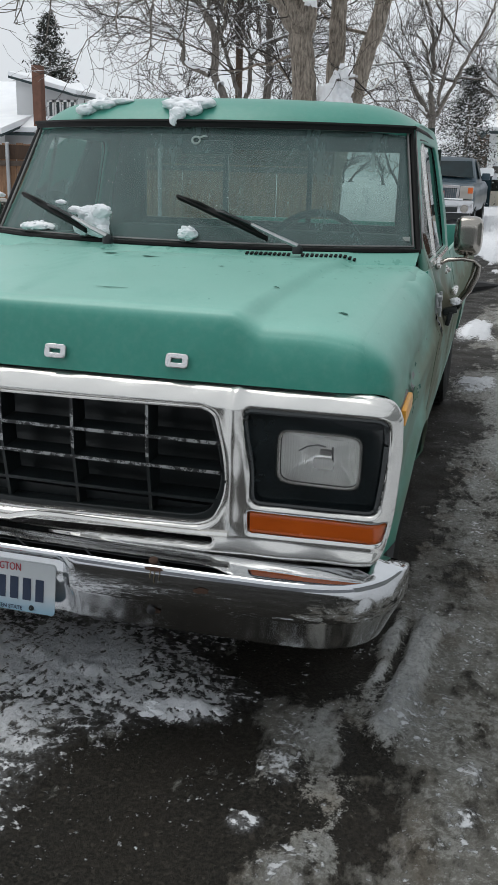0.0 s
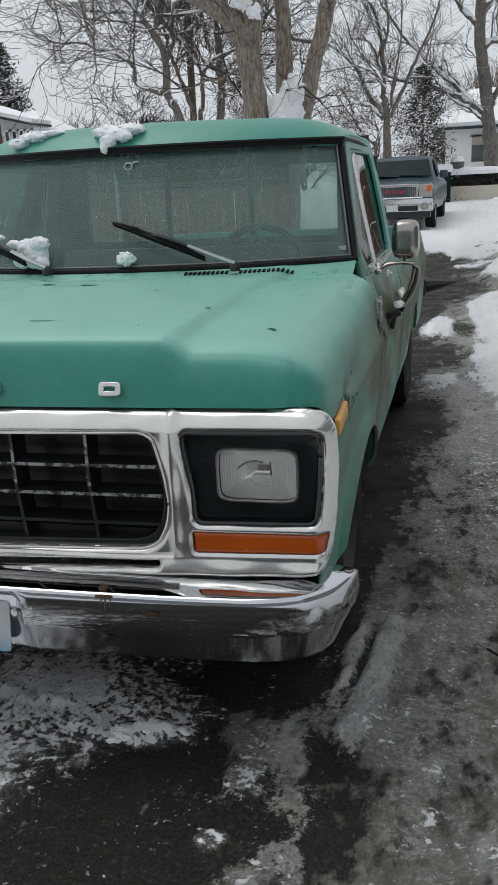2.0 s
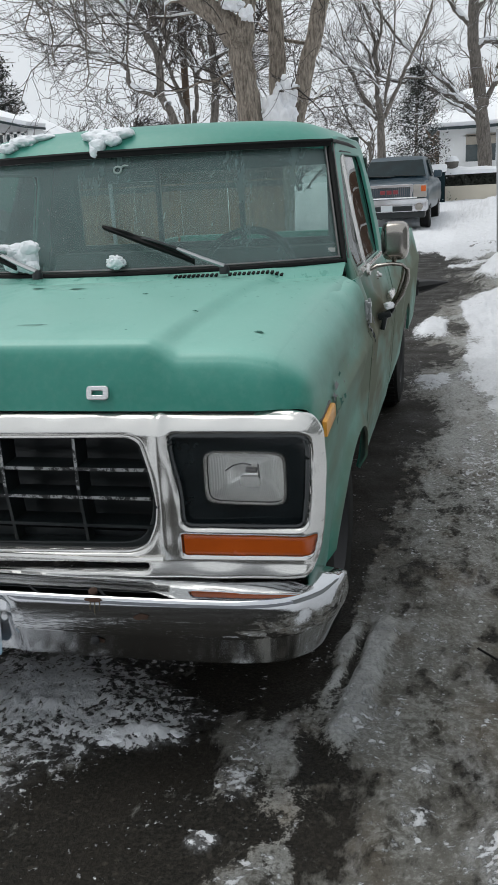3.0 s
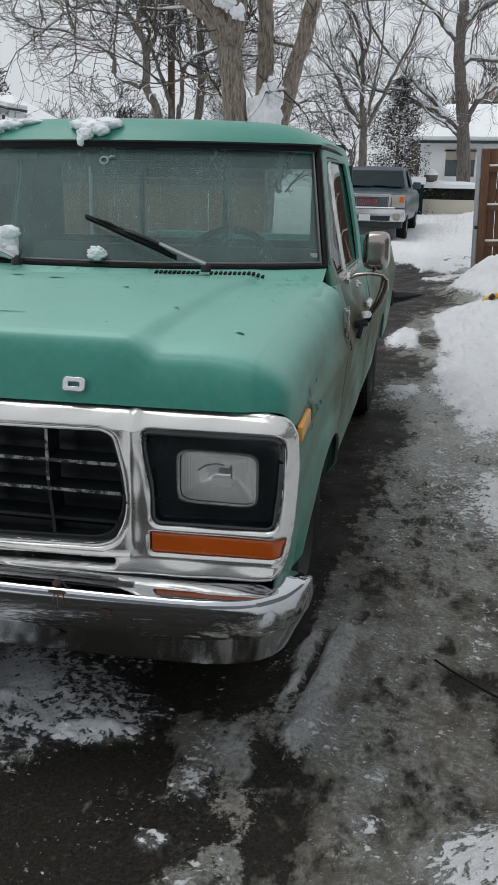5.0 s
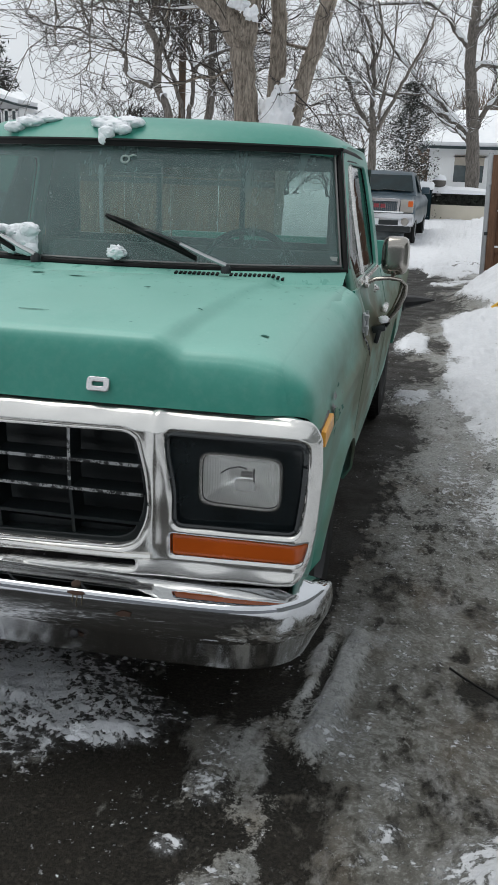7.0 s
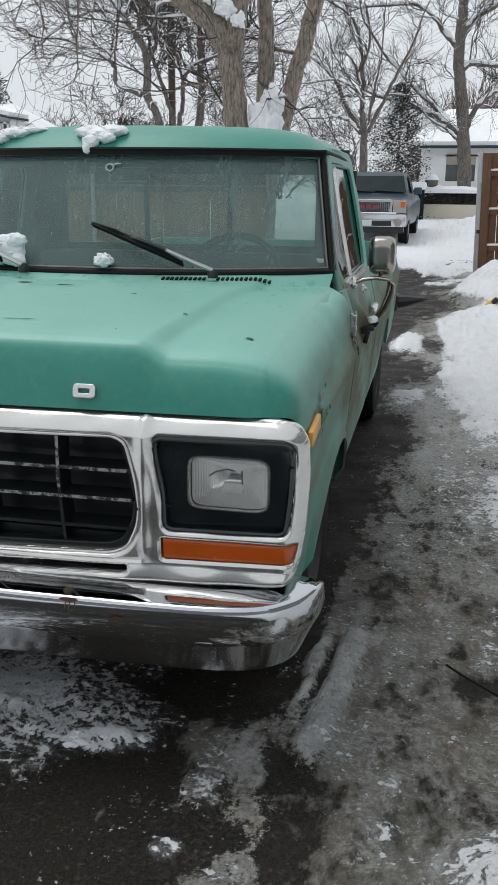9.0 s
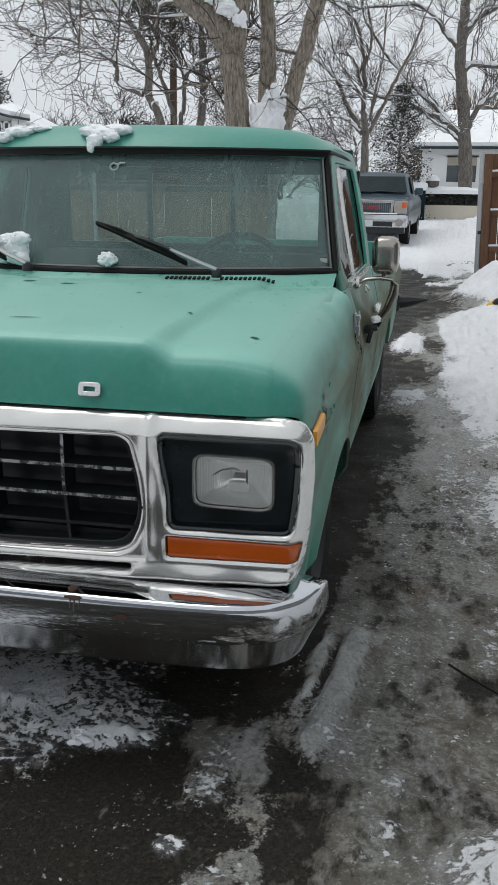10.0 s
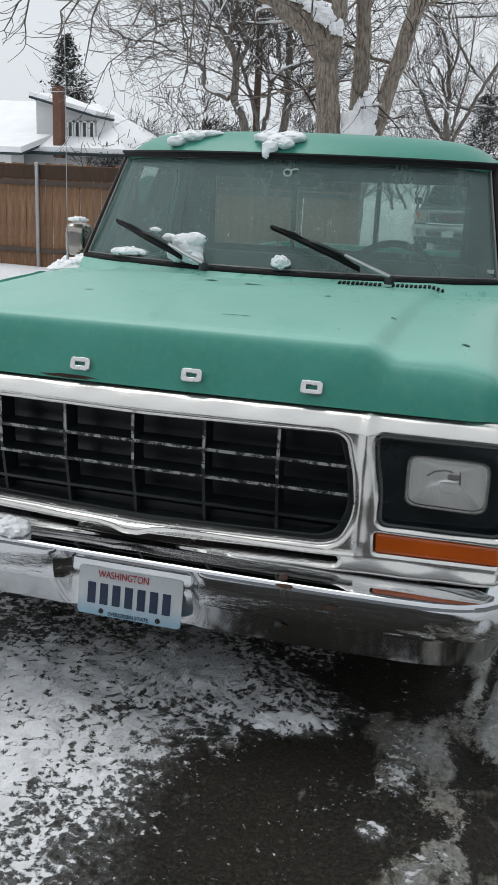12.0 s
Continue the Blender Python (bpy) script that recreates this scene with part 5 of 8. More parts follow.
def build_bumper():
    half = [(0.0, 0.034), (0.2, 0.035), (0.4, 0.037), (0.6, 0.042), (0.74, 0.048), (0.82, 0.055), (0.87, 0.066), (0.902, 0.080), (0.925, 0.102), (0.937, 0.13), (0.943, 0.16), (0.945, 0.20)]
    fine = []
    for (a, b), (c, d) in zip(half, half[1:]):
        m = 10 if a < 0.4 else 4
        fine += [(a + (c - a) * k / m, b + (d - b) * k / m) for k in range(m)]
    fine.append(half[-1])
    path = [(-x, y) for x, y in reversed(fine[1:])] + fine
    n = len(path)

    def bumper_at(u, v):
        i = int(round(u * (n - 1)))
        p = Vector(path[i])
        d = (Vector(path[min(i + 1, n - 1)]) - Vector(path[max(i - 1, 0)])).normalized()
        out = Vector((d.y, -d.x))
        f, z = bumper_profile(int(round(v * 14)))
        # the middle dips in for the number plate
        dip = smooth_step(0.225, 0.180, abs(p.x)) * smooth_step(0.532, 0.500, z) * (0.052 - 0.3 * max(0.0, 0.49 - z))
        end = smooth_step(0.13, 0.20, p.y)
        z = z + (0.46 - z) * 0.25 * end
        q = p + out * (f - dip)
        return (q.x, q.y, z)
    bm = bmesh.new()
    sheet(bm, bumper_at, n - 1, 14)
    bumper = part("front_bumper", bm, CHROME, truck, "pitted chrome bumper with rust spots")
    shell = bumper.modifiers.new("thickness", "SOLIDIFY")
    shell.thickness, shell.offset = 0.006, -1.0
    for x, z, y in ((0.448, 0.548, -0.068), (-0.42, 0.548, -0.068), (0.445, 0.412, -0.078), (-0.425, 0.412, -0.078)):
        bm = bmesh.new()
        ax = Vector((0, -0.35, 1)) if z > 0.5 else Vector((0, -1, 0))
        lathe(bm, [(0.0, 0.012), (0.004, 0.012), (0.007, 0.008), (0.008, 0.0005)], 14, "z")
        bmesh.ops.transform(bm, matrix=Vector((0, 0, 1)).rotation_difference(ax).to_matrix().to_4x4(), verts=bm.verts)
        bmesh.ops.translate(bm, vec=(x, y, z), verts=bm.verts)
        part("bumper_bolt", bm, RUST if z > 0.5 else DARKSTEEL, bumper)
    # patches of rust round the bolts
    rnd = random.Random(4)
    for x, z, w, h in ((0.462, 0.537, 0.026, 0.006), (0.585, 0.497, 0.021, 0.008), (-0.44, 0.538, 0.03, 0.004), (0.455, 0.411, 0.016, 0.010)):
        bm = bmesh.new()
        ring = []
        for k in range(14):
            t = 2 * math.pi * k / 14
            r = 0.7 + 0.5 * rnd.random()
            px, pz = x + w * r * math.cos(t), z + h * r * math.sin(t)
            f = lerp_table([(z, q) for q, z in sorted((bumper_profile(k) for k in range(3, 14)), key=lambda p: p[1])], pz)
            ring.append(bm.verts.new((px, -f - 0.0025 + lerp_table(half, abs(px)), pz)))
        bm.faces.new(ring)
        part("rust_patch", bm, RUST, bumper, "brown rust patch")
    # thin brown runs below the upper bolt
    stain = plain("rust_stain", (0.21, 0.175, 0.11), 0.35, metal=0.5, vary=0.4, scale=60)
    for x, long in ((0.449, 0.022), (0.460, 0.034), (0.474, 0.026)):
        bm = bmesh.new()
        table = [(z, q) for q, z in sorted((bumper_profile(k) for k in range(3, 14)), key=lambda p: p[1])]

        def run_at(u, v):
            z = 0.533 - long * v
            w = 0.0016 * (1 - 0.6 * v) * (2 * u - 1)
            return (x + w + 0.001 * math.sin(7 * v), lerp_table(half, x) - lerp_table(table, z) - 0.0018, z)
        sheet(bm, run_at, 1, 8)
        part("rust_run", bm, stain, bumper, "thin brown run of rust")
    # number plate, tilted a little
    tilt = pose(0.001, -0.062, 0.411, 90 - 8, 0, 0)
    plate = part("number_plate", plate_mesh(0.318, 0.142, tilt), PLATE, truck, "white and pale blue number plate with dark bars")
    write_on(plate, "WASHINGTON", 0.030, (-0.02, 0.052), tilt, PLATE_RED, 0.155)
    write_on(plate, "EVERGREEN STATE", 0.016, (0.0, -0.062), tilt, PLATE_BLUE, 0.125)
    for k in range(7):
        bm = bmesh.new()
        block(bm, (0.0, 0.0, 0.0), (0.024, 0.062, 0.0015))
        bmesh.ops.transform(bm, matrix=tilt @ Matrix.Translation((-0.117 + 0.0385 * k, -0.006, 0.003)), verts=bm.verts)
        part("plate_bar", bm, PLATE_BLUE, plate, smooth=False)
    for x in (-0.085, 0.09):
        bm = bmesh.new()
        lathe(bm, [(0.0, 0.008), (0.003, 0.007), (0.0045, 0.001)], 10, "z")
        bmesh.ops.transform(bm, matrix=tilt @ Matrix.Translation((x, -0.058, 0.002)), verts=bm.verts)
        part("plate_screw", bm, BLACK, plate)
    # bent strip of trim between bumper and surround
    bm = bmesh.new()
    wob = [(-0.62 + 1.24 * k / 30) for k in range(31)]
    tube(bm, [(x, nose(x) - 0.040 - 0.014 * math.exp(-((x + 0.03) / 0.07) ** 2), 0.600 + 0.003 * math.sin(9 * x) + 0.012 * (abs(x) / 0.6) ** 2 - 0.016 * math.exp(-((x + 0.02) / 0.05) ** 2)) for x in wob], 0.008, 6)
    part("bent_trim", bm, BRIGHT, truck, "buckled bright trim strip")


def plate_mesh(w, h, m):
    loop = round_loop([(-w / 2, -h / 2), (w / 2, -h / 2), (w / 2, h / 2), (-w / 2, h / 2)], 0.012)
    bm = outline_plate("plate", [loop], 0.0008, 0.0008, 1)
    for v in bm.verts:
        v.co = m @ Vector((v.co.x, v.co.z, -v.co.y))
    return bm


def write_on(parent, text, size, at, m, mat, width, lift=0.004):
    cu = bpy.data.curves.new("text", "FONT")
    cu.body, cu.size, cu.extrude, cu.align_x, cu.align_y = text, size, 0.0006, "CENTER", "CENTER"
    ob = bpy.data.objects.new("text", cu)
    scene.collection.objects.link(ob)
    me = ob.evaluated_get(bpy.context.evaluated_depsgraph_get()).to_mesh()
    bm = bmesh.new()
    bm.from_mesh(me)
    bpy.data.objects.remove(ob)
    xs = [v.co.x for v in bm.verts]
    k = width / (max(xs) - min(xs))
    for v in bm.verts:
        v.co = m @ Vector((v.co.x * k + at[0], v.co.y + at[1], v.co.z + lift))
    return part("lettering", bm, mat, parent, smooth=False)


def build_paint_wear():
    """Chips and scrapes on the hood, as thin flakes of bare primer."""
    rnd = random.Random(3)
    for x, y, w, h in ((0.841, 0.295, 0.016, 0.010), (0.185, 0.28, 0.05, 0.004), (0.62, 0.45, 0.010, 0.005), (0.05, 0.9, 0.035, 0.012),
                       (-0.12, 0.95, 0.03, 0.010), (0.36, 0.75, 0.012, 0.008), (-0.4, 0.5, 0.02, 0.005), (0.5, 0.2, 0.005, 0.004)):
        bm = bmesh.new()
        pts = []
        for k in range(12):
            t = 2 * math.pi * k / 12
            r = 0.55 + 0.6 * rnd.random()
            px, py = x + w * r * math.cos(t), y + h * r * math.sin(t)
            pts.append(bm.verts.new((px, py, hood_z(px, py - nose(px)) + 0.0022)))
        bm.faces.new(pts)
        part("paint_chip", bm, CHIPPED, truck, smooth=False)
    for x, z, w, h in ((-0.24, 1.008, 0.085, 0.007),):
        bm = bmesh.new()
        bm.faces.new([bm.verts.new((x + w * (0.7 + 0.5 * rnd.random()) * math.cos(t), nose(x) - 0.0005, z + h * (0.5 + 0.7 * rnd.random()) * math.sin(t))) for t in (2 * math.pi * k / 16 for k in range(16))])
        part("paint_chip", bm, RUST, truck, smooth=False)


def build_badges():
    """Four separate bright emblems across the hood's face, as plain blocks."""
    for k in range(4):
        x = -0.536 + 0.3345 * k
        z = 1.048
        dy = 0.005
        turn = Matrix.Rotation(radians(-16), 3, "X") 
        bm = outline_plate("emblem", [round_loop([(-0.028, -0.016), (0.028, -0.016), (0.028, 0.016), (-0.028, 0.016)], 0.009), round_loop([(-0.017, -0.0075), (0.017, -0.0075), (0.017, 0.0075), (-0.017, 0.0075)], 0.004)], 0.004, 0.0025, 2)
        bmesh.ops.transform(bm, matrix=turn.to_4x4(), verts=bm.verts)
        bmesh.ops.translate(bm, vec=(x, nose(x) + dy - 0.006, z), verts=bm.verts)
        part("hood_emblem", bm, EMBLEM, truck, "small bright metal emblem block")


def build_wipers():
    for px, py, pz, tip in ((0.50, 1.235, 1.243, Vector((0.005, 1.30, 1.412))), (-0.225, 1.155, 1.252, Vector((-0.685, 1.345, 1.40)))):
        pivot = Vector((px, py, pz))
        w = new("wiper")
        w.parent = truck
        bm = bmesh.new()
        lathe(bm, [(-0.02, 0.02), (0.0, 0.02), (0.012, 0.012), (0.014, 0.001)], 12, "z", pivot)
        part("pivot", bm, BLACK, w)
        joint = pivot.lerp(tip, 0.60) + Vector((0, -0.024, 0.016))
        bm = bmesh.new()
        tube(bm, [pivot + Vector((0, 0, 0.008)), pivot.lerp(joint, 0.25) + Vector((0, -0.012, 0.008)), pivot.lerp(joint, 0.62) + Vector((0, -0.008, 0.008))], [0.017, 0.014, 0.011], 8, 0.55)
        part("wiper_arm", bm, STEEL, w, "bare grey wiper arm")
        bm = bmesh.new()
        tube(bm, [pivot.lerp(joint, 0.60) + Vector((0, -0.010, 0.008)), pivot.lerp(joint, 0.85) + Vector((0, -0.006, 0.004)), joint, pivot.lerp(tip, 0.68) + Vector((0, -0.018, 0.008))], [0.010, 0.010, 0.012, 0.006], 8, 0.6)
        part("arm_clip", bm, BLACK, w)
        a = pivot.lerp(tip, 0.24) + Vector((0, -0.008, -0.010))
        pts = [a.lerp(tip, k / 10) + Vector((0, -0.014 * math.sin(math.pi * k / 10), 0.005 * math.sin(math.pi * k / 10))) for k in range(11)]
        bm = bmesh.new()
        tube(bm, pts, [0.009 + 0.008 * math.sin(math.pi * k / 10) for k in range(11)], 6, 0.85)
        part("blade_frame", bm, RUBBER, w)
        for i, j in ((1, 4), (6, 9)):
            bm = bmesh.new()
            tube(bm, [pts[i] + Vector((0, -0.004, 0.006)), pts[(i + j) // 2] + Vector((0, -0.014, 0.014)), pts[j] + Vector((0, -0.004, 0.006))], 0.005, 6)
            part("blade_bow", bm, RUBBER, w)
        bm = bmesh.new()
        tube(bm, [p + Vector((0, 0.008, -0.009)) for p in pts], 0.0065, 5)
        part("blade_rubber", bm, RUBBER, w)


def build_mirrors():
    for s in (1, -1):
        mir = new("door_mirror")
        mir.parent = truck
        tagged(mir, "old bright metal mirror on a bent arm")
        base = Vector((s * 0.985, 1.80, 1.165))
        c = Vector((1.088 if s > 0 else -1.135, 1.86, 1.277))
        bm = bmesh.new()

        def shell(u, v):
            t = 2 * math.pi * u
            e = 4.0
            cc, q = math.cos(t), math.sin(t)
            r = (abs(cc) ** e + abs(q) ** e) ** (-1 / e)
            w = min(1.0, v / 0.8)
            k = max(0.01, w)
            d = -0.042 * (1 - w ** 5) ** 0.6 if v < 0.8 else 0.045 * (v - 0.8) / 0.2
            return c + Vector((cc * r * 0.058 * k, d, q * r * 0.080 * k))
        sheet(bm, shell, 40, 20, close_u=True)
        part("mirror_shell", bm, MIRROR_SHELL, mir)
        bm = bmesh.new()
        block(bm, c + Vector((0, 0.04, 0)), (0.10, 0.004, 0.14), bevel=0.001)
        part("mirror_glass", bm, CHROME, mir)
        bm = bmesh.new()
        tube(bm, [base, base + Vector((s * 0.03, 0.0, 0.016)), base + Vector((s * 0.09, 0.01, 0.022)), base + Vector((s * 0.135, 0.012, 0.016)), base + Vector((s * 0.150, 0.02, -0.004)), base + Vector((s * 0.146, 0.06, -0.05)), base + Vector((s * 0.120, 0.13, -0.12)), base + Vector((s * 0.075, 0.20, -0.19))], [0.020, 0.017, 0.014, 0.015, 0.018, 0.021, 0.021, 0.018], 10, 0.55)
        tube(bm, [base + Vector((s * 0.10, 0.015, 0.018)), c + Vector((0, 0, -0.07))], 0.010, 8)
        part("mirror_arm", bm, MIRROR_SHELL, mir)
        bm = bmesh.new()
        lathe(bm, [(0.0, 0.028), (0.012, 0.024), (0.018, 0.01), (0.02, 0.001)], 14, "x")
        bmesh.ops.scale(bm, vec=(s, 1, 1), verts=bm.verts)
        bmesh.ops.translate(bm, vec=base + Vector((-s * 0.01, 0, 0)), verts=bm.verts)
        part("mirror_foot", bm, BRIGHT, mir)
        bm = bmesh.new()
        lathe(bm, [(0.0, 0.019), (0.008, 0.017), (0.011, 0.009), (0.020, 0.008), (0.022, 0.001)], 12, "x")
        bmesh.ops.scale(bm, vec=(s, 1, 1), verts=bm.verts)
        bmesh.ops.translate(bm, vec=(s * 1.004, 1.93, 1.128), verts=bm.verts)
        part("arm_bolt", bm, BRIGHT, mir)


def build_wheels():
    for y in (0.92, 4.1):
        for s in (1, -1):
            w = new("wheel")
            w.parent = truck
            w.location = (s * 0.86, y, 0.355)
            bm = bmesh.new()
            lathe(bm, [(s * a, r) for a, r in ((-0.1, 0.2), (-0.11, 0.27), (-0.095, 0.335), (-0.06, 0.352), (0.0, 0.355), (0.06, 0.352), (0.095, 0.335), (0.11, 0.27), (0.1, 0.2))], 48, "x")
            tyre = part("tyre", bm, TYRE, w)
            bm = bmesh.new()
            for k in range(60):
                t = 2 * math.pi * k / 60
                turn = Matrix.Rotation(t, 3, "X")
                block(bm, turn @ Vector((0, 0, 0.354)), (0.15, 0.014, 0.012), turn)
            tagged(part("tread", bm, TYRE, tyre, smooth=False), kind="stuff")
            bm = bmesh.new()
            lathe(bm, [(s * a, r) for a, r in ((0.09, 0.205), (0.1, 0.2), (0.07, 0.185), (0.02, 0.17), (0.03, 0.12), (0.05, 0.08), (0.08, 0.06), (0.085, 0.001))], 32, "x")
            part("rim", bm, DARKSTEEL, w)


def FLANK_X(z):
    return lerp_table([(0.3, 0.95), (0.45, 0.985), (0.6, 1.004), (0.8, 1.020), (0.905, 1.031), (0.925, 1.034), (0.94, 1.026), (0.96, 1.017), (1.05, 0.996), (1.17, 0.965)], z)


def build_side_details():
    for s in (1,):
        # door hinge plate, torn metal and holes where trim has gone
        bm = bmesh.new()
        block(bm, (s * 1.010, 1.42, 1.048), (0.012, 0.034, 0.075), bevel=0.004)
        for dz in (0.022, -0.020):
            block(bm, (s * 1.020, 1.415, 1.048 + dz), (0.020, 0.026, 0.024), Matrix.Rotation(radians(14), 3, "X"), 0.006)
        tube(bm, [(s * 1.024, 1.417, 1.0), (s * 1.022, 1.417, 1.095)], 0.006, 8)
        part("hinge", bm, STEEL, truck)
        rnd = random.Random(11)
        tears = [(1.455, 0.97, 0.012, 0.05, 0), (1.60, 0.985, 0.03, 0.03, 0), (0.405, 0.952, 0.030, 0.016, 0), (0.47, 0.972, 0.045, 0.010, 0), (0.42, 0.930, 0.055, 0.012, 1), (0.56, 0.985, 0.030, 0.006, 1), (0.365, 0.915, 0.018, 0.012, 0), (1.442, 0.985, 0.013, 0.045, 0), (0.52, 0.928, 0.03, 0.008, 1),
                 (0.36, 0.898, 0.02, 0.014, 1), (0.60, 0.955, 0.006, 0.006, 0), (0.75, 0.97, 0.006, 0.005, 0), (0.95, 0.99, 0.006, 0.006, 0), (0.68, 1.0, 0.005, 0.005, 0), (1.47, 0.86, 0.008, 0.03, 0)]
        for y, z, w, h, kind in tears:
            bm = bmesh.new()
            ring = [bm.verts.new((s * (FLANK_X(z + h * math.sin(t)) + 0.006), y + w * (0.35 + 0.85 * rnd.random()) * math.cos(t), z + h * (0.35 + 0.85 * rnd.random()) * math.sin(t))) for t in (2 * math.pi * k / 23 for k in range(23))]
            bm.faces.new(ring)
            part("torn_patch", bm, CHIPPED if kind else BLACK, truck, "dark torn dent in the metal")
        # lip of metal peeled out behind the marker lamp
        bm = bmesh.new()
        sheet(bm, lambda u, v: (s * (FLANK_X(0.93) + 0.004 + 0.010 * v * math.sin(3.1 * u)), 0.350 + 0.010 * v + 0.02 * u, 0.915 + 0.045 * u + 0.005 * math.sin(9 * u) * v), 10, 3)
        thick(part("peeled_lip", bm, PAINT, truck, "lip of peeled green metal"), 0.003)
        bm = bmesh.new()
        block(bm, (s * 1.045, 1.825, 0.968), (0.060, 0.050, 0.030), Matrix.Rotation(radians(-18), 3, "Y"), 0.009)
        block(bm, (s * 1.042, 1.815, 0.935), (0.022, 0.036, 0.060), Matrix.Rotation(radians(12), 3, "Y"), 0.007)
        tube(bm, [(s * 1.03, 1.83, 0.965), (s * 1.075, 1.82, 0.985), (s * 1.088, 1.80, 0.998)], [0.012, 0.010, 0.004], 8)
        part("broken_latch", bm, BLACK, truck, "broken black bracket")
    # whip aerial beside the hood
    bm = bmesh.new()
    tube(bm, [(-1.0, 1.50, 1.16), (-1.0, 1.50, 1.30), (-1.003, 1.50, 2.25)], [0.010, 0.0022, 0.0012], 6)
    part("aerial", bm, STEEL, truck, "thin steel whip aerial")


LENS = glass_material("lamp_glass", (0.98, 0.985, 0.98), 0.04, 0.045, (0.80, 0.80, 0.78))
_n, _l = LENS.node_tree.nodes, LENS.node_tree.links
flute = _n.new("ShaderNodeTexWave")
flute.inputs["Scale"].default_value = 52
flute.bands_direction = "X"
flute_bump = _n.new("ShaderNodeBump")
flute_bump.inputs["Strength"].default_value = 0.3
flute_bump.inputs["Distance"].default_value = 0.004
flute_tc = _n.new("ShaderNodeTexCoord")
_l.new(flute_tc.outputs["Object"], flute.inputs["Vector"])
_l.new(flute.outputs["Fac"], flute_bump.inputs["Height"])
_film = [node for node in _n if node.type == "MIX_SHADER" and node.inputs[2].links[0].from_node.type == "BSDF_DIFFUSE"][0]
_old = _film.inputs[0].links[0].from_socket
_l.new(maths(_n, _l, "ADD", _old, maths(_n, _l, "MULTIPLY", maths(_n, _l, "POWER", flute.outputs["Fac"], 3.0), 0.11)), _film.inputs[0])
for node in _n:
    if node.type == "BSDF_GLOSSY":
        _l.new(flute_bump.outputs[0], node.inputs["Normal"])
REFLECTOR, _n, _l, _b = material("fluted_lamp_reflector", (0.98, 0.98, 0.97), 0.22, metal=0.72)
_w = _n.new("ShaderNodeTexWave")
_w.inputs["Scale"].default_value = 60
_w.inputs["Distortion"].default_value = 0.0
_w.inputs["Detail Scale"].default_value = 0.4
_l.new(coords(_n, _l), _w.inputs["Vector"])
_c = _n.new("ShaderNodeTexVoronoi")
_c.inputs["Scale"].default_value = 38
_l.new(coords(_n, _l, (1, 1, 0.6)), _c.inputs["Vector"])
bump(_n, _l, _b, maths(_n, _l, "ADD", _w.outputs["Fac"], maths(_n, _l, "MULTIPLY", _c.outputs["Distance"], 1.2)), 0.22, 0.003)
GLINT = plain("glint_white", (0.92, 0.92, 0.90), 0.2, vary=0.05, relief=0)
CHIPPED = plain("bare_primer", (0.028, 0.11, 0.085), 0.8, vary=0.4, scale=40, relief=0.4, spec=0.2)
EMBLEM = plain("bright_emblem_metal", (0.64, 0.64, 0.64), 0.25, metal=0.9, vary=0.12, scale=40, relief=0.05)
DULLTRIM = plain("dull_grey_trim", (0.20, 0.195, 0.19), 0.4, metal=0.6, vary=0.3)
PLATE_RED = plain("plate_red", (0.4, 0.03, 0.05), 0.5, vary=0.1)
PLATE_BLUE = plain("plate_navy", (0.02, 0.035, 0.075), 0.5, vary=0.1)
PLATE, _n, _l, _b = material("plate_enamel", (0.6, 0.65, 0.68), 0.4)
_v = coords(_n, _l)
_sep = _n.new("ShaderNodeSeparateXYZ")
_l.new(_v, _sep.inputs[0])
_band = ramp(_n, _l, _sep.outputs["Z"], 0.345, 0.40)
_dirt = noise_tex(_n, _l, _v, 30, 5)
_l.new(mix(_n, _l, maths(_n, _l, "MULTIPLY", _dirt, 0.25), mix(_n, _l, _band, (0.26, 0.45, 0.58), (0.62, 0.66, 0.68)), (0.3, 0.3, 0.28)), _b.inputs["Base Color"])

build_front_sheet_metal()
build_cab()
build_screen_marks()
build_front_trim()
build_bumper()
build_badges()
build_paint_wear()
build_wipers()
build_mirrors()
build_wheels()
build_side_details()


# ---------------------------------------------------------------- snow lying on the truck
def lobe(bm, c, size, seed, rough, cut=1.0, fine=4):
    """One rough lobe of snow, added to a bmesh."""
    fresh = bmesh.ops.create_icosphere(bm, subdivisions=fine, radius=1.0)["verts"]
    for v in fresh:
        p = v.co.copy()
        n1 = noise.fractal(p * 1.9 + Vector((seed, seed * 2, 0)), 0.9, 2.1, 4)
        n2 = noise.fractal(p * 7 + Vector((0, seed, seed)), 0.9, 2.1, 2)
        p *= 1 + rough * (0.16 * n1 + 0.045 * n2)
        if p.z < 0:
            p.z *= cut
        v.co = Vector((p.x * size[0] + c[0], p.y * size[1] + c[1], p.z * size[2] + c[2]))


def crumbs(bm, c, size, rnd, count, cut=1.0):
    """Small flakes stuck over a lobe, which break up its outline."""
    for k in range(count):
        d = Vector((rnd.gauss(0, 1), rnd.gauss(0, 1), rnd.gauss(0.2, 1))).normalized()
        r = rnd.uniform(0.10, 0.24) * (size[0] * size[1] * size[2]) ** (1 / 3)
        low = cut if d.z < 0 else 1.0
        lobe(bm, (c[0] + 0.94 * d.x * size[0], c[1] + 0.94 * d.y * size[1], c[2] + 0.94 * low * d.z * size[2]), (r * rnd.uniform(0.8, 1.5), r, r * rnd.uniform(0.7, 1.1)), k + 3.7 * c[0], 1.6, fine=2)


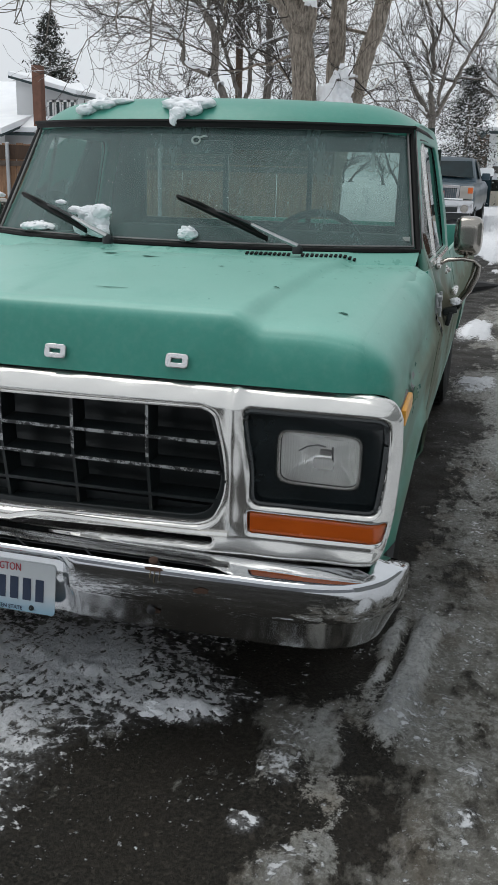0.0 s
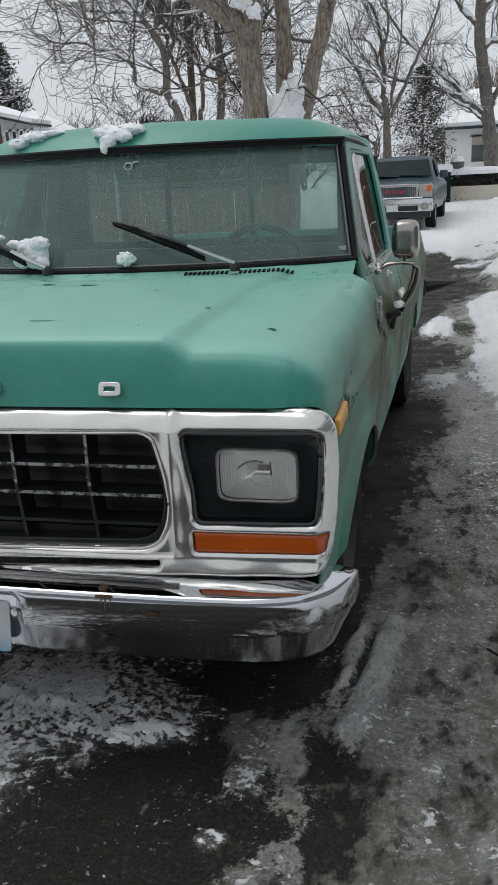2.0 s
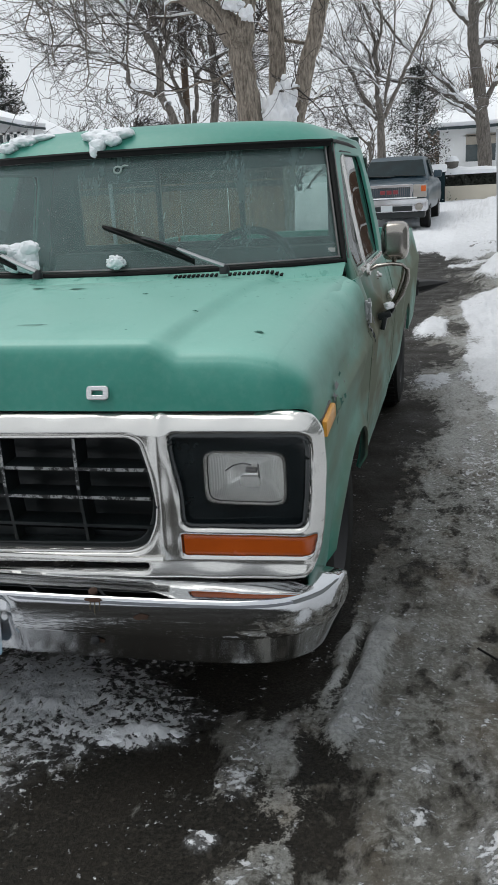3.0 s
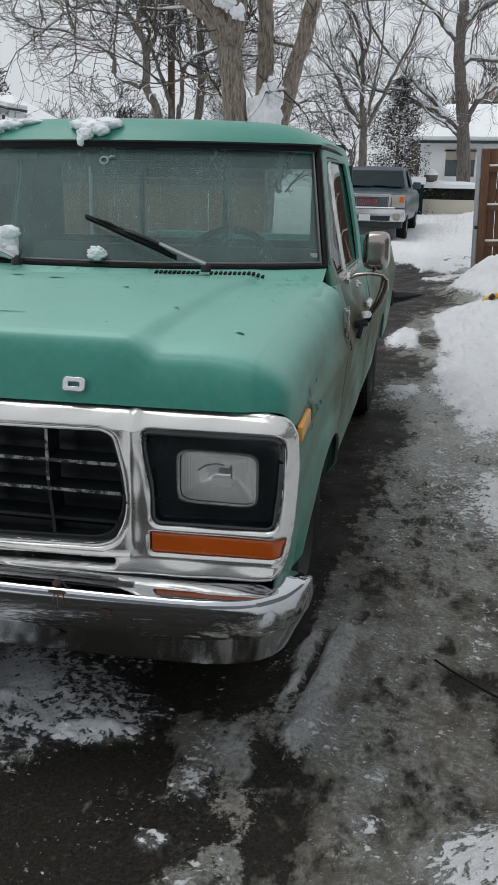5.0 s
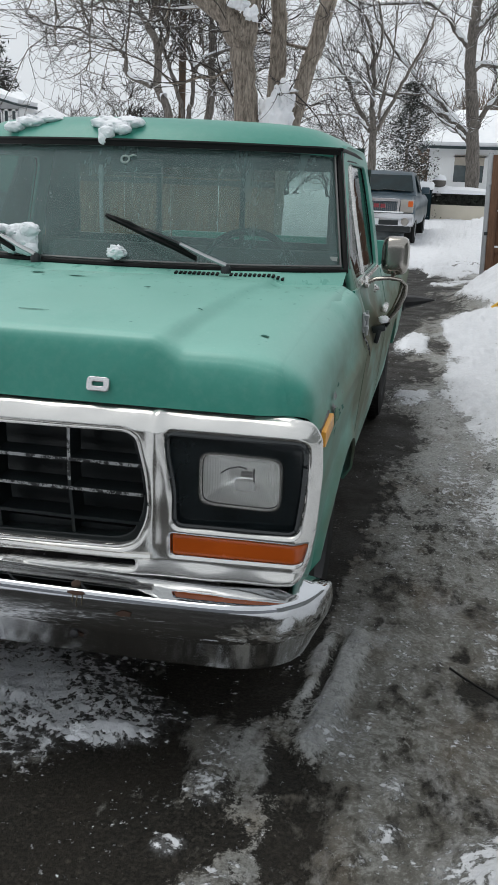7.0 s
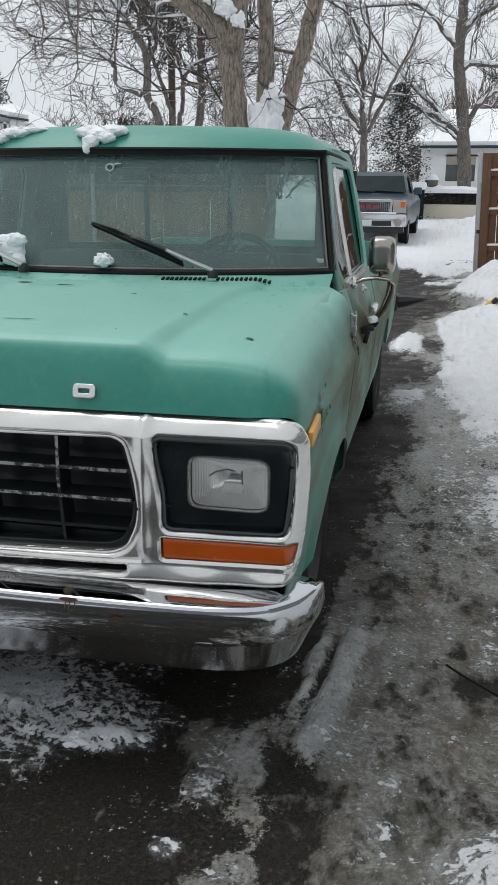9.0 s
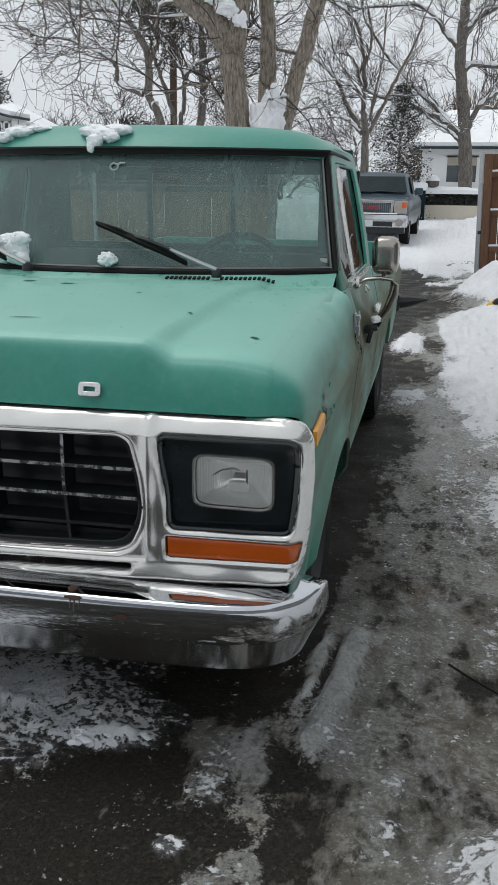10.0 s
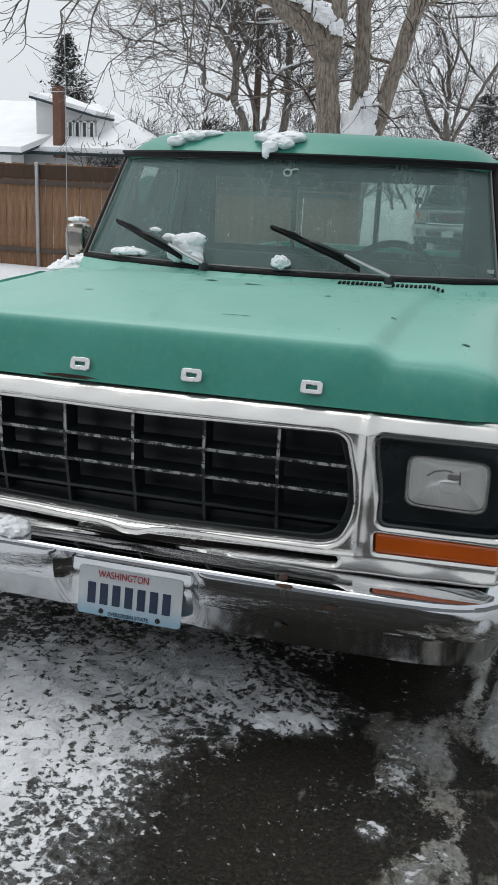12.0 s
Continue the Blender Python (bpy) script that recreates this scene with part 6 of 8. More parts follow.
def snow_lump(at, size, seed, label, lean=(0, 0, 0), cut=0.5, ragged=1.0):
    bm = bmesh.new()
    lobe(bm, (0, 0, 0), size, seed, 1.1 * ragged, cut)
    crumbs(bm, (0, 0, 0), size, random.Random(seed), 46, cut)
    bmesh.ops.rotate(bm, matrix=Euler([radians(a) for a in lean]).to_matrix(), verts=bm.verts)
    ob = part("snow_clump", bm, SNOW, crease=180)
    ob.location = at
    return tagged(ob, label, "snow", "snow on the truck")


def snow_heap(pieces, seed, label, group="snow on the truck"):
    """One clump of wet snow, made of overlapping rough lobes."""
    rnd = random.Random(seed)
    bm = bmesh.new()
    for k, (c, size) in enumerate(pieces):
        lobe(bm, c, size, seed + k, 1.0)
        crumbs(bm, c, size, rnd, 24)
    return tagged(part("snow_clump", bm, SNOW, crease=180), label, "snow", group)


snow_heap([((-0.10, 1.56, 1.762), (0.068, 0.045, 0.026)), ((-0.015, 1.565, 1.765), (0.066, 0.045, 0.024)), ((-0.055, 1.53, 1.748), (0.055, 0.032, 0.026)),
           ((-0.083, 1.500, 1.722), (0.034, 0.024, 0.026)), ((-0.096, 1.484, 1.697), (0.016, 0.014, 0.022)), ((-0.02, 1.512, 1.737), (0.038, 0.024, 0.020))], 1, "white snow clump drooping over the front of the cab roof")
snow_heap([((-0.475, 1.645, 1.765), (0.07, 0.045, 0.022)), ((-0.545, 1.625, 1.742), (0.045, 0.035, 0.022)), ((-0.40, 1.655, 1.778), (0.06, 0.035, 0.014))], 3, "thin streak of snow on the cab roof")
snow_heap([((-0.33, 1.255, 1.30), (0.052, 0.028, 0.052)), ((-0.395, 1.268, 1.285), (0.042, 0.028, 0.036)), ((-0.305, 1.245, 1.345), (0.042, 0.022, 0.028)), ((-0.365, 1.262, 1.335), (0.05, 0.022, 0.03)),
           ((-0.43, 1.275, 1.345), (0.030, 0.018, 0.016)), ((-0.50, 1.29, 1.372), (0.024, 0.016, 0.010)), ((-0.295, 1.235, 1.27), (0.03, 0.022, 0.025))], 4, "snow clump caught round the wiper arm")
snow_lump((-0.66, 1.39, 1.265), (0.10, 0.035, 0.022), 5, "low ridge of snow at the foot of the windscreen", (0, 0, -14))
snow_lump((0.055, 1.245, 1.275), (0.036, 0.024, 0.026), 6, "small snow lump at the foot of the windscreen", (0, 0, 0), 0.9, 2.6)
snow_lump((-1.0, 1.62, 1.17), (0.12, 0.13, 0.045), 7, "snow lying on the corner of the fender")
snow_lump((-0.985, 1.44, 1.175), (0.07, 0.13, 0.03), 12, "snow lying along the edge of the fender")
snow_lump((-1.125, 1.81, 1.372), (0.05, 0.04, 0.016), 8, "dab of snow on the mirror")
snow_lump((1.045, 1.86, 1.000), (0.02, 0.05, 0.02), 9, "dab of snow on the dented door")
snow_lump((-0.375, -0.058, 0.556), (0.055, 0.042, 0.034), 10, "snow lump on the bumper top")
# the crust of snow that ends in a ragged tip before the bumper
rnd = random.Random(77)
tip = []
for k in range(16):
    u = rnd.random()
    tip.append(((0.365 + 0.215 * u, 0.062 + 0.035 * u + rnd.gauss(0, 0.014), 0.013), (rnd.uniform(0.012, 0.034), rnd.uniform(0.009, 0.020), rnd.uniform(0.007, 0.013))))
snow_heap(tip, 15, "ragged white crust of snow on the wet asphalt", "snow on the driveway")


# ---------------------------------------------------------------- trees
class Wood:
    """Gathers the tubes of one tree: its wood and the snow along the upper sides."""

    def __init__(self):
        self.v, self.f, self.sv, self.sf, self.tv, self.tf = [], [], [], [], [], []

    def bar(self, pts, radii, n, verts, faces, shift=0.0):
        base = len(verts)
        for i, p in enumerate(pts):
            d = (pts[min(i + 1, len(pts) - 1)] - pts[max(i - 1, 0)]).normalized()
            a = d.cross(Vector((0.0, 0.3, 1.0)))
            a = a.normalized() if a.length > 1e-3 else Vector((1, 0, 0))
            b = a.cross(d)
            for k in range(n):
                t = 2 * math.pi * k / n
                q = p + a * (radii[i] * math.cos(t)) + b * (radii[i] * math.sin(t))
                verts.append((q.x, q.y, q.z + shift))
        for i in range(len(pts) - 1):
            for k in range(n):
                k2 = (k + 1) % n
                faces.append((base + i * n + k, base + i * n + k2, base + (i + 1) * n + k2, base + (i + 1) * n + k))

    def limb(self, pts, radii, n, snow=0.6, twig=False):
        if twig:
            self.bar(pts, radii, n, self.tv, self.tf)
        else:
            self.bar(pts, radii, n, self.v, self.f)
        if twig:
            snow *= 0.3
        if snow <= 0 or 0.5 + 0.5 * math.sin(91 * pts[0].x + 57 * pts[-1].z) > snow:
            return
        run, rad = [], []
        for i in range(len(pts)):
            d = (pts[min(i + 1, len(pts) - 1)] - pts[max(i - 1, 0)]).normalized()
            if abs(d.z) < 0.80:
                run.append(pts[i] + Vector((0, -radii[i] * 0.50, radii[i] * 0.80)))
                rad.append((0.7 if twig else 1.0) * (radii[i] * 0.88 + min(0.020, radii[i] * 0.5)) * (0.75 + 0.4 * math.sin(i * 2.3 + pts[i].x * 5)))
            else:
                if len(run) > 1:
                    self.bar(run, rad, max(3, n - 2), self.sv, self.sf)
                run, rad = [], []
        if len(run) > 1:
            self.bar(run, rad, max(3, n - 2), self.sv, self.sf)


def grow(w, rnd, p, d, r, length, level, levels, spread, up, snow, thin):
    """One branch and, from along it, its side branches."""
    steps = 7 if level < 2 else 5 if level < levels else 4
    pts, radii = [p.copy()], [r]
    q, dd = p.copy(), d.normalized()
    end = 0.55 if level < levels else 0.3
    for k in range(steps):
        bend = Vector((rnd.gauss(0, 1), rnd.gauss(0, 1), rnd.gauss(0, 1))) * (0.17 if level == 0 else 0.24)
        dd = (dd + bend + Vector((0, 0, up * (0.10 if level > 1 else 0.16)))).normalized()
        q = q + dd * (length / steps)
        pts.append(q.copy())
        radii.append(max(thin, r * (1 - (1 - end) * (k + 1) / steps)))
    w.limb(pts, radii, 9 if level == 0 else 6 if level == 1 else 4 if level == 2 else 3, snow, level >= 3)
    if level >= levels:
        return
    count = (4, 5, 5, 5, 4)[min(level, 4)]
    for k in range(count):
        t = (0.62 if level == 0 else 0.3) + (0.38 if level == 0 else 0.7) * (k + rnd.random() * 0.6) / count
        i = min(steps - 1, int(t * steps))
        base = pts[i].lerp(pts[i + 1], t * steps - i if t * steps - i < 1 else 1.0)
        axis = (pts[i + 1] - pts[i]).normalized()
        side = axis.cross(Vector((rnd.gauss(0, 1), rnd.gauss(0, 1), rnd.gauss(0, 1)))).normalized()
        ang = spread * (0.7 + 0.6 * rnd.random())
        nd = axis * math.cos(ang) + side * math.sin(ang)
        grow(w, rnd, base, nd, radii[i] * (0.52 if k < count - 1 else 0.75), length * (0.62 + 0.22 * rnd.random()), level + 1, levels, spread, up, snow, thin)


def finish_tree(w, name, label, bark, at, group="bare trees"):
    tree = thing(name, label, "tree", at, group)

    def local(verts):
        return [(x - at[0], y - at[1], z - at[2]) for x, y, z in verts]
    raw("trunk", local(w.v), w.f, bark, tree)
    if w.tv:
        raw("crown", local(w.tv), w.tf, TWIG, tree)
    if w.sv:
        tagged(raw("snow_cover", local(w.sv), w.sf, SNOW, tree), kind="stuff")
    return tree


BARK = bark_material("grey_brown_bark", (0.105, 0.088, 0.071), (0.47, 0.405, 0.335))
BARK_DARK = bark_material("dark_bark", (0.078, 0.069, 0.060), (0.29, 0.26, 0.23))
TWIG = plain("twig_bark", (0.050, 0.043, 0.038), 0.9, vary=0.35, scale=3, relief=0)
NEEDLE = plain("dark_needles", (0.042, 0.046, 0.038), 0.85, vary=0.4, scale=3, relief=0)


def bare_tree(seed, at, height, r, lean, levels, label, bark=None, spread=0.62, up=0.5, snow=0.6, thin=0.006, first=0.34):
    rnd = random.Random(seed)
    w = Wood()
    grow(w, rnd, Vector(at), Vector(lean), r, height * first, 0, levels, spread, up, snow, thin)
    return finish_tree(w, "tree", label, bark or BARK_DARK, at)


def big_tree():
    """The forked street tree: thick leaning trunks with snow packed in the crotch."""
    rnd = random.Random(77)
    w = Wood()
    at = Vector((-2.7, 16.7, 0))
    trunks = [
        ([(-2.85, 16.6, 0), (-2.95, 16.6, 1.8), (-3.05, 16.5, 2.9), (-3.12, 16.5, 3.7), (-3.2, 16.5, 4.3), (-3.5, 16.5, 4.8), (-4.2, 16.4, 5.25), (-5.2, 16.2, 5.9)], [0.36, 0.29, 0.24, 0.235, 0.25, 0.24, 0.2, 0.15]),
        ([(-3.15, 16.5, 4.2), (-3.0, 16.5, 4.9), (-2.95, 16.55, 5.6), (-2.8, 16.6, 7.2)], [0.23, 0.17, 0.15, 0.11]),
        ([(-2.6, 16.8, 0), (-2.45, 16.9, 1.6), (-2.2, 17.0, 2.7), (-1.98, 17.0, 3.6), (-1.75, 17.0, 4.4), (-1.5, 17.0, 5.3), (-1.2, 17.0, 6.6)], [0.3, 0.22, 0.17, 0.17, 0.165, 0.16, 0.13]),
        ([(-2.6, 17.1, 1.0), (-2.56, 17.2, 2.7), (-2.58, 17.2, 4.0), (-2.6, 17.2, 5.6), (-2.75, 17.2, 7.2)], [0.22, 0.18, 0.17, 0.15, 0.11]),
    ]
    for pts, radii in trunks:
        pts = [Vector(p) for p in pts]
        fine, fr = [], []
        for i in range(len(pts) - 1):
            for k in range(4):
                t = k / 4
                fine.append(pts[i].lerp(pts[i + 1], t) + Vector((rnd.gauss(0, 0.012), rnd.gauss(0, 0.012), 0)))
                fr.append((radii[i] * (1 - t) + radii[i + 1] * t) * (1 + rnd.gauss(0, 0.03)))
        fine.append(pts[-1])
        fr.append(radii[-1])
        w.bar(fine, fr, 16, w.v, w.f)
        for k in range(7):
            i = rnd.randrange(len(fine) // 3, len(fine) - 1)
            d = (fine[i + 1] - fine[i]).normalized()
            side = d.cross(Vector((rnd.gauss(0, 1), rnd.gauss(0, 1), rnd.gauss(0, 0.4)))).normalized()
            grow(w, rnd, fine[i], d * 0.6 + side, 0.022 + 0.02 * rnd.random(), 1.0 + 0.8 * rnd.random(), 2, 4, 0.65, 0.3, 0.2, 0.005)
        grow(w, rnd, fine[-1], fine[-1] - fine[-3], radii[-1], 2.2, 1, 4, 0.6, 0.4, 0.25, 0.006)
    tree = finish_tree(w, "tree", "large forked street tree with rough bark and snow in its crotch", BARK, (-2.7, 16.7, 0))
    for c, s, seed in (((-2.42, 16.48, 2.75), (0.36, 0.2, 0.55), 3), ((-2.28, 16.55, 3.25), (0.2, 0.2, 0.30), 8), ((-3.45, 16.22, 5.16), (0.20, 0.12, 0.11), 5),
                       ((-3.2, 16.2, 4.98), (0.20, 0.12, 0.14), 6), ((-2.93, 16.2, 4.76), (0.13, 0.10, 0.14), 9), ((-3.75, 16.25, 5.32), (0.18, 0.12, 0.08), 11)):
        bm = bmesh.new()
        bmesh.ops.create_icosphere(bm, subdivisions=5, radius=1.0)
        for v in bm.verts:
            p = v.co * (1 + 0.5 * noise.fractal(v.co * 1.5 + Vector((seed, 0, seed)), 0.9, 2.1, 4))
            v.co = Vector((p.x * s[0] + c[0] + 2.7, p.y * s[1] + c[1] - 16.7, p.z * s[2] + c[2]))
        part("snow_pack", bm, SNOW, tree, crease=180)


def conifer(seed, at, height, radius, snow, label, fine=1.0):
    rnd = random.Random(seed)
    w = Wood()
    base = Vector(at)
    w.limb([base, base + Vector((0, 0, height))], [radius * 0.09, 0.02], 7, 0)
    needles_v, needles_f, white_v, white_f = [], [], [], []
    for k in range(int(height * 34 / fine)):
        t = rnd.random() ** 0.8
        z = height * (0.06 + 0.94 * t)
        a = rnd.random() * 2 * math.pi
        reach = radius * (1 - t ** 2.2) ** 0.9 * (0.55 + 0.55 * rnd.random()) + 0.12
        root = base + Vector((0, 0, z))
        tip = root + Vector((math.cos(a) * reach, math.sin(a) * reach, reach * (0.25 - 0.55 * rnd.random())))
        for j in range(9):
            s = 0.25 + 0.75 * j / 9
            c = root.lerp(tip, s)
            for m in range(3):
                q = c + Vector((rnd.gauss(0, 0.12), rnd.gauss(0, 0.12), rnd.gauss(0, 0.1)))
                d = Vector((rnd.gauss(0, 1), rnd.gauss(0, 1), rnd.gauss(0, 0.6))).normalized() * (0.10 + 0.10 * rnd.random()) * fine
                e = d.cross(Vector((rnd.gauss(0, 1), rnd.gauss(0, 1), 1))).normalized() * 0.035 * fine
                vs, fs = (white_v, white_f) if rnd.random() < snow else (needles_v, needles_f)
                b = len(vs)
                vs += [tuple(q - d - base), tuple(q + e - base), tuple(q + d - base), tuple(q - e + Vector((0, 0, 0.02)) - base)]
                fs += [(b, b + 1, b + 2), (b, b + 2, b + 3)]
    tree = thing("conifer", label, "conifer", at, "conifers")
    raw("trunk", [(x - at[0], y - at[1], z - at[2]) for x, y, z in w.v], w.f, BARK_DARK, tree)
    raw("needles", needles_v, needles_f, NEEDLE, tree)
    if white_v:
        tagged(raw("snow_cover", white_v, white_f, SNOW, tree), kind="stuff")


SPLIT_TREE = [
    ([(-7.64, 3.36), (-8.08, 4.36), (-8.05, 5.34), (-8.4, 6.14), (-8.93, 6.87)], 0.144, 0.090),
    ([(-8.26, 4.4), (-9.04, 4.74), (-9.15, 5.28), (-9.57, 5.56), (-10.58, 6.0)], 0.090, 0.036),
    ([(-8.06, 5.3), (-7.8, 5.97), (-7.97, 6.53), (-8.23, 7.24)], 0.081, 0.054),
    ([(-8.4, 6.14), (-8.2, 6.77), (-8.13, 7.54)], 0.081, 0.054),
    ([(-8.88, 6.71), (-9.79, 6.85), (-10.84, 6.53), (-11.82, 5.98)], 0.054, 0.027),
    ([(-9.11, 5.32), (-9.47, 5.72), (-9.84, 5.66)], 0.040, 0.025),
]
PALE_TREE = [
    ([(-6.95, 3.48), (-6.82, 4.35), (-6.84, 5.55), (-6.87, 6.56), (-6.77, 7.7)], 0.144, 0.096),
    ([(-7.61, 3.48), (-7.45, 4.09), (-7.4, 4.88), (-7.26, 5.22), (-6.97, 5.42)], 0.086, 0.057),
    ([(-7.73, 3.48), (-8.04, 4.54), (-8.36, 5.49), (-8.53, 6.26)], 0.086, 0.048),
    ([(-6.88, 4.23), (-6.5, 4.5), (-6.08, 4.65)], 0.057, 0.038),
    ([(-6.82, 5.0), (-6.5, 5.24), (-6.21, 5.5)], 0.077, 0.048),
    ([(-7.4, 4.88), (-7.58, 5.56), (-7.83, 6.08)], 0.057, 0.038),
    ([(-6.85, 6.36), (-7.3, 6.63), (-7.72, 6.33)], 0.057, 0.038),
    ([(-6.85, 5.89), (-7.16, 5.81), (-7.19, 6.32), (-7.34, 6.57)], 0.038, 0.029),
]
FAN_TREE = [
    ([(-2.06, 3.15), (-2.1, 3.98), (-2.2, 4.7), (-2.18, 5.71), (-2.34, 6.91), (-2.64, 7.8)], 0.187, 0.058),
    ([(-2.15, 3.71), (-2.79, 4.71), (-3.22, 5.63), (-3.79, 6.2), (-4.28, 6.55)], 0.117, 0.047),
    ([(-2.2, 3.71), (-2.66, 4.19), (-3.15, 4.34), (-3.66, 4.28)], 0.082, 0.035),
    ([(-1.94, 3.77), (-1.39, 4.9), (-0.91, 5.89), (-0.35, 7.06), (-0.09, 7.92)], 0.105, 0.035),
    ([(-2.14, 4.84), (-2.6, 5.42), (-3.22, 5.69)], 0.070, 0.035),
    ([(-2.28, 5.51), (-2.58, 6.32), (-2.93, 6.63), (-3.41, 6.68), (-3.54, 7.18)], 0.058, 0.028),
    ([(-2.22, 6.12), (-1.98, 7.3), (-2.19, 8.27)], 0.070, 0.035),
    ([(-1.89, 4.18), (-1.73, 5.3), (-1.5, 6.3)], 0.070, 0.035),
]
STREET_TREE = [
    ([(1.96, 1.49), (1.81, 3.46), (1.62, 5.14), (1.35, 7.17), (1.37, 8.50), (1.38, 9.80)], 0.430, 0.242),
    ([(1.59, 4.05), (0.70, 4.68), (-0.17, 5.04), (-1.18, 5.34)], 0.188, 0.094),
    ([(1.12, 4.51), (0.16, 5.38), (-0.86, 6.31), (-1.91, 7.47), (-2.69, 8.50)], 0.134, 0.059),
    ([(1.27, 7.47), (0.70, 8.08), (0.18, 8.75), (-0.69, 9.27), (-1.99, 9.27)], 0.161, 0.081),
    ([(1.89, 4.28), (2.22, 5.12), (3.04, 5.74)], 0.161, 0.108),
    ([(1.47, 6.62), (1.97, 6.84), (3.15, 6.75)], 0.148, 0.108),
    ([(1.45, 8.07), (1.94, 8.60), (2.93, 9.16)], 0.148, 0.108),
    ([(1.54, 3.74), (1.10, 4.17), (0.60, 4.41)], 0.094, 0.053),
]


def traced_tree(seed, limbs, y, roots, label, twigs=6, snow=0.95, bark=None, depth=0.5, slim=1.0):
    """A tree of known main limbs, given in x and z; finer boughs grow from them."""
    rnd = random.Random(seed)
    w = Wood()
    for n, (xz, r0, r1) in enumerate(limbs):
        r0, r1 = r0 * slim, r1 * slim
        drift = rnd.uniform(-depth, depth) if n else 0.0
        pts = [Vector((x, y + drift * k / (len(xz) - 1), z)) for k, (x, z) in enumerate(xz)]
        if n in roots:
            pts = [Vector((roots[n], y, -0.1))] + pts
        fine, fr = [], []
        total = len(pts) - 1
        for i in range(total):
            a, b = pts[i], pts[i + 1]
            before, after = pts[max(i - 1, 0)], pts[min(i + 2, total)]
            for k in range(5):
                t = k / 5
                p = 0.5 * ((2 * a) + (b - before) * t + (2 * before - 5 * a + 4 * b - after) * t * t + (3 * a - before - 3 * b + after) * t ** 3)
                fine.append(p + Vector((rnd.gauss(0, 0.02), rnd.gauss(0, 0.03), rnd.gauss(0, 0.02))))
                s = (i + t) / total
                fr.append((r0 * (1.15 if n in roots and i == 0 else 1) * (1 - s) + r1 * s) * (1 + rnd.gauss(0, 0.05)))
        fine.append(pts[-1])
        fr.append(r1)
        w.limb(fine, fr, 9, snow)
        for k in range(twigs):
            i = rnd.randrange(len(fine) // (2 if n in roots else 4), len(fine) - 1)
            d = (fine[i + 1] - fine[i]).normalized()
            side = d.cross(Vector((rnd.gauss(0, 1), rnd.gauss(0, 1), rnd.gauss(0, 1)))).normalized()
            grow(w, rnd, fine[i], d * 0.7 + side + Vector((0, 0, 0.25)), min(fr[i] * 0.5, 0.035), 0.9 + 1.5 * rnd.random(), 2, 4, 0.6, 0.35, snow * 0.6, 0.006)
        grow(w, rnd, fine[-1], fine[-1] - fine[-3], r1, 1.8 + rnd.random(), 2, 4, 0.55, 0.35, snow * 0.6, 0.006)
    return finish_tree(w, "tree", label, bark or BARK_DARK, (limbs[0][0][0][0], y, 0))


big_tree()
traced_tree(5, SPLIT_TREE, 25.7, {0: -7.1}, "bare dark tree with snow lying along its crooked limbs")
traced_tree(12, PALE_TREE, 27.5, {0: -7.05, 1: -7.5, 2: -7.4}, "clump of bare trunks plastered with wet snow")
traced_tree(31, FAN_TREE, 34.0, {0: -1.95}, "bare tree whose snowy limbs fan out low", twigs=4, slim=0.85)
traced_tree(37, STREET_TREE, 39.4, {0: 2.05}, "tall bare street tree with thick snowy limbs behind a hedge", twigs=5, slim=0.8)
bare_tree(23, (-12.0, 31, 0), 11, 0.17, (0.05, 0, 1), 5, "bare bushy tree with fine snowy twigs", up=0.25, spread=0.75, snow=0.3, first=0.22, thin=0.010)
bare_tree(29, (-14.6, 34, 0), 12, 0.17, (-0.05, 0, 1), 5, "bare bushy tree with fine snowy twigs", up=0.25, spread=0.75, snow=0.3, first=0.22, thin=0.010)
bare_tree(67, (-13.6, 29.5, 0), 7.6, 0.15, (0.03, 0, 1), 5, "bare bushy tree with dark twigs behind a fence", up=0.3, spread=0.7, snow=0.25, first=0.2, thin=0.012)
bare_tree(41, (-10.2, 46, 0.5), 11, 0.14, (0, 0, 1), 4, "thin bare tree far behind the truck", up=0.5, snow=0.5, first=0.28, thin=0.01)
bare_tree(43, (-4.6, 50, 0.6), 11, 0.14, (0.05, 0, 1), 4, "thin bare tree far behind the truck", up=0.5, snow=0.5, first=0.28, thin=0.01)
bare_tree(47, (4.5, 58, 0.6), 11, 0.16, (0, 0, 1), 4, "brown bare thicket tree behind a house", up=0.7, snow=0.0, first=0.24, thin=0.014, bark=None, spread=0.45)
bare_tree(53, (1.2, 60, 0.6), 10, 0.16, (0, 0, 1), 4, "brown bare thicket tree behind a house", up=0.7, snow=0.0, first=0.24, thin=0.014, spread=0.45)
bare_tree(61, (3.0, 57, 0.6), 10, 0.16, (0, 0, 1), 4, "brown bare thicket tree behind a house", up=0.7, snow=0.0, first=0.24, thin=0.014, spread=0.45)
bare_tree(59, (-20, 44, 0.5), 9, 0.14, (0, 0, 1), 4, "thin bare tree beyond a snowy bungalow", up=0.4, snow=0.5, first=0.28, thin=0.01)
conifer(3, (-24.2, 45, 0.5), 9.0, 2.5, 0.2, "tall dark conifer with a little snow")
conifer(6, (-0.9, 37.5, 0.4), 5.4, 1.6, 0.22, "dark conifer loaded with snow", 0.5)


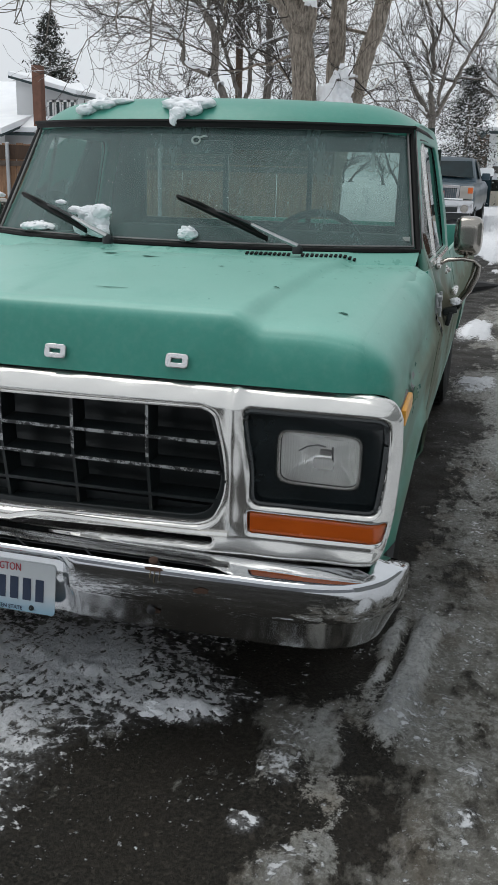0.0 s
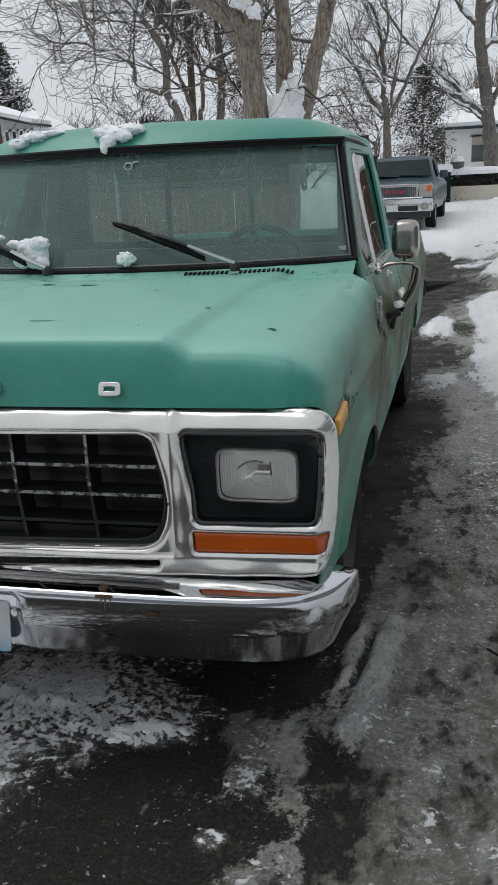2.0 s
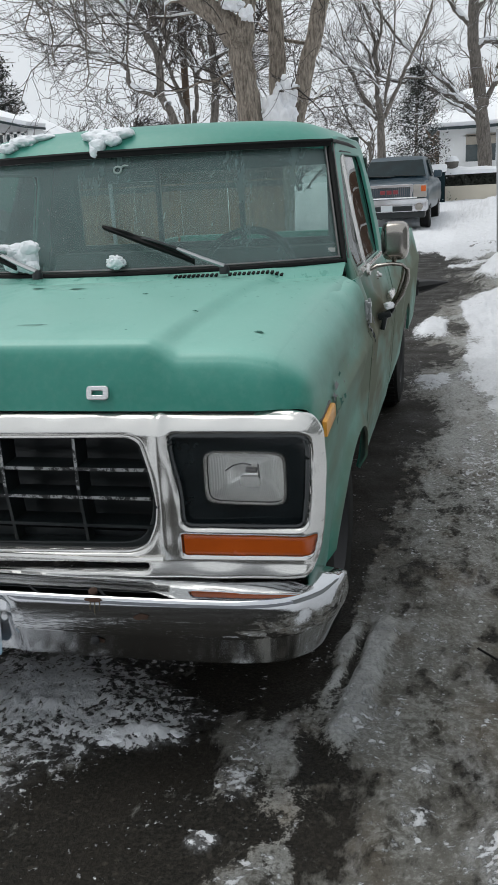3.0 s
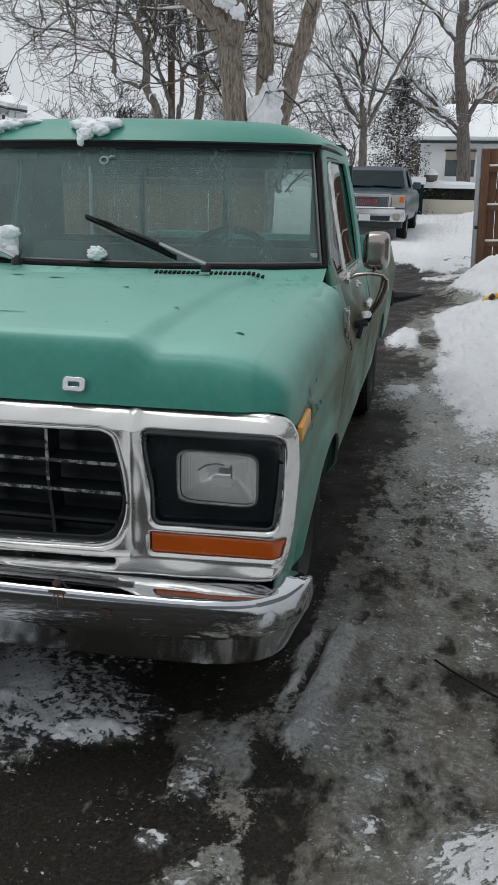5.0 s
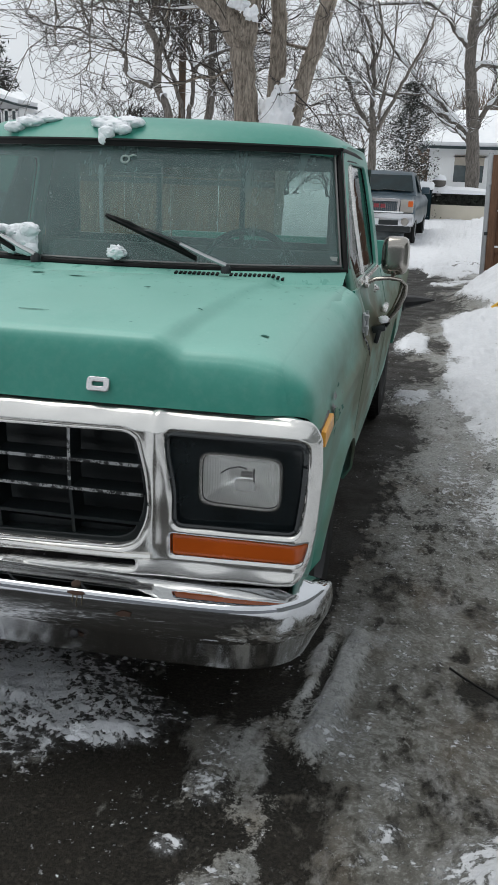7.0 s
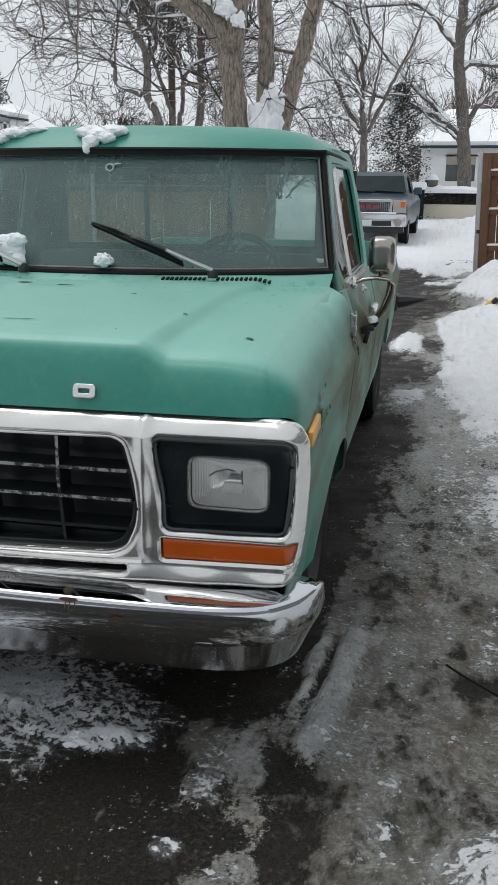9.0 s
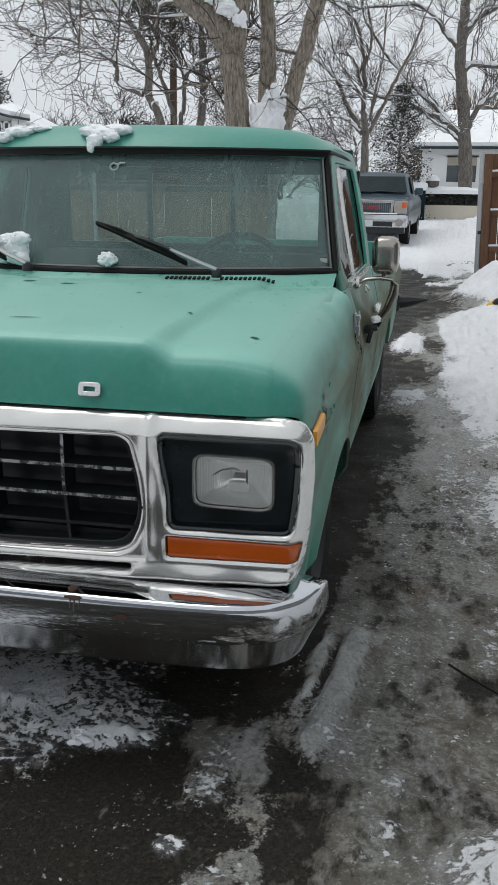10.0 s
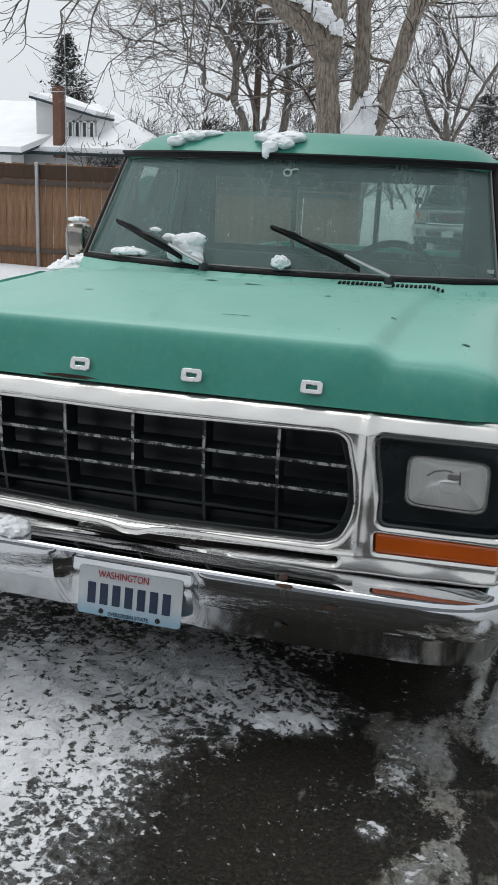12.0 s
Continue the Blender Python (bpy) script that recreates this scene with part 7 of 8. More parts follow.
def hanging_boughs():
    """Thin drooping boughs of a near tree that reach in from above."""
    rnd = random.Random(9)
    w = Wood()
    for k in range(13):
        x = -5.3 + 2.6 * rnd.random()
        p = Vector((x, 8.5 + rnd.random(), 4.15 + 0.5 * rnd.random()))
        pts = [p]
        d = Vector((rnd.gauss(-0.2, 0.5), rnd.gauss(0, 0.2), -0.6))
        for j in range(7):
            d = (d + Vector((rnd.gauss(0, 0.25), rnd.gauss(0, 0.2), -0.12 + rnd.gauss(0, 0.1)))).normalized()
            pts.append(pts[-1] + d * 0.2)
        w.limb(pts, [0.017 - 0.0013 * j for j in range(8)], 5, 0.12)
        for j in range(2, 8):
            for m in range(2):
                e = Vector((rnd.gauss(0, 0.7), rnd.gauss(0, 0.5), -0.35)).normalized()
                q = [pts[j]]
                for i in range(4):
                    e = (e + Vector((rnd.gauss(0, 0.3), rnd.gauss(0, 0.3), 0.1))).normalized()
                    q.append(q[-1] + e * 0.11)
                w.limb(q, [0.007, 0.006, 0.005, 0.0045, 0.004], 3, 0.0)
    main = [Vector((-11.0, 9.0, 4.2)), Vector((-8.0, 9.0, 5.2)), Vector((-5.5, 8.9, 5.25)), Vector((-3.8, 8.8, 5.0)), Vector((-2.4, 8.7, 4.95))]
    w.limb(main, [0.12, 0.09, 0.06, 0.04, 0.02], 7, 0.6)
    w.limb([Vector((-11.3, 9.0, 0)), Vector((-11.2, 9.0, 2.5)), Vector((-11.0, 9.0, 4.2)), Vector((-10.6, 9.0, 6.5))], [0.3, 0.24, 0.2, 0.14], 9, 0)
    finish_tree(w, "tree", "bare tree whose thin drooping boughs hang over the drive", BARK_DARK, (-11.3, 9.0, 0))


hanging_boughs()

# utility pole
pole = thing("utility_pole", "brown weathered wooden utility pole", "pole", (-8.6, 30, 0))
bm = bmesh.new()
tube(bm, [(0, 0, -0.2), (0, 0, 5), (0.02, 0, 10.5)], [0.15, 0.13, 0.11], 12)
part("pole_shaft", bm, plain("creosoted_wood", (0.11, 0.075, 0.05), 0.9, vary=0.4, scale=4), pole)
bm = bmesh.new()
block(bm, (0, -0.1, 9.6), (2.2, 0.1, 0.12))
part("cross_arm", bm, BARK_DARK, pole)


# ---------------------------------------------------------------- fences
BOARD = board_material("weathered_fence_board", (0.11, 0.056, 0.032), (0.42, 0.24, 0.135))
BOARD_DARK = board_material("dark_fence_board", (0.035, 0.022, 0.014), (0.11, 0.06, 0.035))
RAIL = board_material("grey_fence_rail", (0.06, 0.045, 0.035), (0.16, 0.12, 0.095))


def board_mesh(name, w, h, t, mat):
    bm = bmesh.new()
    block(bm, (0, 0, h / 2), (w, t, h), bevel=0.004)
    ob = part(name, bm, mat)
    me = ob.data
    bpy.data.objects.remove(ob)
    return me


def board_fence(name, x0, x1, y, height, label, mat, post_xs):
    fence = thing(name, label, "fence", (x0, y, 0))
    me = board_mesh("board", 0.138, height, 0.02, mat)
    rnd = random.Random(int(abs(x0) * 10))
    k, x = 0, x0
    while x < x1:
        ob = new("board", me)
        ob.parent = fence
        ob.location = (x - x0, rnd.gauss(0, 0.003), 0.03 + rnd.gauss(0, 0.012))
        ob.rotation_euler = (0, radians(rnd.gauss(0, 0.25)), 0)
        x += 0.1365 + (0.008 if rnd.random() < 0.18 else 0.0)
    for z in (0.35, height - 0.30):
        bm = bmesh.new()
        block(bm, ((x1 - x0) / 2, -0.035, z), (x1 - x0, 0.045, 0.09), bevel=0.006)
        part("rail", bm, RAIL, fence)
    bm = bmesh.new()
    block(bm, ((x1 - x0) / 2, -0.018, height - 0.11), (x1 - x0, 0.012, 0.24))
    part("top_band", bm, BOARD_DARK, fence, "dark wet upper band of boards")
    for px in post_xs:
        bm = bmesh.new()
        tube(bm, [(px - x0, -0.08, -0.2), (px - x0, -0.08, height + 0.03)], 0.035, 12)
        lathe(bm, [(height + 0.03, 0.04), (height + 0.05, 0.036), (height + 0.062, 0.001)], 12, "z", (px - x0, -0.08, 0))
        part("steel_post", bm, STEEL, fence, "galvanised steel post")
    return fence


board_fence("fence", -16.0, -1.6, 12.6, 1.86, "tall wooden board fence, dark and wet along the top", BOARD, (-13.5, -10.5, -7.52, -4.6))

BOARD_RED = board_material("red_brown_gate_board", (0.085, 0.040, 0.022), (0.24, 0.125, 0.07))
gate = thing("gate", "open wooden board gate on a galvanised post beside a snow bank", "gate", (1.872, 13.9, 0.0))
gate.rotation_euler = (0, radians(-1.6), 0)
bm = bmesh.new()
block(bm, (0.0, 0.0, 1.05), (0.08, 0.08, 2.34), bevel=0.012)
part("gate_post", bm, STEEL, gate, "galvanised steel post")
bm = bmesh.new()
block(bm, (0.105, -0.02, 1.18), (0.13, 0.09, 2.0), bevel=0.008)
part("gate_stile", bm, BOARD_RED, gate)
me = board_mesh("board", 0.138, 1.98, 0.02, BOARD_RED)
for k in range(14):
    ob = new("board", me)
    ob.parent = gate
    ob.location = (0.24 + 0.146 * k, 0.04, 0.2)
for z in (0.62, 1.22, 1.85):
    bm = bmesh.new()
    block(bm, (1.1, 0.0, z), (1.9, 0.05, 0.09), bevel=0.006)
    part("gate_rail", bm, BOARD_RED, gate)
    bm = bmesh.new()
    block(bm, (1.1, -0.002, z + 0.06), (1.9, 0.06, 0.035), bevel=0.014)
    part("rail_snow", bm, SNOW, gate)
for z in (1.72, 0.9):
    bm = bmesh.new()
    block(bm, (0.07, -0.05, z), (0.17, 0.02, 0.06), bevel=0.006)
    part("hinge", bm, STEEL if z > 1 else BLACK, gate)

# a yellow tool handle left in the snow bank
tool = thing("snow_shovel", "yellow plastic shovel grip sticking out of the snow", "shovel", (2.03, 9.7, 0.12))
bm = bmesh.new()
tube(bm, [(-0.14, 0, 0), (-0.03, 0, 0.09), (0.12, 0, 0.12)], 0.04, 8)
tube(bm, [(0.1, 0, 0.12), (0.8, 0.1, 0.16)], 0.018, 8)
part("grip", bm, plain("yellow_plastic", (0.75, 0.42, 0.02), 0.4), tool)
bm = bmesh.new()
tube(bm, [(-0.06, -0.02, 0.06), (0.0, -0.02, 0.115)], 0.034, 8)
part("grip_band", bm, BLACK, tool)


# ---------------------------------------------------------------- the other pickup, up the street
SLATE = plain("slate_blue_paint", (0.024, 0.050, 0.070), 0.38, vary=0.15, scale=3, relief=0, coat=0.2)
LAMPCLEAR = plain("clear_lamp_plastic", (0.36, 0.34, 0.31), 0.15, vary=0.2, scale=9, coat=0.5)
TINT = plain("dark_tinted_glass", (0.010, 0.022, 0.027), 0.22, vary=0.3, relief=0, spec=0.06)
DULLCHROME = chrome_material("dull_road_chrome", 0.16, 0.9, (0.62, 0.63, 0.65), 0.3)


def loft(bm, stations, n_extra=0):
    """Skins closed rings of (x, z) given at each y."""
    rings = []
    for y, ring in stations:
        rings.append([bm.verts.new((x, y, z)) for x, z in ring])
    for a, b in zip(rings, rings[1:]):
        for k in range(len(a)):
            bm.faces.new((a[k], a[(k + 1) % len(a)], b[(k + 1) % len(b)], b[k]))
    bm.faces.new(rings[0][::-1])
    bm.faces.new(rings[-1])


def body_ring(w, z0, z1, top=0.9):
    return [(-w * 0.96, z0), (-w, z0 + 0.2), (-w, z1 - 0.18), (-w * top, z1 - 0.02), (-w * 0.5, z1 + 0.01), (0, z1 + 0.02), (w * 0.5, z1 + 0.01), (w * top, z1 - 0.02), (w, z1 - 0.18), (w, z0 + 0.2), (w * 0.96, z0)]


def build_other_pickup():
    t = thing("parked_pickup", "slate blue late-model pickup with a chrome grille, parked in the snow", "pickup truck", (-0.90, 24.2, 0.03))
    t.scale = (1.10, 1.10, 1.10)
    t.rotation_euler = (0, 0, radians(-1.6))
    bm = bmesh.new()
    loft(bm, [(0.0, body_ring(0.90, 0.62, 1.10)), (0.10, body_ring(0.98, 0.52, 1.18)), (0.5, body_ring(1.0, 0.5, 1.24)), (1.35, body_ring(1.0, 0.5, 1.30)), (3.6, body_ring(1.0, 0.5, 1.32)), (5.6, body_ring(0.99, 0.55, 1.32))])
    rounded(part("body", bm, SLATE, t), 0.03)
    def cab_ring(w0, w1, z0, z1):
        m = z0 + 0.75 * (z1 - z0)
        return [(-w0, z0), (-w1, m), (-w1 * 0.9, z1 - 0.02), (-w1 * 0.5, z1), (0, z1 + 0.01), (w1 * 0.5, z1), (w1 * 0.9, z1 - 0.02), (w1, m), (w0, z0)]
    bm = bmesh.new()
    loft(bm, [(1.25, cab_ring(0.93, 0.90, 1.22, 1.31)), (1.85, cab_ring(0.94, 0.80, 1.22, 1.84)), (2.05, cab_ring(0.95, 0.79, 1.22, 1.92)), (3.3, cab_ring(0.95, 0.79, 1.22, 1.93)), (3.6, cab_ring(0.94, 0.80, 1.22, 1.86))])
    rounded(part("cab", bm, SLATE, t), 0.06, 3)

    def slab(name, pts, mat, label=""):
        bm = bmesh.new()
        bm.faces.new([bm.verts.new(p) for p in pts])
        return thick(part(name, bm, mat, t, label, smooth=False), 0.012, 0.0)
    slab("windscreen", [(-0.84, 1.28, 1.38), (0.84, 1.28, 1.38), (0.715, 1.755, 1.805), (-0.715, 1.755, 1.805)], TINT, "dark reflecting windscreen")
    for x0, x1 in ((-0.1, -0.7), (0.6, 0.0)):
        bm = bmesh.new()
        tube(bm, [(x0, 1.25, 1.385), (x1, 1.29, 1.42)], 0.014, 5)
        part("wiper", bm, BLACK, t)
    for s in (1, -1):
        slab("side_window", [(s * 0.955, 1.95, 1.36), (s * 0.90, 3.45, 1.38), (s * 0.80, 3.3, 1.82), (s * 0.80, 2.15, 1.82)], TINT)
        bm = bmesh.new()
        block(bm, (s * 1.13, 1.75, 1.42), (0.22, 0.12, 0.18), bevel=0.04)
        part("door_mirror", bm, SLATE if s > 0 else BLACK, t)
        bm = bmesh.new()
        block(bm, (s * 0.79, 0.0, 1.01), (0.34, 0.12, 0.33), bevel=0.03)
        lamp_part = part("headlight", bm, LAMPCLEAR, t)
        bm = bmesh.new()
        block(bm, (s * 0.885, -0.035, 1.065), (0.13, 0.085, 0.15), bevel=0.02)
        part("turn_signal", bm, AMBER, lamp_part)
        bm = bmesh.new()
        lathe(bm, [(0.0, 0.001), (0.0, 0.075), (-0.02, 0.09), (-0.03, 0.10), (0.03, 0.105)], 18, "y", (s * 0.78, -0.17, 0.62))
        part("fog_lamp", bm, LAMPCLEAR, t)
        for y in (0.95, 4.55):
            wheel = new("wheel")
            wheel.parent = t
            wheel.location = (s * 0.86, y, 0.38)
            bm = bmesh.new()
            lathe(bm, [(s * a, r) for a, r in ((-0.13, 0.22), (-0.13, 0.34), (-0.09, 0.385), (0.09, 0.385), (0.13, 0.34), (0.13, 0.22))], 28, "x")
            part("tyre", bm, TYRE, wheel)
            bm = bmesh.new()
            lathe(bm, [(s * a, r) for a, r in ((0.12, 0.23), (0.06, 0.2), (0.08, 0.08), (0.1, 0.001))], 20, "x")
            part("rim", bm, STEEL, wheel)
    bm = outline_plate("grille_frame", [round_loop([(-0.58, 0.80), (0.58, 0.80), (0.61, 1.18), (-0.61, 1.18)], 0.04), round_loop([(-0.54, 0.85), (0.54, 0.85), (0.56, 1.13), (-0.56, 1.13)], 0.03)], 0.03, 0.01, 2)
    bmesh.ops.translate(bm, vec=(0, -0.02, 0), verts=bm.verts)
    gr = part("grille", bm, DULLCHROME, t, "chrome-framed dark grille")
    for k in range(22):
        bm = bmesh.new()
        block(bm, (-0.56 + 1.12 * k / 21, 0.0, 0.99), (0.010, 0.02, 0.28))
        part("grille_slat", bm, DULLCHROME, gr)
    bm = bmesh.new()
    block(bm, (0, 0.02, 0.99), (1.2, 0.03, 0.26))
    part("grille_backing", bm, BLACK, gr)
    for k in range(3):
        bm = bmesh.new()
        block(bm, (-0.17 + 0.17 * k, -0.035, 1.0), (0.13, 0.03, 0.10), bevel=0.01)
        part("emblem", bm, plain("red_emblem", (0.22, 0.035, 0.045), 0.4), gr, "red emblem block")
    bm = bmesh.new()
    block(bm, (0, -0.06, 0.66), (1.98, 0.2, 0.34), bevel=0.07)
    bp = part("front_bumper", bm, DULLCHROME, t, "chrome bumper")
    bm = bmesh.new()
    block(bm, (0, -0.02, 0.43), (1.86, 0.20, 0.18), bevel=0.04)
    block(bm, (0, -0.158, 0.585), (1.22, 0.024, 0.13), bevel=0.010)
    part("lower_valance", bm, BLACK, bp)
    bm = bmesh.new()
    block(bm, (-0.05, -0.175, 0.60), (0.3, 0.01, 0.15), bevel=0.003)
    part("number_plate", bm, PLATE, bp)
    bm = bmesh.new()
    block(bm, (0, -0.10, 0.835), (1.5, 0.14, 0.035), bevel=0.015)
    ob = part("snow_clump", bm, SNOW, crease=180)
    tagged_at(ob, (-0.86, 24.2, 0.13), "ridge of snow on the bumper", "snow")


build_other_pickup()

# a bin under a cap of snow beside the wall
bin_ = thing("waste_bin", "dark waste bin with a thick cap of snow", "bin", (-0.05, 37.2, 0.36))
bm = bmesh.new()
block(bm, (0, 0, 0.65), (0.72, 0.6, 1.3), bevel=0.05)
part("bin_body", bm, TINT, bin_)
bm = bmesh.new()
block(bm, (0, 0, 1.45), (0.86, 0.7, 0.34), bevel=0.13)
part("bin_snow", bm, SNOW, bin_)


# ---------------------------------------------------------------- houses
WHITE = plain("white_wall_paint", (0.84, 0.85, 0.85), 0.8, vary=0.08, scale=2)
CREAM = plain("cream_render", (0.66, 0.61, 0.51), 0.85, vary=0.1, scale=2)
GREYWALL = plain("grey_white_siding", (0.55, 0.56, 0.57), 0.8, vary=0.1, scale=2)
EAVE = plain("dark_green_eave", (0.03, 0.05, 0.055), 0.7, vary=0.2)
BRICK = plain("brown_brick", (0.17, 0.085, 0.06), 0.9, vary=0.35, scale=8, relief=0.4)
WINDOW = plain("dark_window_glass", (0.06, 0.08, 0.085), 0.08, vary=0.3, relief=0)
BLIND = plain("pale_blind", (0.42, 0.38, 0.32), 0.8, vary=0.1)


def box_part(name, c, s, mat, parent, label="", bevel=0.0, turn=None):
    bm = bmesh.new()
    block(bm, c, s, turn, bevel)
    return part(name, bm, mat, parent, label, smooth=bevel > 0)


def wall_window(parent, c, w, h, mat_frame, panes=1):
    win = box_part("window", c, (w, 0.04, h), WINDOW, parent)
    for x in (-w / 2, w / 2):
        box_part("frame", (c[0] + x, c[1] - 0.02, c[2]), (0.06, 0.06, h + 0.06), mat_frame, win)
    for z in (-h / 2, h / 2):
        box_part("frame", (c[0], c[1] - 0.02, c[2] + z), (w + 0.06, 0.06, 0.06), mat_frame, win)
    for k in range(1, panes):
        box_part("mullion", (c[0] - w / 2 + w * k / panes, c[1] - 0.02, c[2]), (0.05, 0.05, h), mat_frame, win)
    return win


def roof_slab(name, pts, t, mat, parent, label=""):
    bm = bmesh.new()
    bm.faces.new([bm.verts.new(p) for p in pts])
    ob = part(name, bm, mat, parent, label, smooth=False)
    return thick(ob, t, 0.0)


def build_white_house():
    h = thing("white_house", "white house with snow on its low roof, behind a hedge", "house", (-0.25, 45, 0.6))
    box_part("wall", (4.0, 2.5, 1.55), (7.9, 5.0, 3.1), WHITE, h)
    for name, mat, lift, t in (("roof", EAVE, 0.0, 0.12), ("roof_snow", SNOW, 0.17, 0.22)):
        roof_slab(name, [(-0.55, -0.7, 3.1 + lift), (8.4, -0.7, 3.1 + lift), (8.0, 3.0, 4.9 + lift), (1.2, 3.0, 4.9 + lift)], t, mat, h)
        roof_slab(name, [(-0.55, -0.7, 3.1 + lift), (1.2, 3.0, 4.9 + lift), (-0.55, 5.6, 3.1 + lift)], t, mat, h)
    win = wall_window(h, (2.05, -0.01, 2.1), 1.5, 1.25, WHITE, 2)
    box_part("blind", (2.05, -0.045, 2.55), (1.45, 0.03, 0.5), BLIND, win)
    box_part("sill", (2.05, -0.08, 1.42), (1.8, 0.14, 0.08), WHITE, win)
    ch = box_part("chimney", (0.4, 1.2, 4.1), (0.75, 0.75, 2.5), WHITE, h, "white chimney with a snow cap")
    bm = bmesh.new()
    lathe(bm, [(5.35, 0.48), (5.45, 0.48), (5.5, 0.36), (5.62, 0.36), (5.82, 0.3), (5.9, 0.001)], 18, "z", (0.4, 1.2, 0))
    part("chimney_pot", bm, SNOW, ch)
    # cream wall, hedge and urn
    w = thing("garden_wall", "low cream garden wall in front of a hedge", "wall", (0.0, 38, 0.3))
    box_part("wall_body", (4.8, 0.1, 0.3), (10.6, 0.2, 0.9), CREAM, w, bevel=0.02)
    hedge = thing("hedge", "clipped dark hedge under a thick layer of snow", "hedge", (0.1, 38.3, 0.3))
    rnd = random.Random(2)
    vs, fs = [], []
    for k in range(17000):
        p = Vector((rnd.random() * 9.6, rnd.random() * 0.8 - 0.25, 0.6 + rnd.random() * 0.65))
        d = Vector((rnd.gauss(0, 1), rnd.gauss(0, 1), rnd.gauss(0, 1))).normalized() * 0.06
        e = d.cross(Vector((rnd.gauss(0, 1), 1, 0.3))).normalized() * 0.03
        b = len(vs)
        vs += [tuple(p - d), tuple(p + e), tuple(p + d), tuple(p - e)]
        fs.append((b, b + 1, b + 2, b + 3))
    raw("leaves", vs, fs, NEEDLE, hedge)
    bm = bmesh.new()

    sheet(bm, lambda u, v: (9.8 * u - 0.05, 0.12 + 0.55 * math.cos(math.pi * v), 1.22 + (0.30 + 0.05 * math.sin(7 * u * 3) + 0.04 * math.sin(40 * u)) * math.sin(math.pi * v) ** 0.5), 40, 10)
    part("hedge_snow", bm, SNOW, hedge)
    urn = thing("garden_urn", "round stone garden urn capped with snow", "urn", (0.55, 38.1, 1.15))
    bm = bmesh.new()
    lathe(bm, [(0.0, 0.16), (0.25, 0.10), (0.4, 0.16), (0.55, 0.34), (0.75, 0.38), (0.85, 0.36)], 20, "z")
    part("bowl", bm, plain("dark_stone", (0.12, 0.11, 0.10), 0.8), urn)
    bm = bmesh.new()
    lathe(bm, [(0.82, 0.38), (0.92, 0.37), (1.08, 0.25), (1.14, 0.001)], 20, "z")
    part("urn_snow", bm, SNOW, urn)
    urn.scale = (0.78, 0.78, 0.78)
    urn.location.z = 1.42


def build_left_house():
    h = thing("bungalow", "snow-covered bungalow with a dormer and a brown brick chimney", "house", (-15.9, 29.0, 0.0))
    box_part("wall", (-2.6, 3.0, 1.35), (10.4, 6.0, 2.7), GREYWALL, h)
    for name, mat, lift, t in (("roof", EAVE, 0.0, 0.1), ("roof_snow", SNOW, 0.15, 0.2)):
        roof_slab(name, [(-8.5, -0.6, 2.66 + lift), (2.9, -0.6, 2.66 + lift), (-0.4, 4.0, 4.62 + lift), (-8.5, 4.0, 4.75 + lift)], t, mat, h)
        roof_slab(name, [(2.9, -0.6, 2.66 + lift), (2.9, 7.0, 2.66 + lift), (-0.4, 4.0, 4.62 + lift)], t, mat, h)
    # dormer seen from its gable and window side
    d = box_part("dormer", (0.15, 1.5, 3.55), (2.04, 1.9, 0.9), WHITE, h, "white dormer with a row of small windows")
    for k in range(4):
        wall_window(d, (0.12 + 0.30 * k, 0.44, 3.58), 0.2, 0.62, WHITE)
    for name, mat, lift in (("dormer_roof", EAVE, 0.0), ("dormer_snow", SNOW, 0.12)):
        roof_slab(name, [(-1.5, 0.2, 4.72 + lift), (1.3, 0.2, 4.06 + lift), (1.2, 2.0, 4.08 + lift), (-1.5, 3.0, 4.9 + lift)], 0.09 + 0.06 * (lift > 0), mat, h)
    roof_slab("gable_cheek", [(-1.35, 0.5, 3.2), (1.18, 0.5, 3.2), (1.18, 0.5, 4.06), (-1.35, 0.5, 4.62)], 0.06, GREYWALL, h)
    box_part("chimney", (0.06, -0.35, 3.78), (0.33, 0.33, 2.5), BRICK, h, "brown brick chimney")
    box_part("porch_wall", (-2.9, -1.2, 1.3), (3.4, 0.9, 2.6), WHITE, h)
    wall_window(h, (-2.2, -1.68, 2.15), 0.75, 0.8, WHITE, 2)
    roof_slab("porch_roof", [(-5.2, -2.1, 2.55), (-0.5, -2.1, 2.55), (-0.7, 0.6, 3.2), (-5.2, 0.6, 3.2)], 0.08, EAVE, h)
    roof_slab("porch_snow", [(-5.2, -2.12, 2.70), (-0.5, -2.12, 2.70), (-0.7, 0.6, 3.33), (-5.2, 0.6, 3.33)], 0.2, SNOW, h)


build_white_house()
build_left_house()


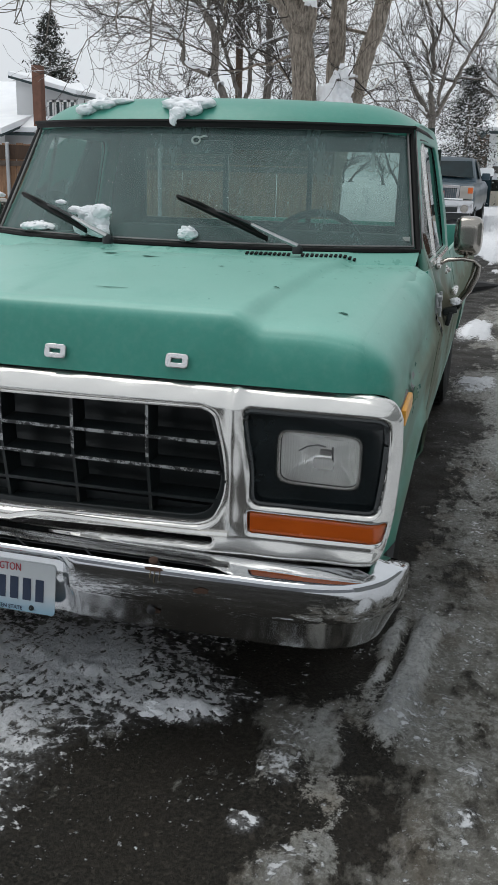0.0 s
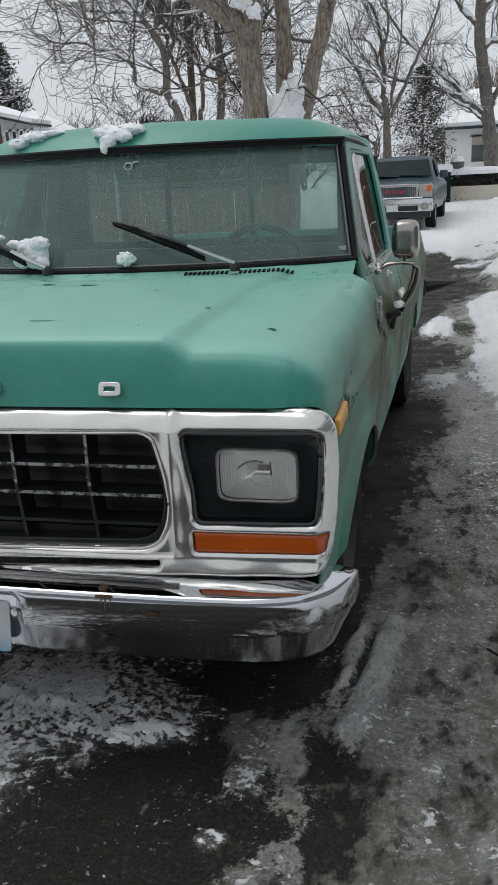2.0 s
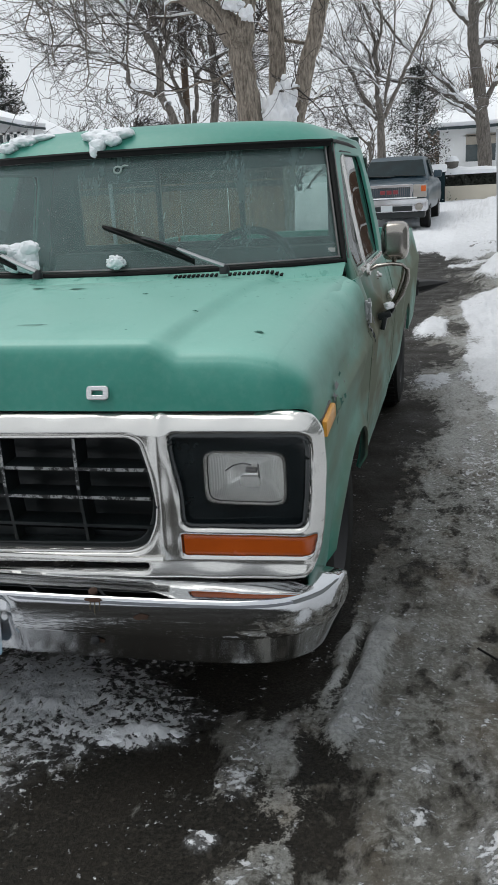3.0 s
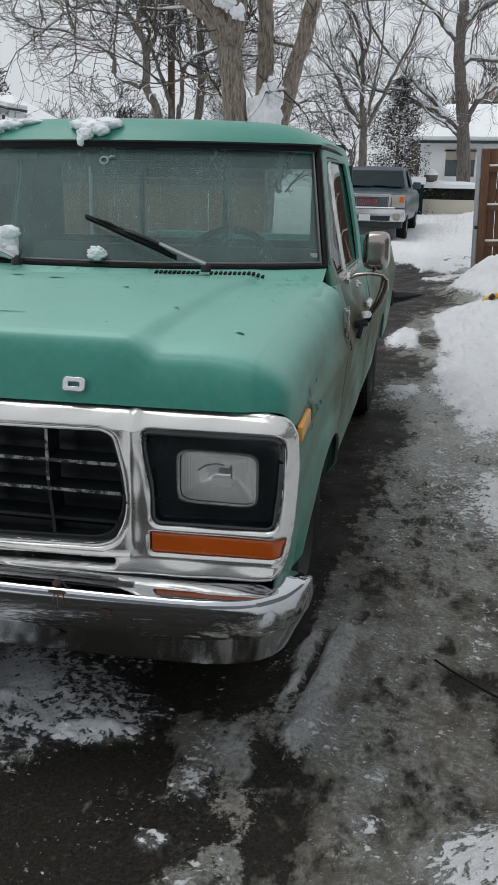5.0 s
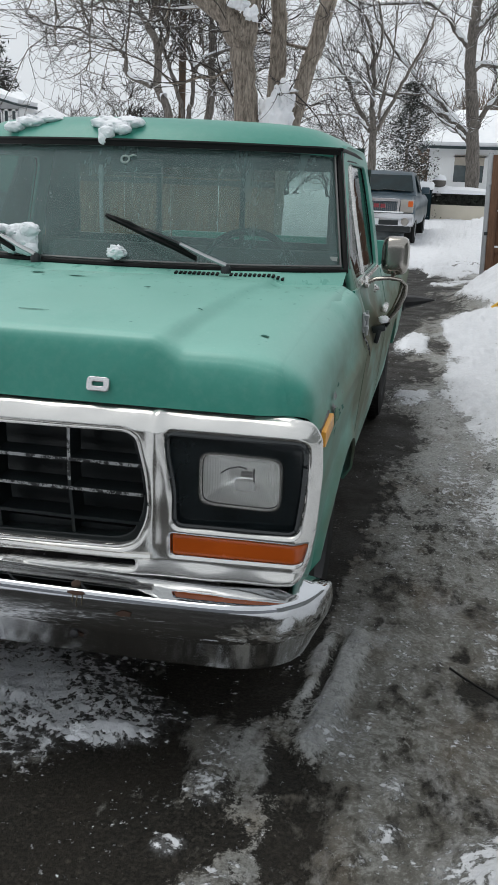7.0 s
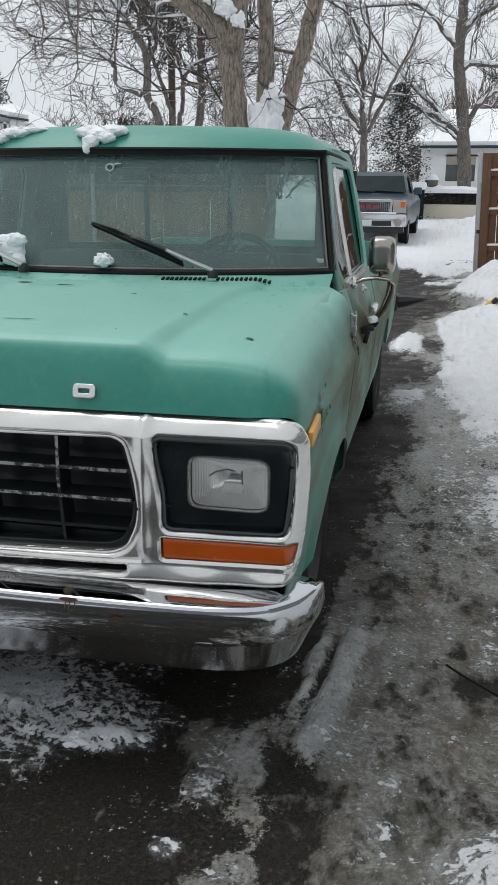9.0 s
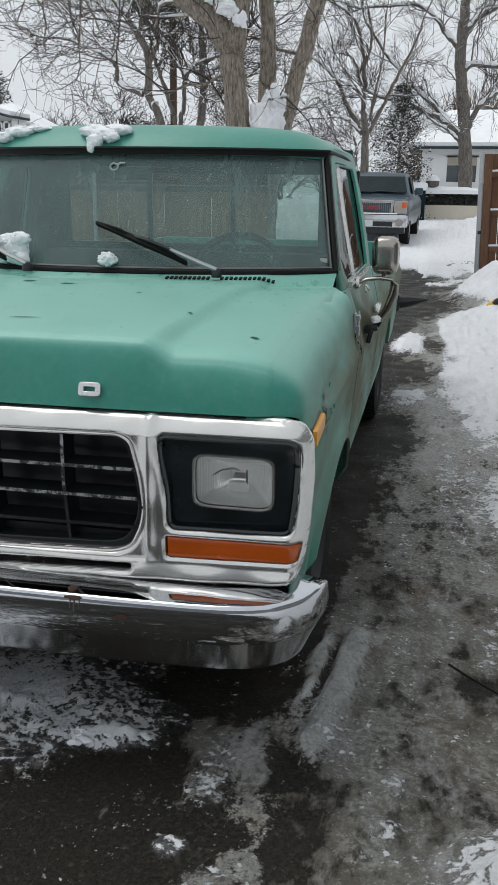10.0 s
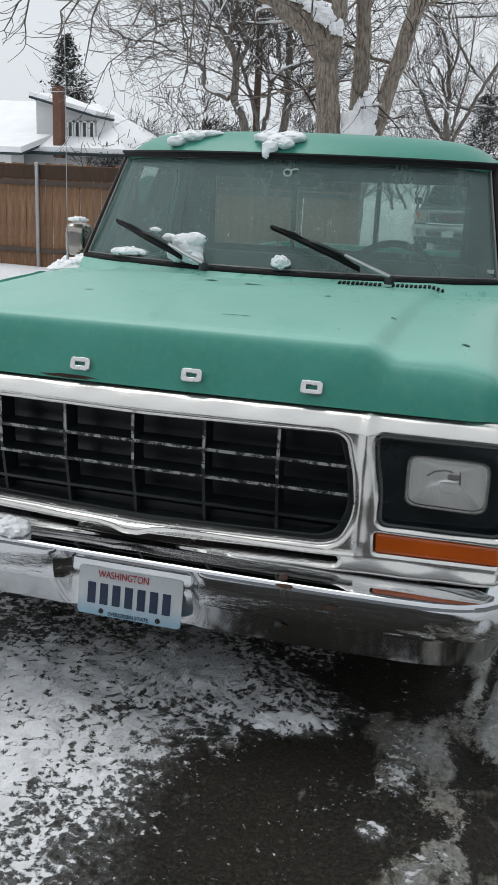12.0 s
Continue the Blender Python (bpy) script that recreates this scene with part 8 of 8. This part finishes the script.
def brown_thicket():
    """A dense stand of bare upright stems behind the white house."""
    rnd = random.Random(33)
    w = Wood()
    for k in range(420):
        x, y = rnd.uniform(-1.5, 12.0), rnd.uniform(58, 66)
        p = Vector((x, y, 0.4))
        d = Vector((rnd.gauss(0, 0.12), rnd.gauss(0, 0.1), 1)).normalized()
        h = rnd.uniform(5.8, 8.6) * (1.0 if x > 1 else 0.75)
        pts = [p]
        for j in range(5):
            d = (d + Vector((rnd.gauss(0, 0.06), rnd.gauss(0, 0.06), 0.05))).normalized()
            pts.append(pts[-1] + d * h / 5)
        w.limb(pts, [0.05, 0.042, 0.034, 0.026, 0.018, 0.010], 3, 0.0)
        for j in (2, 3, 4):
            for m in range(3):
                e = (d + Vector((rnd.gauss(0, 0.45), rnd.gauss(0, 0.3), 0.1))).normalized()
                q = pts[j]
                w.limb([q, q + e * 0.7, q + e * 1.2 + Vector((0, 0, 0.25))], [0.02, 0.014, 0.008], 3, 0.0)
    bush = thing("thicket", "dense brown thicket of bare upright stems behind a house", "thicket", (5, 62, 0.4), kind="stuff")
    raw("stems", [(a - 5, b - 62, c - 0.4) for a, b, c in w.v], w.f, plain("brown_stems", (0.16, 0.115, 0.085), 0.9, vary=0.3, scale=2, relief=0), bush)


brown_thicket()


def far_woods():
    """A low grey line of bare woods far behind the houses."""
    rnd = random.Random(21)
    w = Wood()
    for k in range(70):
        x, y = -75 + 150 * rnd.random(), 85 + 40 * rnd.random()
        grow(w, rnd, Vector((x, y, 0)), Vector((rnd.gauss(0, 0.05), 0, 1)), 0.18, 3.0 + rnd.random() * 1.6, 1, 3, 0.6, 0.5, 0.2, 0.03)
    woods = raw("far_woods", w.v + w.tv, w.f + [tuple(i + len(w.v) for i in q) for q in w.tf], TWIG)
    tagged(woods, "distant line of bare grey trees", "woods", kind="stuff")


far_woods()

# a thin black cable across the ice
cable = thing("cable", "thin black cable lying on the icy drive", "cable", (1.43, 0.70, 0.0))
bm = bmesh.new()
tube(bm, [(0.0, 0.0, 0.03), (0.05, -0.05, 0.028), (0.10, -0.10, 0.03), (0.17, -0.17, 0.034), (0.30, -0.26, 0.03)], 0.004, 6)
part("cable_run", bm, RUBBER, cable)

# sidewalk slab that crosses the end of the drive
bm = bmesh.new()
block(bm, (2.6, 18.2, 0.02), (2.6, 1.5, 0.06), bevel=0.01)
tagged(part("pavement", bm, plain("wet_concrete", (0.20, 0.20, 0.20), 0.6, vary=0.15, scale=4)), "wet grey concrete sidewalk slab", "sidewalk", kind="structure")
